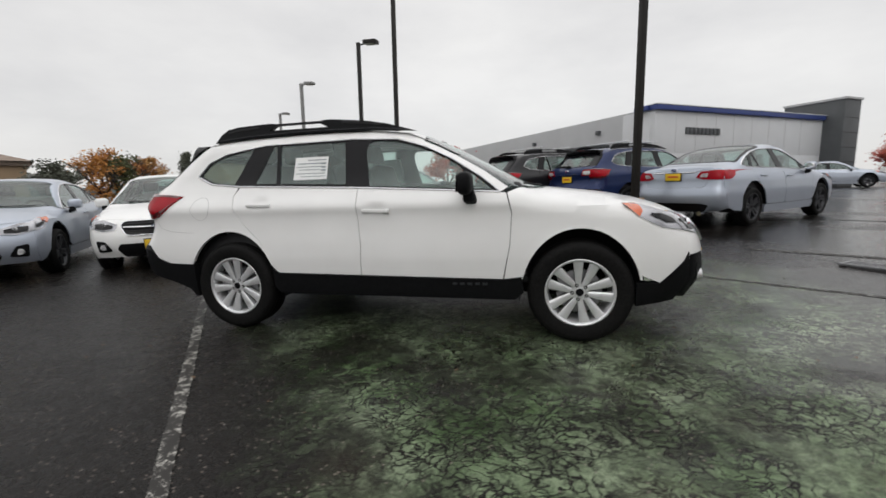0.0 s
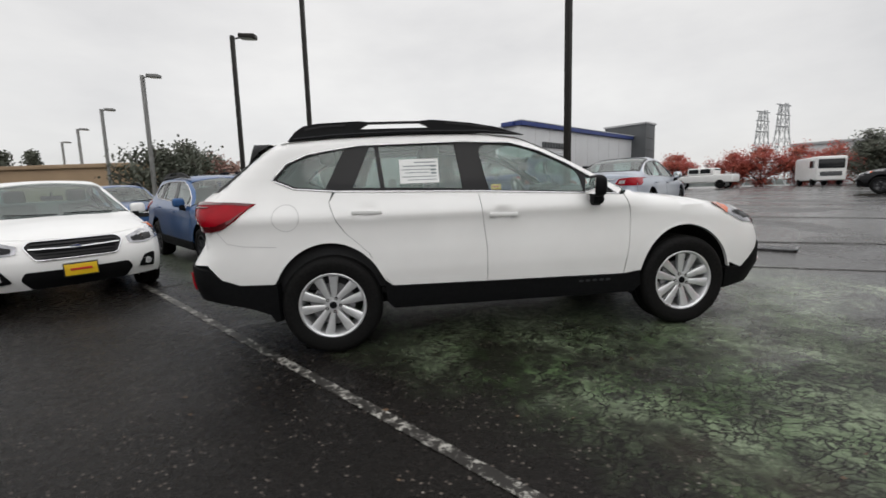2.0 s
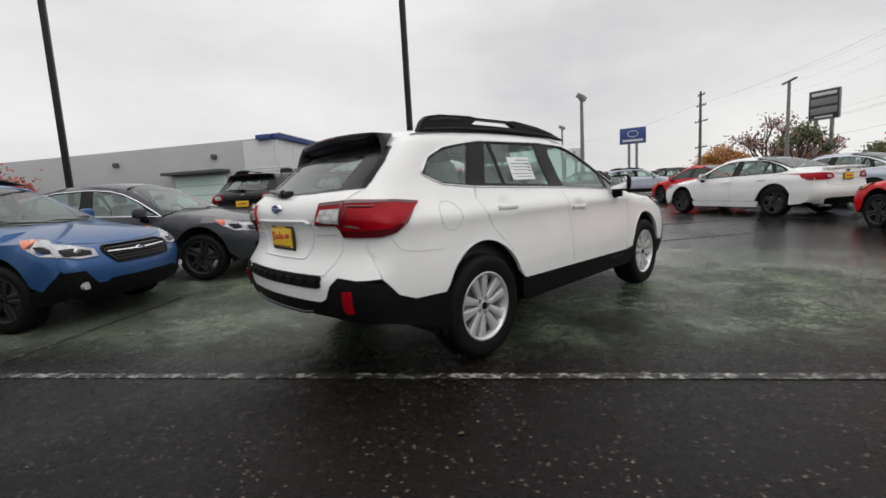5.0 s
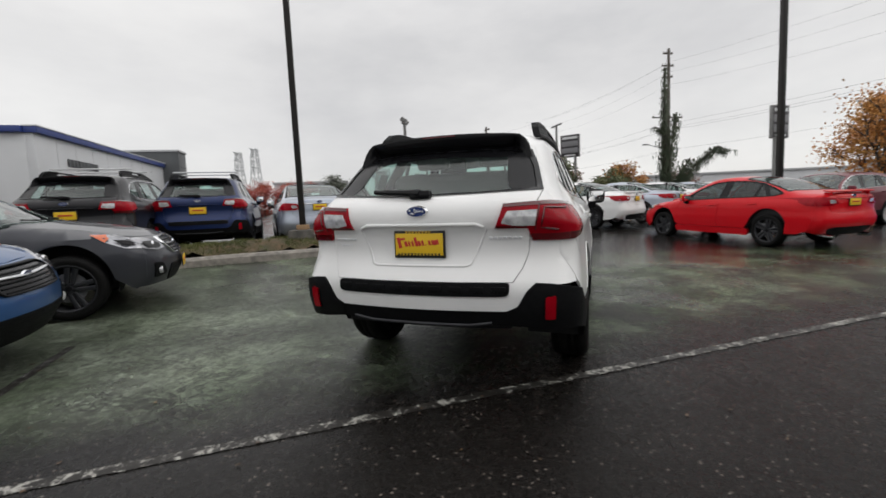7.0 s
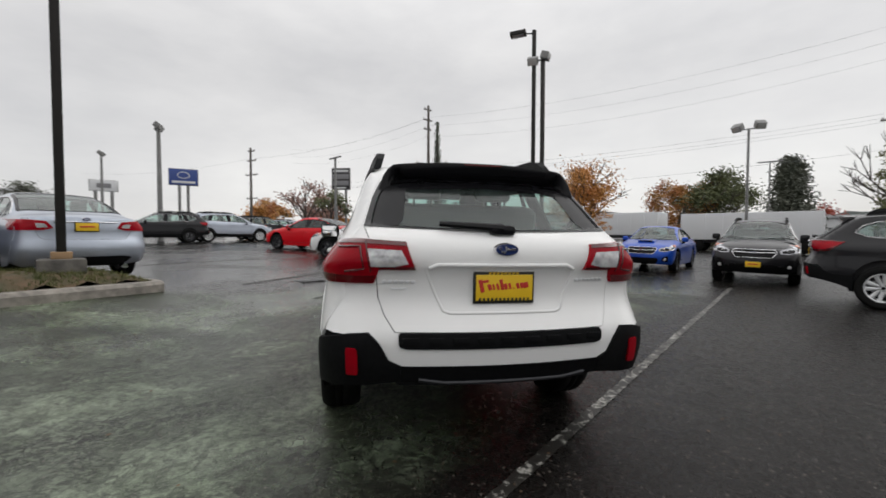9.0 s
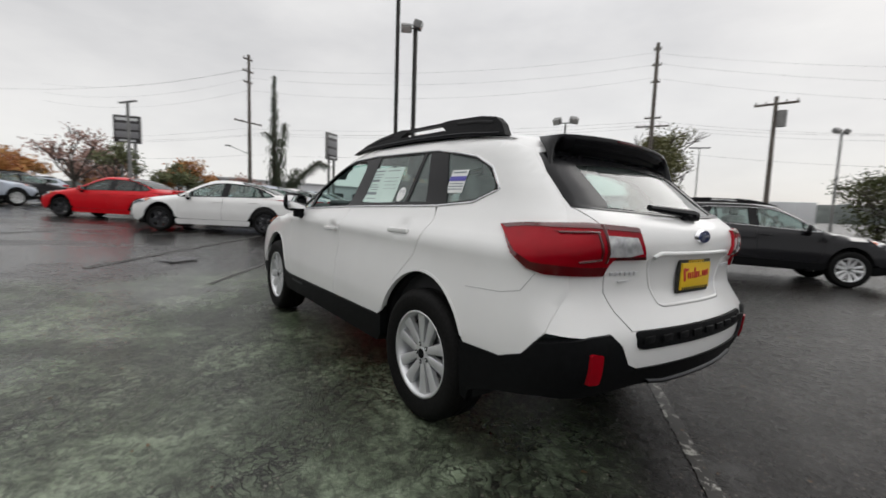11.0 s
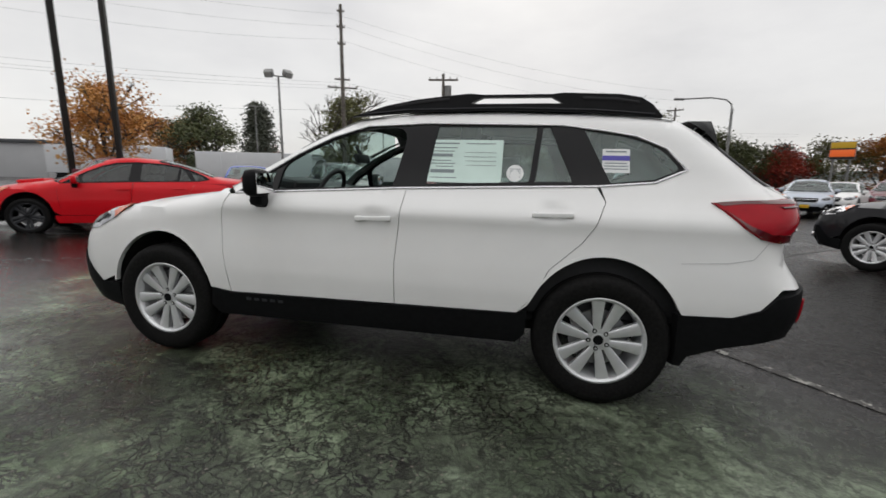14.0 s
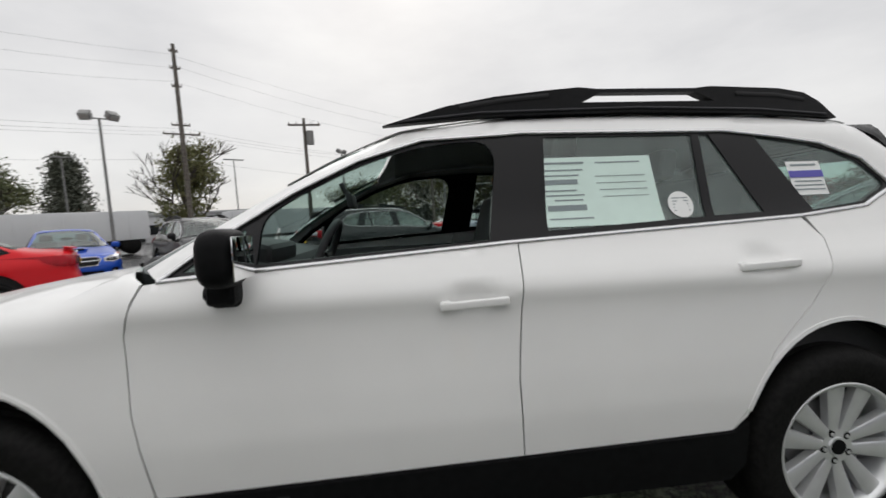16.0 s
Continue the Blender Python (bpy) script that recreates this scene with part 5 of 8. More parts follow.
    cover = math_node("MULTIPLY", math_node("MULTIPLY", zone, keep), math_node("MULTIPLY", math_node("ADD", math_node("MULTIPLY", thin, 0.88), 0.12), math_node("ADD", math_node("MULTIPLY", fine, 0.70), 0.30)))
    green = mix(ramp(noise_tex(0.9, 7, 0.62), 0.36, 0.64), (0.042, 0.090, 0.024), (0.26, 0.315, 0.21))
    green = mix(math_node("MULTIPLY", ramp(noise_tex(3.1, 6, 0.7), 0.60, 0.72), 0.6), green, (0.30, 0.37, 0.28))
    # worn coat north of the wagon: paler, fuller grey-green with sky sheen painted in
    pale = mix(ramp(noise_tex(2.2, 8, 0.68), 0.34, 0.66), (0.13, 0.165, 0.105), (0.30, 0.335, 0.27))
    aft = math_node("ADD", math_node("MULTIPLY", west, 0.62), 0.10)
    green = mix(math_node("MULTIPLY", north, aft), green, pale)
    base = mix(cover, base, green)
    # brownish red tint: the red car's reflection, painted into the ground colour
    red_reflection = math_node("MULTIPLY", half(0.35, -0.94, -2.6, 0.8), ramp(noise_tex(0.8, 4), 0.50, 0.66))
    base = mix(math_node("MULTIPLY", math_node("MULTIPLY", red_reflection, zone), 0.22), base, (0.085, 0.045, 0.025))
    L(base, b.inputs["Base Color"])

    # water film: glossy where it stands, damp on the sealed paint, rough on the open asphalt
    pud = math_node("ADD", noise_tex(0.42, 7, 0.58, 0.4), math_node("MULTIPLY", math_node("SUBTRACT", half(0.95, 0.25, -1.6, 1.6), 0.5), 0.24))
    wet = ramp(pud, 0.47, 0.60)
    dry = mix(zone, (0.24, 0.24, 0.24), (0.28, 0.28, 0.28))
    far = half(0.95, 0.30, -4.2, 0.8)
    dry = mix(far, dry, (0.34, 0.34, 0.34))
    rough = mix(wet, dry, (0.15, 0.15, 0.15))
    rough = mix(0.35, rough, mix(fine, (0.5, 0.5, 0.5), rough))
    L(rough, b.inputs["Roughness"])
    spec = mix(wet, mix(north, (0.12, 0.12, 0.12), mix(zone, (0.52, 0.52, 0.52), (0.34, 0.34, 0.34))), (0.5, 0.5, 0.5))
    L(spec, b.inputs["Specular IOR Level"])
    bump = nt.nodes.new("ShaderNodeBump")
    bump.inputs["Distance"].default_value = 0.007
    h = math_node("ADD", math_node("MULTIPLY", agg, 0.9), math_node("MULTIPLY", keep, 0.5))
    L(h, bump.inputs["Height"])
    L(ramp(wet, 0.0, 1.0, (0.55, 0.55, 0.55), (0.16, 0.16, 0.16)), bump.inputs["Strength"])
    L(bump.outputs[0], b.inputs["Normal"])
    return m


def GREEN_ZONE(half, math_node):
    # inside the bay line behind the wagon, up to the drive lane
    a = half(0.779, 0.627, 1.42, 0.30)
    b = half(-0.95, -0.28, 3.75, 0.25)
    c = half(0.1, 0.99, 6.0, 1.0)
    return math_node("MULTIPLY", math_node("MULTIPLY", a, b), c)


def build_ground():
    cuts = sorted(set([0] + [s * v for s in (-1, 1) for v in [0.4 * i for i in range(1, 30)] + [12.5, 14, 16, 18, 21, 25, 30, 36, 44, 55, 70, 90, 120, 170, 260, 420, 700, 1200, 2000]]))
    V = [(x, y, ground_z(x, y)) for x in cuts for y in cuts]
    n = len(cuts)
    F = [(i * n + j, (i + 1) * n + j, (i + 1) * n + j + 1, i * n + j + 1) for i in range(n - 1) for j in range(n - 1)]
    return tagged(mesh_object("ground", V, F, ground_material()), "wet worn asphalt lot with faded green bay paint", "ground", kind="structure")


ground = build_ground()



def worn_paint(name, color, wear):
    """Road paint rubbed through to the asphalt in flakes."""
    m = mat(name, color, 0.5)
    nt = m.node_tree
    b = nt.nodes["Principled BSDF"]
    tc = nt.nodes.new("ShaderNodeTexCoord")
    n = nt.nodes.new("ShaderNodeTexNoise")
    n.inputs["Scale"].default_value, n.inputs["Detail"].default_value, n.inputs["Roughness"].default_value = 17, 8, 0.8
    r = nt.nodes.new("ShaderNodeValToRGB")
    r.color_ramp.elements[0].position, r.color_ramp.elements[0].color = wear - 0.02, (0.020, 0.018, 0.016, 1)
    r.color_ramp.elements[1].position, r.color_ramp.elements[1].color = wear + 0.03, (*color, 1)
    nt.links.new(tc.outputs["Object"], n.inputs["Vector"])
    n2 = nt.nodes.new("ShaderNodeTexNoise")
    n2.inputs["Scale"].default_value, n2.inputs["Detail"].default_value = 2.3, 4
    nt.links.new(tc.outputs["Object"], n2.inputs["Vector"])
    both = nt.nodes.new("ShaderNodeMixRGB")
    both.inputs[0].default_value = 0.12
    nt.links.new(n.outputs["Fac"], both.inputs[1])
    nt.links.new(n2.outputs["Fac"], both.inputs[2])
    nt.links.new(both.outputs[0], r.inputs[0])
    nt.links.new(r.outputs[0], b.inputs["Base Color"])
    b.inputs["Specular IOR Level"].default_value = 0.25
    return m


def road_line(name, p, q, width, material, label, lift=0.005):
    """A painted line with ragged edges, laid on the ground."""
    rnd = random.Random(int(abs(p[0] * 100)) + 7)
    p, q = Vector((*p, 0)), Vector((*q, 0))
    d = (q - p).normalized()
    s = Vector((-d.y, d.x, 0))
    n = max(8, int((q - p).length / 0.05))
    V, F = [], []
    for i in range(n + 1):
        c = p.lerp(q, i / n)
        wa, wb = (width / 2 * (1 + rnd.uniform(-0.10, 0.08)) for _ in "ab")
        for o in (-wa, wb):
            v = c + s * o
            V.append((v.x, v.y, ground_z(v.x, v.y) + lift))
        if i:
            k = 2 * i
            F.append((k - 2, k - 1, k + 1, k))
    return tagged(mesh_object(name, V, F, material, smooth=False), label, "road marking", kind="structure")


line_white = worn_paint("worn_white_line", (0.40, 0.39, 0.355), 0.540)
line_faint = worn_paint("faint_white_line", (0.15, 0.15, 0.145), 0.54)
road_line("bay_line", (-4.44, 2.42), (3.60, -7.60), 0.075, line_white, "worn white bay line on wet asphalt")
road_line("bay_line", (-3.95, 2.02), (-2.3, 3.3), 0.07, line_faint, "faint white line before the parked row")
road_line("lane_line", (2.85, 1.30), (6.4, -1.15), 0.06, line_faint, "faint white lane line")
road_line("lane_line", (3.9, 2.6), (8.6, -0.7), 0.10, line_faint, "faint white lane line")
road_line("lane_line", (-2.9, -3.2), (-8.3, -8.0), 0.09, line_faint, "faint white lane line")
road_line("lane_line", (9.5, 9.0), (15.5, 4.2), 0.12, line_faint, "faint white lane line")
road_line("lane_line", (6.5, 5.6), (9.6, 3.4), 0.10, line_faint, "faint white lane line")


def drain_grate(x, y, yaw):
    bm = bmesh.new()
    for s in (-1, 1):
        add_box(bm, (0.50, 0.03, 0.016), pose(0, s * 0.235, 0), 0.002)
        add_box(bm, (0.03, 0.50, 0.016), pose(s * 0.235, 0, 0), 0.002)
    for i in range(9):
        add_box(bm, (0.02, 0.46, 0.012), pose(-0.20 + 0.05 * i, 0, -0.002), 0)
    ob = part("drain_grate", bm, M["steel"])
    ob.matrix_basis = pose(x, y, ground_z(x, y) + 0.004, 0, 0, yaw)
    tagged(ob, "square iron drain grate set in asphalt", "drain")


drain_grate(4.66, 1.56, 39)


# ---- the kerbed grass island ----
def blob(corners, r, n=6):
    return rounded(corners, r, n)


def build_island():
    out = [(3.1, 3.45), (1.2, 5.1), (-1.0, 6.95), (-0.2, 8.05), (1.55, 6.95), (3.95, 5.05)]
    out = blob(out, 0.28)
    P = np.array(out)
    inn = np.array(grown(out, -0.15))
    low, mid = np.array(grown(out, 0.01)), np.array(grown(out, -0.03))
    V, F, n = [], [], len(P)
    for ring, h in ((low, -0.05), (low, 0.11), (mid, 0.15), (inn, 0.15), (inn, 0.02)):
        V += [(x, y, ground_z(x, y) + h) for x, y in ring]
    for k in range(4):
        F += [(k * n + i, k * n + (i + 1) % n, (k + 1) * n + (i + 1) % n, (k + 1) * n + i) for i in range(n)]
    kerb = mesh_object("kerb", V, F, mat("pale_concrete_kerb", (0.22, 0.20, 0.175), 0.75, grain=(9, 0.35, (0.30, 0.275, 0.24)), bump=(60, 0.5)))
    kerb.data.set_sharp_from_angle(angle=radians(40))
    tagged(kerb, "pale concrete kerb round a grass island", "kerb", kind="structure")
    soil = mat("damp_lawn_soil", (0.085, 0.085, 0.035), 0.9, grain=(5, 0.5, (0.12, 0.075, 0.042)), bump=(40, 0.8))
    edge = np.concatenate([inn * (1 - u) + np.roll(inn, -1, 0) * u for u in (0.0, 0.25, 0.5, 0.75)])

    def lawn_rise(x, y):
        u = min(float(np.hypot(edge[:, 0] - x, edge[:, 1] - y).min()) / 0.45, 1.0)
        return 0.13 + 0.15 * u * u * (3 - 2 * u) + 0.01 * math.sin(3 * x)
    top = lambda Q, off: np.stack([Q[:, 0], Q[:, 1], [ground_z(x, y) + lawn_rise(x, y) for x, y in Q]], 1)
    V, F = sheet([tuple(p) for p in inn], top, 0, d=0.15, rim=0)
    tagged(mesh_object("lawn", V, F, soil), "short damp lawn with bare brown patches", "lawn", kind="structure")
    rnd = random.Random(5)
    V, F = [], []
    lo, hi = inn.min(0), inn.max(0)
    pts = np.array([(rnd.uniform(lo[0], hi[0]), rnd.uniform(lo[1], hi[1])) for _ in range(34000)])
    pts = pts[inside(pts, [tuple(p) for p in inn])]
    for x, y in pts:
        if noise.noise((x * 1.1, y * 1.1, 3)) < -0.12 and rnd.random() < 0.85:
            continue
        h, a, w = rnd.uniform(0.03, 0.075), rnd.uniform(0, 6.28), 0.007
        lx, ly = rnd.uniform(-0.03, 0.03), rnd.uniform(-0.03, 0.03)
        z = ground_z(x, y) + lawn_rise(x, y) - 0.008
        k = len(V)
        V += [(x - w * math.cos(a), y - w * math.sin(a), z), (x + w * math.cos(a), y + w * math.sin(a), z), (x + lx, y + ly, z + h)]
        F.append((k, k + 1, k + 2))
    gm = mat("grass_blades", (0.090, 0.125, 0.030), 0.6, grain=(3, 0.45, (0.12, 0.12, 0.03)))
    tagged(mesh_object("grass", V, F, gm, smooth=False), "short wet grass blades", "grass", kind="stuff")


build_island()


# ---- fallen leaves and grit on the asphalt ----
def scatter_leaves():
    rnd = random.Random(11)
    V, F = [], []
    for _ in range(300):
        x, y = rnd.gauss(-1, 4.5), rnd.gauss(-0.5, 4.0)
        s, a = rnd.uniform(0.004, 0.014), rnd.uniform(0, 6.28)
        z = ground_z(x, y) + 0.004
        k, n = len(V), 6
        for i in range(n):
            b = 2 * math.pi * i / n
            r = s * (1.0 if i % 3 else 1.5)
            V.append((x + r * math.cos(a + b), y + 0.7 * r * math.sin(a + b), z + rnd.uniform(0, 0.006)))
        F.append(tuple(range(k, k + n)))
    lm = mat("brown_leaf_litter", (0.035, 0.022, 0.014), 0.5, grain=(3, 0.6, (0.16, 0.09, 0.04)))
    tagged(mesh_object("leaf_litter", V, F, lm, smooth=False), "scattered wet brown leaves and grit", "leaves", kind="stuff")


scatter_leaves()


# ---- the white wagon ----
wagon = build_car(WAGON, "white_paint", "white station wagon with black cladding, roof rails and silver wheels", name="station_wagon", full=True, rails=True, clad=True, d=0.05, open_window=True)
place(wagon, 0, 0, 0)
FORM = WAGON["form"]


def sticker(name, parent, sg, x0, x1, z0, z1, material, label, bars=(), bar_mat=None, off=-0.006):
    """A sheet stuck inside a side window, with bars for its print."""
    side = FORM.side(sg)
    base = panel(name, material, parent, [(x0, z0), (x1, z0), (x1, z1), (x0, z1)], side, off, d=0.08, rim=0, label=label)
    for u0, u1, v0, v1 in bars:
        w, h = x1 - x0, z1 - z0
        panel("print_bar", bar_mat or M["paper_print"], base, [(x0 + u0 * w, z0 + v0 * h), (x0 + u1 * w, z0 + v0 * h), (x0 + u1 * w, z0 + v1 * h), (x0 + u0 * w, z0 + v1 * h)], side, off + 0.0015, d=0.08, rim=0)
    return base


def text_mesh(name, body, size, m, material, parent, depth=0.002, label="", shear=0.0):
    cu = bpy.data.curves.new(name, "FONT")
    cu.body, cu.size, cu.extrude, cu.align_x, cu.align_y, cu.shear = body, size, depth, "CENTER", "CENTER", shear
    cu.resolution_u = 3
    tmp = bpy.data.objects.new(name, cu)
    me = bpy.data.meshes.new_from_object(tmp)
    bpy.data.objects.remove(tmp)
    me.materials.append(material)
    ob = new(name, me)
    ob.parent = parent
    ob.matrix_basis = m
    if label:
        ob["label"] = label
    return ob


def wagon_details():
    rows = [(0.06, 0.62, 0.84, 0.88), (0.06, 0.90, 0.69, 0.73), (0.06, 0.20, 0.66, 0.74), (0.06, 0.95, 0.55, 0.58), (0.06, 0.20, 0.50, 0.58), (0.24, 0.86, 0.42, 0.45), (0.06, 0.20, 0.36, 0.44), (0.06, 0.94, 0.25, 0.28), (0.06, 0.80, 0.12, 0.15)]
    sticker("window_notice", wagon, -1, -0.837, -0.545, 1.213, 1.392, M["paper"], "white printed notice in the rear door window", [(1 - b, 1 - a, c, e) for a, b, c, e in rows])
    rows = [(0.60, 0.97, 0.90, 0.93), (0.62, 0.97, 0.80, 0.82), (0.66, 0.97, 0.72, 0.74), (0.68, 0.97, 0.60, 0.67), (0.70, 0.97, 0.50, 0.52), (0.64, 0.97, 0.43, 0.45), (0.66, 0.90, 0.36, 0.38), (0.64, 0.97, 0.22, 0.30), (0.60, 0.97, 0.10, 0.12), (0.10, 0.50, 0.90, 0.92), (0.08, 0.52, 0.70, 0.71), (0.08, 0.52, 0.60, 0.61), (0.08, 0.50, 0.50, 0.51), (0.08, 0.48, 0.40, 0.41)]
    sticker("price_sheet", wagon, 1, -0.80, -0.372 - 0.005, 1.175, 1.420, M["paper_mint"], "pale green printed price sheet in the rear door window", rows)
    disc = panel("round_sticker", M["paper"], wagon, arc(-0.875, 1.235, 0.047, 0.047, 0, 345, 23), FORM.side(1), -0.005, d=0.05, rim=0, label="round white sticker in the window")
    for k in range(5):
        panel("print_bar", M["paper_print"], disc, [(-0.905, 1.212 + 0.011 * k), (-0.845, 1.212 + 0.011 * k), (-0.845, 1.216 + 0.011 * k), (-0.905, 1.216 + 0.011 * k)], FORM.side(1), -0.0035, d=0.06, rim=0)
    tag = sticker("quarter_sticker", wagon, 1, -1.475, -1.335, 1.250, 1.378, M["paper"], "white sticker with a blue band in the quarter window", [(0.06, 0.94, 0.14, 0.18), (0.06, 0.94, 0.26, 0.30), (0.10, 0.9, 0.38, 0.42), (0.12, 0.88, 0.86, 0.92)])
    sticker("blue_band", tag, 1, -1.475, -1.335, 1.316, 1.342, M["paper_blue"], "", off=-0.0035)
    # fuel flap outline on the quarter panel
    ring = [(-1.652 + 0.092 * math.cos(a), 1.005 + 0.092 * math.sin(a)) for a in np.linspace(0, 2 * math.pi, 40)]
    ribbon("fuel_flap_gap", M["seam_grey"], wagon, ring, FORM.side(-1), 0.0045, 0.0012)
    # bumper to quarter panel joints
    for sg in (-1, 1):
        ribbon("panel_joint", M["seam_grey"], wagon, [(-1.73, 0.806), (-1.95, 0.82), (-2.06, 0.845), (-2.12, 0.925)], FORM.side(sg), 0.004, 0.0012)
        ribbon("roof_joint", M["seam_grey"], wagon, [(x, z + 0.018) for x, z in WAGON["roof_line"][2:9]], FORM.side(sg), 0.006, 0.0015)
        # tail lamp: dark lower edge and inner clear lens
        ribbon("lamp_split", M["dark_red_lens"], wagon, [(sg * 0.664, 1.138), (sg * 0.656, 1.06), (sg * 0.640, 0.985)], FORM.rear_view, 0.008, 0.021)
        ribbon("lamp_ring", M["dark_red_lens"], wagon, [(sg * y, z) for y, z in ((0.79, 1.100), (0.690, 1.108), (0.684, 1.06), (0.672, 1.000), (0.76, 0.985))], FORM.rear_view, 0.011, 0.019)
        panel("lamp_edge_glow", M["dark_red_lens"], wagon, [(sg * 0.605, 1.012), (sg * 0.44, 1.012), (sg * 0.432, 0.999), (sg * 0.60, 0.997)], FORM.rear_view, 0.0165, d=0.03, rim=0.003)
        panel("rear_arch_lip", M["white_paint"], wagon, arc(-1.3725, 0.36, 0.425, 0.47, 24, 153) + list(reversed(arc(-1.3725, 0.36, 0.412, 0.457, 24, 153))), FORM.side(sg), 0.004, d=0.05, rim=0.03)
        panel("front_arch_lip", M["white_paint"], wagon, arc(1.3725, 0.36, 0.410, 0.465, 12, 165) + list(reversed(arc(1.3725, 0.36, 0.397, 0.452, 12, 165))), FORM.side(sg), 0.004, d=0.05, rim=0.03)
        # name bars on the sill
        for k in range(5):
            panel("sill_letter_bar", M["dark_alloy"], wagon, [(0.70 - 0.055 * k, 0.412), (0.735 - 0.055 * k, 0.412), (0.735 - 0.055 * k, 0.430), (0.70 - 0.055 * k, 0.430)], FORM.side(sg), 0.0135, d=0.05, rim=0.001)
    # raised maker and model marks on the tailgate, as plain bars
    for y0, n, w, z in ((0.575, 6, 0.020, 0.938), (-0.405, 7, 0.019, 0.945)):
        for k in range(n):
            p = FORM.rear_view(np.array([[y0 - k * (w + 0.007), z]]), 0.003)[0]
            box_part("badge_bar", (0.006, w, 0.015), pose(*p), M["alloy"], wagon, 0.002)
    p = FORM.rear_view(np.array([[0.49, 0.905]]), 0.002)[0]
    box_part("badge_bar", (0.005, 0.11, 0.007), pose(*p), M["alloy"], wagon, 0.001)
    # recessed plate pocket edge
    ribbon("plate_pocket_edge", M["white_paint"], wagon, [(0.385, 1.0), (0.33, 0.87), (0.30, 0.805), (0.27, 0.795), (-0.27, 0.795), (-0.30, 0.805), (-0.33, 0.87), (-0.385, 1.0)], FORM.rear_view, 0.016, 0.003)
    # pad ribs
    for k in range(9):
        y = -0.46 + 0.115 * k
        p = FORM.rear_view(np.array([[y, 0.680]]), 0.012)[0]
        box_part("pad_rib", (0.010, 0.075, 0.030), pose(p[0], p[1], p[2]), M["plastic"], wagon, 0.004)
    # lettering on the dealer plate
    c = FORM.rear_view(np.array([[0.0, 0.915]]), 0.0)[0]
    turn = lambda y, z, off: pose(c[0] - off, y, z, 90, 0, -90)
    for k, (w, h, dz, lean) in enumerate(((0.020, 0.062, 0.006, 14), (0.030, 0.012, 0.028, 8), (0.018, 0.030, 0.000, 20), (0.010, 0.030, 0.001, 14), (0.012, 0.032, 0.002, 16), (0.016, 0.052, 0.012, 14), (0.016, 0.030, 0.003, 18), (0.012, 0.030, 0.005, 14), (0.006, 0.008, -0.006, 0), (0.014, 0.028, 0.007, 16), (0.016, 0.028, 0.008, 16), (0.026, 0.028, 0.010, 14))):
        box_part("plate_script_bar", (0.004, w, h), pose(c[0] - 0.026, 0.118 - 0.0205 * k, 0.918 + dz, -lean, 0, 0), M["plate_text"], wagon, 0.0015)
    for k in range(13):
        box_part("plate_letter_bar", (0.004, 0.011, 0.016), pose(c[0] - 0.026, 0.125 - 0.0205 * k, 0.858), M["plate_black"], wagon, 0.001)
    for k in range(8):
        box_part("plate_letter_bar", (0.004, 0.010, 0.011), pose(c[0] - 0.0215, 0.075 - 0.02 * k, 0.985), M["plate_yellow"], wagon, 0.001)


M["seam_grey"] = mat("shaded_panel_gap", (0.46, 0.46, 0.46), 0.8)
wagon_details()

# ---- the other cars ----
H1 = -51.2   # heading of the bays
H2 = 38.8    # heading of the row behind the grass island


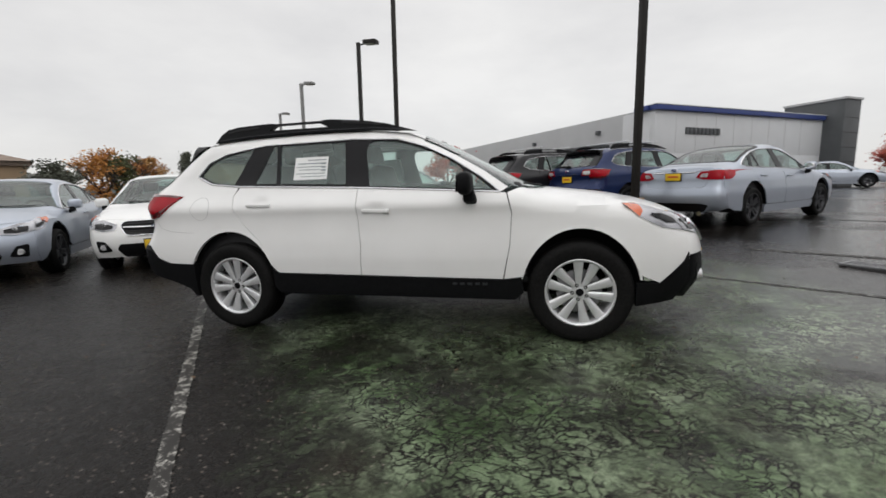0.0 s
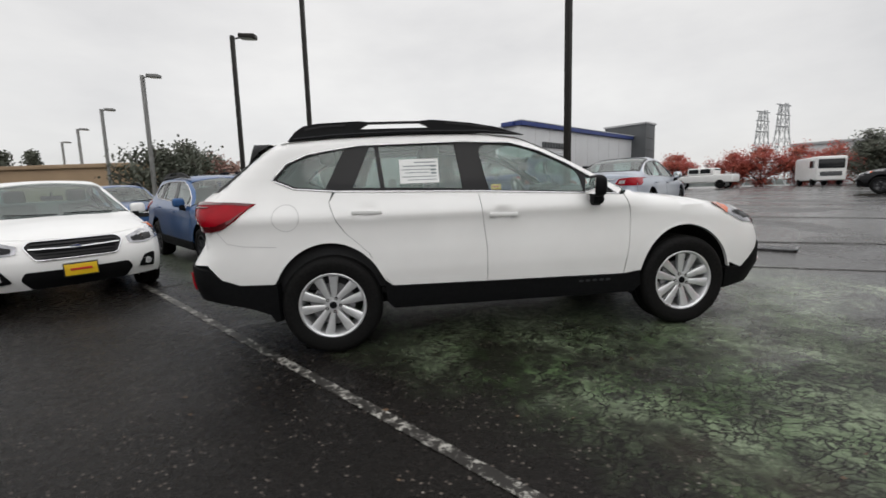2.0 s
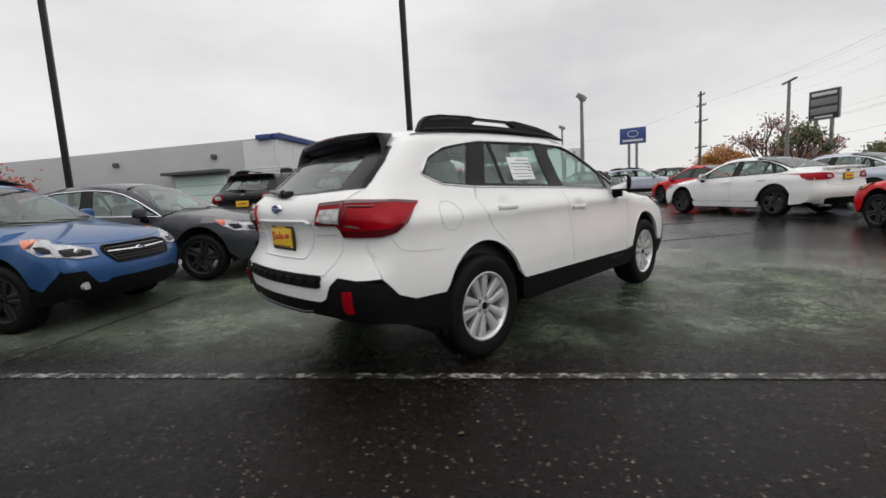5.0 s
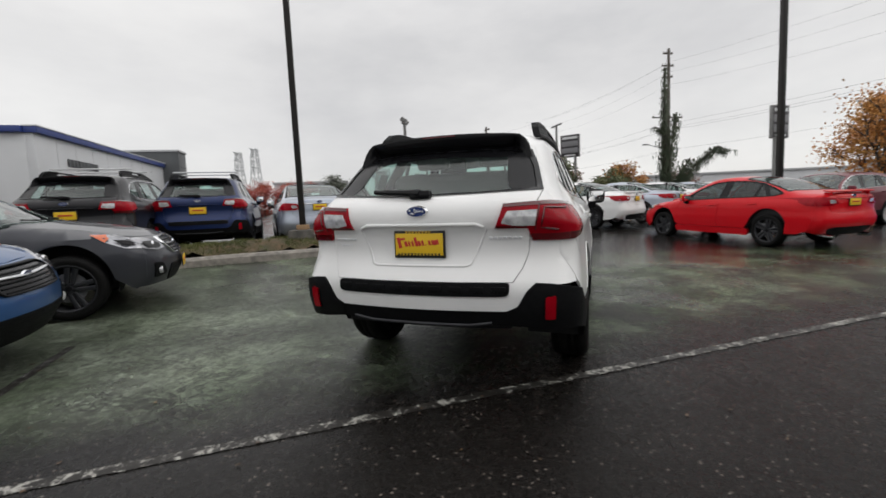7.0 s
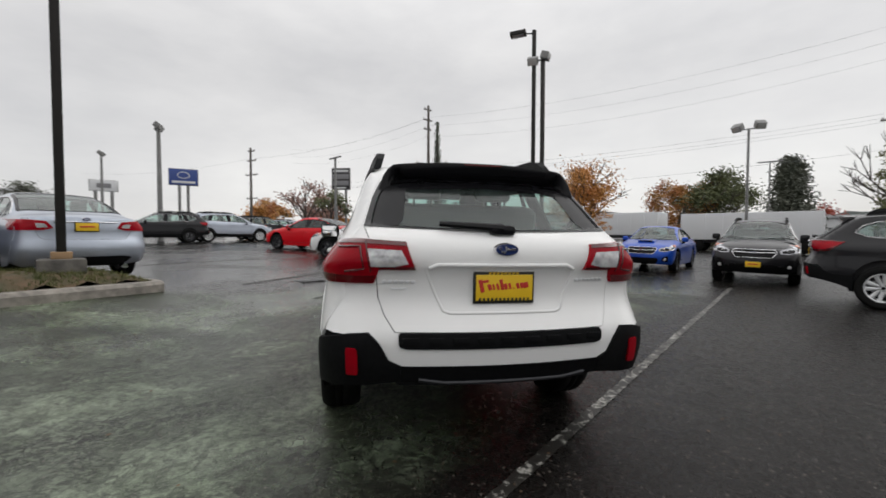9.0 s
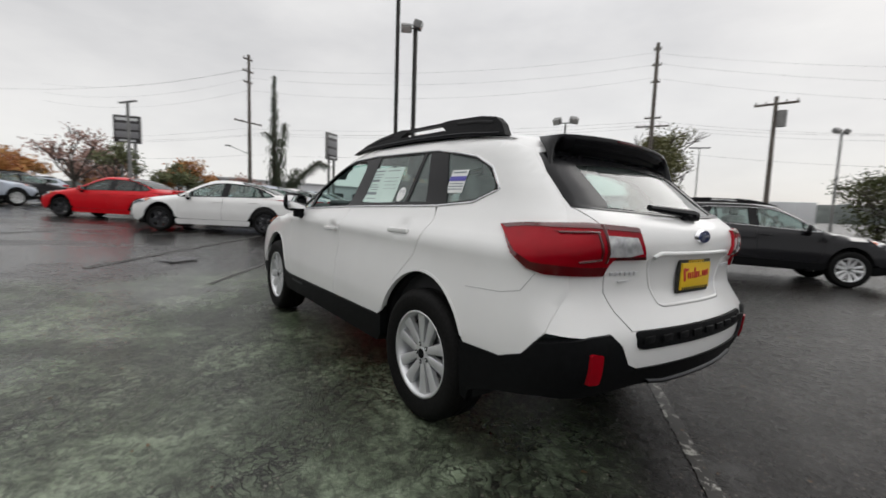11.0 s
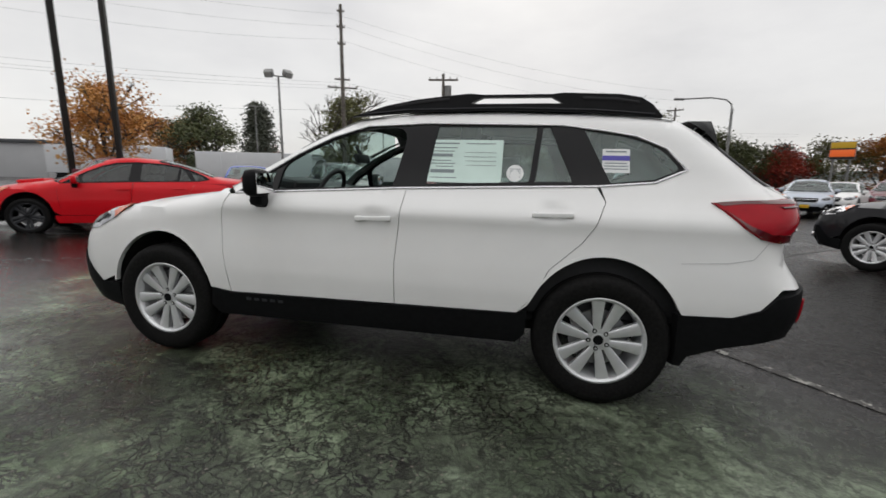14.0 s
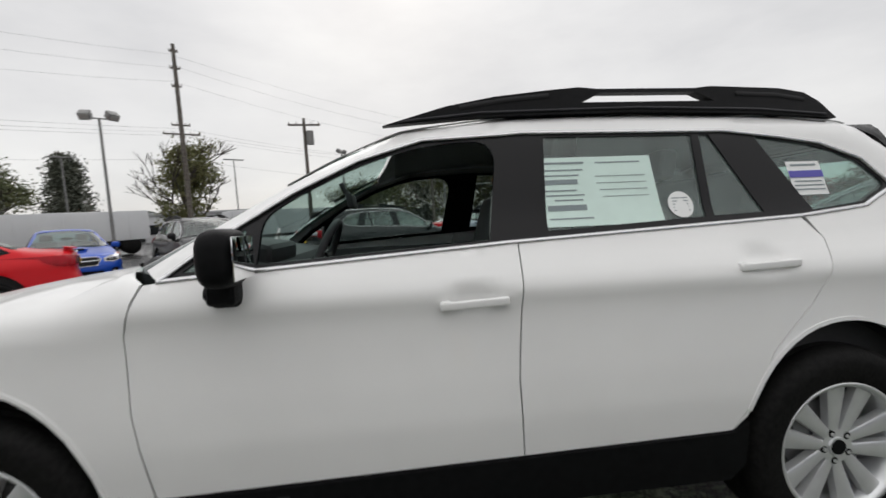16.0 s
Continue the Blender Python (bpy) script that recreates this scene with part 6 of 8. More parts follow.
def others():
    made = {}
    C = lambda key, ob: made.setdefault(key, ob)
    C("silver_sedan", place(build_car(SEDAN, "silver_paint", "silver-blue sedan parked beyond the grass island", "dark", "silver_sedan"), 5.24, 6.39, 42.4))
    C("navy_wagon", place(build_car(WAGON, "navy_paint", "navy station wagon with roof bars behind the grass island", "dark", "navy_wagon", rails=True, cross_bars=True, clad=True), 3.54, 7.8, H2))
    C("dark_wagon", place(build_car(WAGON, "black_paint", "dark station wagon with roof bars and a window notice", "dark", "dark_wagon", rails=True, cross_bars=True, clad=True), 1.64, 8.38, H2))
    C("white_sedan", place(build_car(SEDAN, "white_paint", "white sedan facing the aisle with a yellow dealer plate", "alloy", "white_sedan"), -5.88, 3.12, H1))
    C("crossover", place(build_car(WAGON, "blue_paint", "blue crossover with black cladding and roof rails", "dark", "blue_crossover", rails=True, clad=True, grille_chrome=False, front_plate=False), -4.01, 4.62, H1, 0.93))
    C("grey_sedan", place(build_car(SEDAN, "grey_paint", "dark grey sedan with dark machined wheels", "dark", "grey_sedan"), -2.21, 5.74, -43))
    place(copy_thing(made["silver_sedan"], Matrix()), -7.70, 1.75, H1)["label"] = "silver sedan at the end of the bay row"
    C("red", place(build_car(SEDAN, "red_paint", "red sports sedan with a boot spoiler and dark wheels", "dark", "red_sedan", spoiler=True, hood_scoop=True), 7.16, -4.08, 36, 0.96))
    C("blue", place(build_car(SEDAN, "race_paint", "bright blue sports sedan with a bonnet scoop", "dark", "blue_sedan", hood_scoop=True, front_plate=False), 8.38, -9.55, 128.8, 0.96))
    C("black", place(build_car(WAGON, "black_paint", "black station wagon facing the aisle with a yellow plate", "alloy", "black_wagon", rails=True, clad=True), 5.39, -10.34, 128.8))
    place(copy_thing(made["black"], Matrix()), 0.30, -9.3, -146)["label"] = "black station wagon parked along the aisle"
    C("silver_wagon", place(build_car(WAGON, "silver_paint", "silver-blue station wagon with silver wheels", "alloy", "silver_wagon", rails=True, clad=True), -4.10, -12.33, -138.6))
    C("white_sport", place(build_car(SEDAN, "white_paint", "white sports sedan with dark wheels", "dark", "white_sport_sedan", spoiler=True), 10.36, -0.12, 62, 0.96))
    C("maroon", place(build_car(WAGON, "maroon_paint", "maroon hatchback behind the red sedan", "alloy", "maroon_hatchback", rails=False, clad=True), 11.0, -7.3, 128.8, 0.95))

    def again(key, x, y, yaw, scale, label):
        place(copy_thing(made[key], Matrix()), x, y, yaw, scale)["label"] = label
    again("black", -7.41, -3.73, H1, 1.0, "black station wagon standing in the aisle")
    again("grey_sedan", -8.25, -15.9, -141.2, 1.0, "dark sedan in the far row")
    again("silver_sedan", 12.9, -1.7, 62, 0.96, "pale silver sedan beside a white one")
    again("white_sport", 15.2, -3.2, 62, 0.96, "white sedan in the sports row")
    again("silver_sedan", 17.5, -4.7, 62, 0.96, "pale silver sedan in the sports row")
    again("white_sport", 19.8, -6.2, 62, 0.96, "white sedan in the sports row")
    again("red", 15.4, 2.3, 54, 0.96, "red sedan at the end of the sports row")
    again("crossover", -8.9, 10.2, H1, 0.95, "blue crossover in the back row")
    again("grey_sedan", -11.2, 8.4, H1, 1.0, "dark grey sedan in the back row")
    again("dark_wagon", -6.3, 11.6, H1, 1.0, "dark wagon in the back row")
    again("silver_sedan", -10.4, -0.9, H1, 1.0, "silver sedan at the far end of the bay row")
    again("dark_wagon", 20.3, 10.4, 118, 0.96, "dark grey utility vehicle across the lot")
    again("silver_wagon", 22.6, 7.5, -60, 1.0, "silver utility vehicle across the lot")
    again("black", 26.5, 6.3, -60, 0.95, "black car across the lot")
    again("silver_wagon", -12.4, -18.2, 60, 0.95, "silver crossover in the far row")
    again("white_sedan", -15.5, -21.5, 50, 1.0, "white sedan in the far row")
    again("maroon", -18.6, -22.8, 50, 1.0, "maroon hatchback in the far row")
    again("black", -4.9, -18.7, -141.2, 1.0, "black wagon in the far row")
    again("silver_sedan", -9.2, -22.2, -141.2, 1.0, "silver sedan in the far row")
    again("white_sedan", -13.6, -26.4, -141.2, 1.0, "white sedan in the far row")
    again("grey_sedan", -18.0, -29.0, -141.2, 1.0, "dark grey sedan in the far row")
    again("red", -3.6, -21.0, -141.2, 1.0, "red sedan in the far row")
    again("crossover", -22.5, -26.6, 40, 1.0, "blue crossover in the far row")
    again("silver_wagon", -25.5, -31.0, 40, 1.0, "silver wagon in the far row")
    again("silver_sedan", 17.2, 24.9, -20, 1.0, "pale sedan before the showroom")
    again("white_sedan", 34.5, 17.0, 100, 1.0, "white car across the lot")
    again("grey_sedan", 37.0, 14.0, 100, 1.0, "dark car across the lot")
    again("silver_wagon", 41.0, 8.0, 100, 1.0, "silver wagon by the street")
    again("white_sedan", 40.0, 3.5, 100, 1.0, "white car by the street")


others()


# ---- poles, lamps and wires ----
M["pole_dark"] = mat("dark_bronze_pole", (0.020, 0.018, 0.016), 0.45, 0.3, grain=(3, 0.3, None), spec=0.3)
M["pole_grey"] = mat("grey_galvanised_pole", (0.24, 0.24, 0.235), 0.55, 0.3, grain=(4, 0.25, None))
M["pole_wood"] = mat("weathered_pole_wood", (0.10, 0.085, 0.07), 0.85, grain=(7, 0.45, (0.17, 0.15, 0.13)), bump=(40, 0.6))
M["lamp_glass"] = mat("lamp_lens", (0.55, 0.55, 0.53), 0.3, grain=(20, 0.2, None))
M["concrete"] = mat("stained_concrete", (0.055, 0.05, 0.046), 0.85, grain=(6, 0.4, (0.17, 0.16, 0.145)), bump=(50, 0.5))


def stand(name, x, y, label, category, yaw=0.0, lift=0.0):
    e = tagged(new(name), label, category)
    e.matrix_basis = pose(x, y, ground_z(x, y) + lift, 0, 0, yaw)
    return e


M["wet_concrete"] = mat("wet_dark_concrete", (0.075, 0.068, 0.060), 0.65, grain=(8, 0.4, (0.12, 0.11, 0.095)), bump=(50, 0.5))


def light_pole(x, y, h, yaw=0.0, heads="arm", material="pole_dark", square=True, w=0.13, base=0.0, label="dark steel light pole with a shoebox lamp"):
    e = stand("light_pole", x, y, label, "light pole", yaw)
    if base:
        bm = add_box(bmesh.new(), (0.54, 0.54, base + 0.3), pose(0, 0, base / 2 - 0.15), 0.03, 2)
        part("pole_base", bm, M["wet_concrete"], e, smooth=True)
        box_part("base_cover", (0.24, 0.24, 0.10), pose(0, 0, base + 0.05), M["cover_tan"], e, 0.01)
    bm = bmesh.new()
    if square:
        add_box(bm, (w, w, h + 0.2), pose(0, 0, h / 2 - 0.1), 0.012, 2)
    else:
        add_cyl(bm, w / 2, w / 3, (0, 0, -0.2), (0, 0, h), 14)
    part("pole", bm, M[material], e, smooth=True)
    if heads == "arm":
        bm = add_cyl(bmesh.new(), 0.03, 0.03, (0, 0, h - 0.12), (0.35, 0, h - 0.08), 8)
        part("arm", bm, M[material], e)
        lamp = box_part("lamp_head", (0.62, 0.36, 0.16), pose(0.62, 0, h - 0.06, 0, 4, 0), M[material], e, 0.03)
        box_part("lens", (0.46, 0.28, 0.02), pose(0.62, 0, h - 0.145, 0, 4, 0), M["lamp_glass"], lamp, 0.004)
    elif heads == "twin":
        bm = add_cyl(bmesh.new(), 0.03, 0.03, (0, -0.42, h), (0, 0.42, h), 8)
        part("cross_arm", bm, M[material], e)
        for s in (-1, 1):
            lamp = box_part("lamp_head", (0.34, 0.40, 0.30), pose(0.10 * s, s * 0.42, h + 0.12, 0, 38, s * 25), M[material], e, 0.04)
            box_part("lens", (0.02, 0.32, 0.24), pose(0.10 * s, s * 0.42, h + 0.12, 0, 38, s * 25) @ pose(0.17, 0, 0), M["lamp_glass"], lamp, 0.006)
    elif heads == "flood":
        lamp = box_part("lamp_head", (0.26, 0.34, 0.24), pose(0.03, 0.08, h + 0.14, 0, 20, 30), M["pole_grey"], e, 0.04)
        lamp2 = box_part("lamp_head", (0.26, 0.34, 0.24), pose(-0.05, -0.40, h - 0.10, 0, 35, -50), M["pole_grey"], e, 0.04)
        bm = add_cyl(bmesh.new(), 0.025, 0.025, (0, 0, h), (0, -0.36, h - 0.08), 8)
        part("arm", bm, M[material], e)
        box_part("lens", (0.02, 0.28, 0.19), pose(0.03, 0.08, h + 0.14, 0, 20, 30) @ pose(0.13, 0, 0), M["lamp_glass"], lamp, 0.006)
        box_part("lens", (0.02, 0.28, 0.19), pose(-0.05, -0.40, h - 0.10, 0, 35, -50) @ pose(0.13, 0, 0), M["lamp_glass"], lamp2, 0.006)
    elif heads == "tee":
        bm = add_box(bmesh.new(), (0.16, 1.7, 0.10), pose(0, 0, h), 0.02)
        part("cross_arm", bm, M[material], e)
    return e


M["cover_tan"] = mat("tan_base_cover", (0.33, 0.21, 0.11), 0.7, grain=(8, 0.2, None))
light_pole(2.83, 4.77, 9.4, 30, w=0.115, base=0.46, label="tall dark light pole on a concrete base in the island")
light_pole(11.45, -6.33, 8.9, 60, w=0.15, label="tall dark light pole with a shoebox lamp")
light_pole(8.84, -5.48, 6.75, 200, "flood", label="dark pole with two flood lamps", w=0.11)
light_pole(-2.92, 8.09, 7.0, 160, w=0.10)
light_pole(-6.63, 14.34, 7.05, -10, w=0.14)
for k in range(4):
    light_pole(-13.3 - 7.3 * k, 21.0 + 8.9 * k, 7.3, -10, material="pole_grey", w=0.16, label="grey light pole at the back of the lot")
light_pole(22.9, 11.24, 6.3, -60, "twin", "pole_grey", False, 0.30, label="grey steel pole with two lamp heads")
light_pole(38.0, 21.5, 6.9, -60, "twin", "pole_grey", False, 0.26, label="grey steel pole with two lamp heads")
light_pole(31.4, 1.83, 6.6, -60, "tee", "pole_grey", False, 0.26, label="grey steel pole with a lamp bar")
light_pole(11.6, -16.7, 5.9, 128, "twin", "pole_grey", False, 0.14, label="grey pole with two lamp heads")
light_pole(4.3, -35.5, 7.3, 170, "twin", "pole_grey", False, 0.20, label="grey pole with two lamp heads")
light_pole(14.0, -38.0, 7.4, 128, "tee", "pole_grey", False, 0.14, label="thin pole with a lamp bar")
light_pole(24.5, -33.0, 7.2, 128, "tee", "pole_grey", False, 0.16, label="thin pole with a lamp bar")


def utility_pole(x, y, h, yaw, arms, transformer=None, r=0.15, lamp=False, label="weathered wooden utility pole with cross arms"):
    e = stand("utility_pole", x, y, label, "utility pole", yaw)
    part("pole", add_cyl(bmesh.new(), r, r * 0.6, (0, 0, -0.3), (0, 0, h), 12), M["pole_wood"], e, smooth=True)
    for z, w in arms:
        bm = add_box(bmesh.new(), (0.10, w, 0.12), pose(0.12, 0, z), 0.01)
        for s in (-1, -0.5, 0.5, 1):
            add_cyl(bm, 0.04, 0.03, (0.12, s * w * 0.46, z + 0.05), (0.12, s * w * 0.46, z + 0.2), 6)
        part("cross_arm", bm, M["pole_wood"], e)
    if transformer:
        bm = add_cyl(bmesh.new(), 0.24, 0.24, (-0.1, -0.34, transformer - 0.45), (-0.1, -0.34, transformer + 0.45), 16)
        part("transformer", bm, M["pole_grey"], e, smooth=True)
    if lamp:
        bm = add_cyl(bmesh.new(), 0.04, 0.03, (0, 0, lamp), (0, 2.2, lamp + 0.5), 8)
        add_box(bm, (0.2, 0.55, 0.12), pose(0, 2.4, lamp + 0.5), 0.03)
        part("street_lamp_arm", bm, M["pole_grey"], e)
    return e


utility_pole(41.4, -7.6, 14.2, 30, [(13.8, 1.0), (12.7, 1.2), (11.7, 1.0), (8.0, 3.2)], r=0.20, lamp=5.0)
utility_pole(16.5, -34.5, 15.9, -62, [(15.4, 0.6), (14.1, 0.7), (12.7, 0.7), (9.0, 2.6), (9.7, 1.3)], r=0.22)
utility_pole(5.85, -28.2, 8.5, -80, [(8.1, 2.1)], transformer=7.2, r=0.16)
utility_pole(54.5, 13.0, 11.0, -40, [(10.6, 1.2), (9.4, 1.6), (7.6, 2.2), (4.6, 2.0)], r=0.2)
utility_pole(-16.0, -52.0, 9.5, 60, [(9.2, 1.8)], r=0.16)
utility_pole(-4.0, -44.0, 7.5, 60, [(7.3, 3.4)], r=0.16)


def tube(points, r, seg=5):
    """One swept tube along the points."""
    V, F, n = [], [], len(points)
    for i, p in enumerate(points):
        d = (points[min(i + 1, n - 1)] - points[max(i - 1, 0)]).normalized()
        u = d.orthogonal().normalized() if abs(d.z) > 0.9 else d.cross(Vector((0, 0, 1))).normalized()
        w = d.cross(u)
        V += [p + (u * math.cos(2 * math.pi * k / seg) + w * math.sin(2 * math.pi * k / seg)) * r for k in range(seg)]
        if i:
            F += [((i - 1) * seg + k, (i - 1) * seg + (k + 1) % seg, i * seg + (k + 1) % seg, i * seg + k) for k in range(seg)]
    return V, F


def wire(points, sag, r=0.012):
    pts = []
    for p, q in zip(points, points[1:]):
        for i in range(1 if pts else 0, 13):
            t = i / 12
            v = Vector(p).lerp(Vector(q), t)
            v.z -= sag * 4 * t * (1 - t)
            pts.append(v)
    tagged(mesh_object("power_line", *tube(pts, r), M["wire"]), "sagging black overhead power line", "power line")


M["wire"] = mat("weathered_wire", (0.24, 0.24, 0.245), 0.6)
for dz, off, sag in ((14.1, 0.4, 1.0), (13.0, -0.4, 1.1), (12.0, 0.2, 1.2)):
    wire([(72.0, 10.0, dz + 1.0), (41.4 + off, -7.6, dz - 0.4), (16.5 + off, -34.5, dz + 0.8), (-16.0 + off, -52.0, dz - 3.5)], sag, 0.007)
for dz, off in ((7.6, 0.9), (7.6, -0.9), (7.2, 0.0), (5.4, 0.1)):
    wire([(72.0 + off, 10.0 - off, dz + 1), (41.4 + off, -7.6 - off, dz + 0.2), (16.5 + 0.6 * off, -34.5 - 0.6 * off, dz + 1.4), (-4.0, -44.0, dz - 0.6), (-40.0, -75.0, dz)], 0.5, 0.008)
wire([(41.4, -7.6, 13.5), (54.5, 13.0, 10.6), (70.0, 40.0, 10.0)], 0.8, 0.008)


# ---- signs ----
M["sign_blue"] = mat("blue_sign_face", (0.035, 0.07, 0.27), 0.4, grain=(1.5, 0.1, None))
M["sign_black"] = mat("dark_sign_face", (0.03, 0.028, 0.03), 0.4)
M["sign_white"] = mat("white_sign_face", (0.66, 0.67, 0.68), 0.5, grain=(2, 0.06, None))
M["sign_grey"] = mat("grey_sign_face", (0.20, 0.20, 0.21), 0.5)
M["sign_orange"] = mat("orange_red_sign_face", (0.75, 0.13, 0.02), 0.5, emit=0.25)
M["sign_yellow"] = mat("yellow_sign_face", (0.62, 0.38, 0.02), 0.5)


def pylon_sign(x, y, yaw, z, w, h, face, posts, label, bands=(), post_mat="pole_grey", post_r=0.16, oval=False):
    e = stand("pylon_sign", x, y, label, "sign", yaw)
    for s in posts:
        part("post", add_cyl(bmesh.new(), post_r, post_r, (0, s, -0.2), (0, s, z), 12), M[post_mat], e, smooth=True)
    p = box_part("panel", (0.35, w, h), pose(0, 0, z), M["pole_grey"], e, 0.03)
    for sd in (-1, 1):
        box_part("face", (0.02, w * 0.96, h * 0.94), pose(sd * 0.175, 0, z), M[face], p, 0.005)
        for u, v, bw, bh, mt in bands:
            box_part("sign_bar", (0.02, bw * w, bh * h), pose(sd * 0.19, u * w, z + v * h), M[mt], p, 0.004)
        if oval:
            bm = bmesh.new()
            bmesh.ops.create_cone(bm, cap_ends=True, segments=28, radius1=0.5, radius2=0.5, depth=0.03)
            bm.transform(pose(sd * 0.19, 0, z + 0.12 * h, 0, 90, 0) @ Matrix.Diagonal((0.42 * h, 0.42 * w, 1, 1)))
            o = part("sign_oval", bm, M["sign_white"], p)
            bm = bmesh.new()
            bmesh.ops.create_cone(bm, cap_ends=True, segments=28, radius1=0.5, radius2=0.5, depth=0.03)
            bm.transform(pose(sd * 0.20, 0, z + 0.12 * h, 0, 90, 0) @ Matrix.Diagonal((0.33 * h, 0.36 * w, 1, 1)))
            part("sign_oval_field", bm, M["sign_blue"], p)
    return e


pylon_sign(53.4, 20.4, 20, 6.9, 3.1, 2.0, "sign_blue", (-0.45, 0.45), "blue and white dealer sign on two posts", [(0, -0.30, 0.78, 0.14, "sign_white")], oval=True)
pylon_sign(48.5, 26.5, 30, 5.2, 2.5, 1.2, "sign_white", (-0.7, 0.7), "white dealer sign with a faded oval", [(0, 0.0, 0.5, 0.4, "sign_grey")])
BANDS = [(0, 0.36, 0.80, 0.10, "sign_white"), (0, 0.10, 0.86, 0.22, "sign_grey"), (0, -0.20, 0.86, 0.22, "sign_grey"), (0, -0.41, 0.6, 0.06, "sign_white")]
pylon_sign(50.8, 1.73, -15, 7.1, 2.3, 2.7, "sign_black", (-0.6, 0.6), "black dealer sign with grey panels on two posts", BANDS)
pylon_sign(49.0, -18.8, 35, 7.7, 2.2, 3.3, "sign_black", (-0.55, 0.55), "black dealer sign with grey panels on two posts", BANDS)
pylon_sign(-7.4, -40.3, 85, 6.8, 2.1, 1.9, "sign_white", (0.0,), "blue and white sign on a thick white post", [(0, 0.18, 0.98, 0.58, "sign_blue"), (0.05, 0.24, 0.5, 0.06, "sign_white"), (0, 0.05, 0.8, 0.12, "sign_white")], post_mat="sign_white", post_r=0.26)
pylon_sign(-24.9, -38.1, 55, 4.0, 1.6, 1.4, "sign_black", (-0.5, 0.5), "dark sign with orange and yellow panels", [(0, 0.30, 0.94, 0.34, "sign_yellow"), (0, -0.15, 0.94, 0.40, "sign_orange")], post_r=0.08)
board_stand = stand("notice_board", 4.0, 5.35, "white board standing on the island", "board", -20, 0.13)
box_part("board", (0.03, 0.44, 0.62), pose(0, 0, 0.31), M["sign_white"], board_stand, 0.005)


# ---- the showroom ----
M["clad_white"] = mat("white_wall_panels", (0.62, 0.63, 0.645), 0.55, grain=(0.8, 0.06, None))
M["clad_grey"] = mat("pale_grey_wall", (0.44, 0.445, 0.455), 0.6, grain=(0.6, 0.08, None))
M["clad_dark"] = mat("charcoal_wall_panels", (0.075, 0.08, 0.085), 0.5, grain=(1.2, 0.2, None))
M["band_blue"] = mat("blue_roof_band", (0.03, 0.055, 0.22), 0.45, grain=(1, 0.1, None))
M["show_glass"] = mat("dark_showroom_glass", (0.02, 0.022, 0.024), 0.08, grain=(1, 0.3, None))


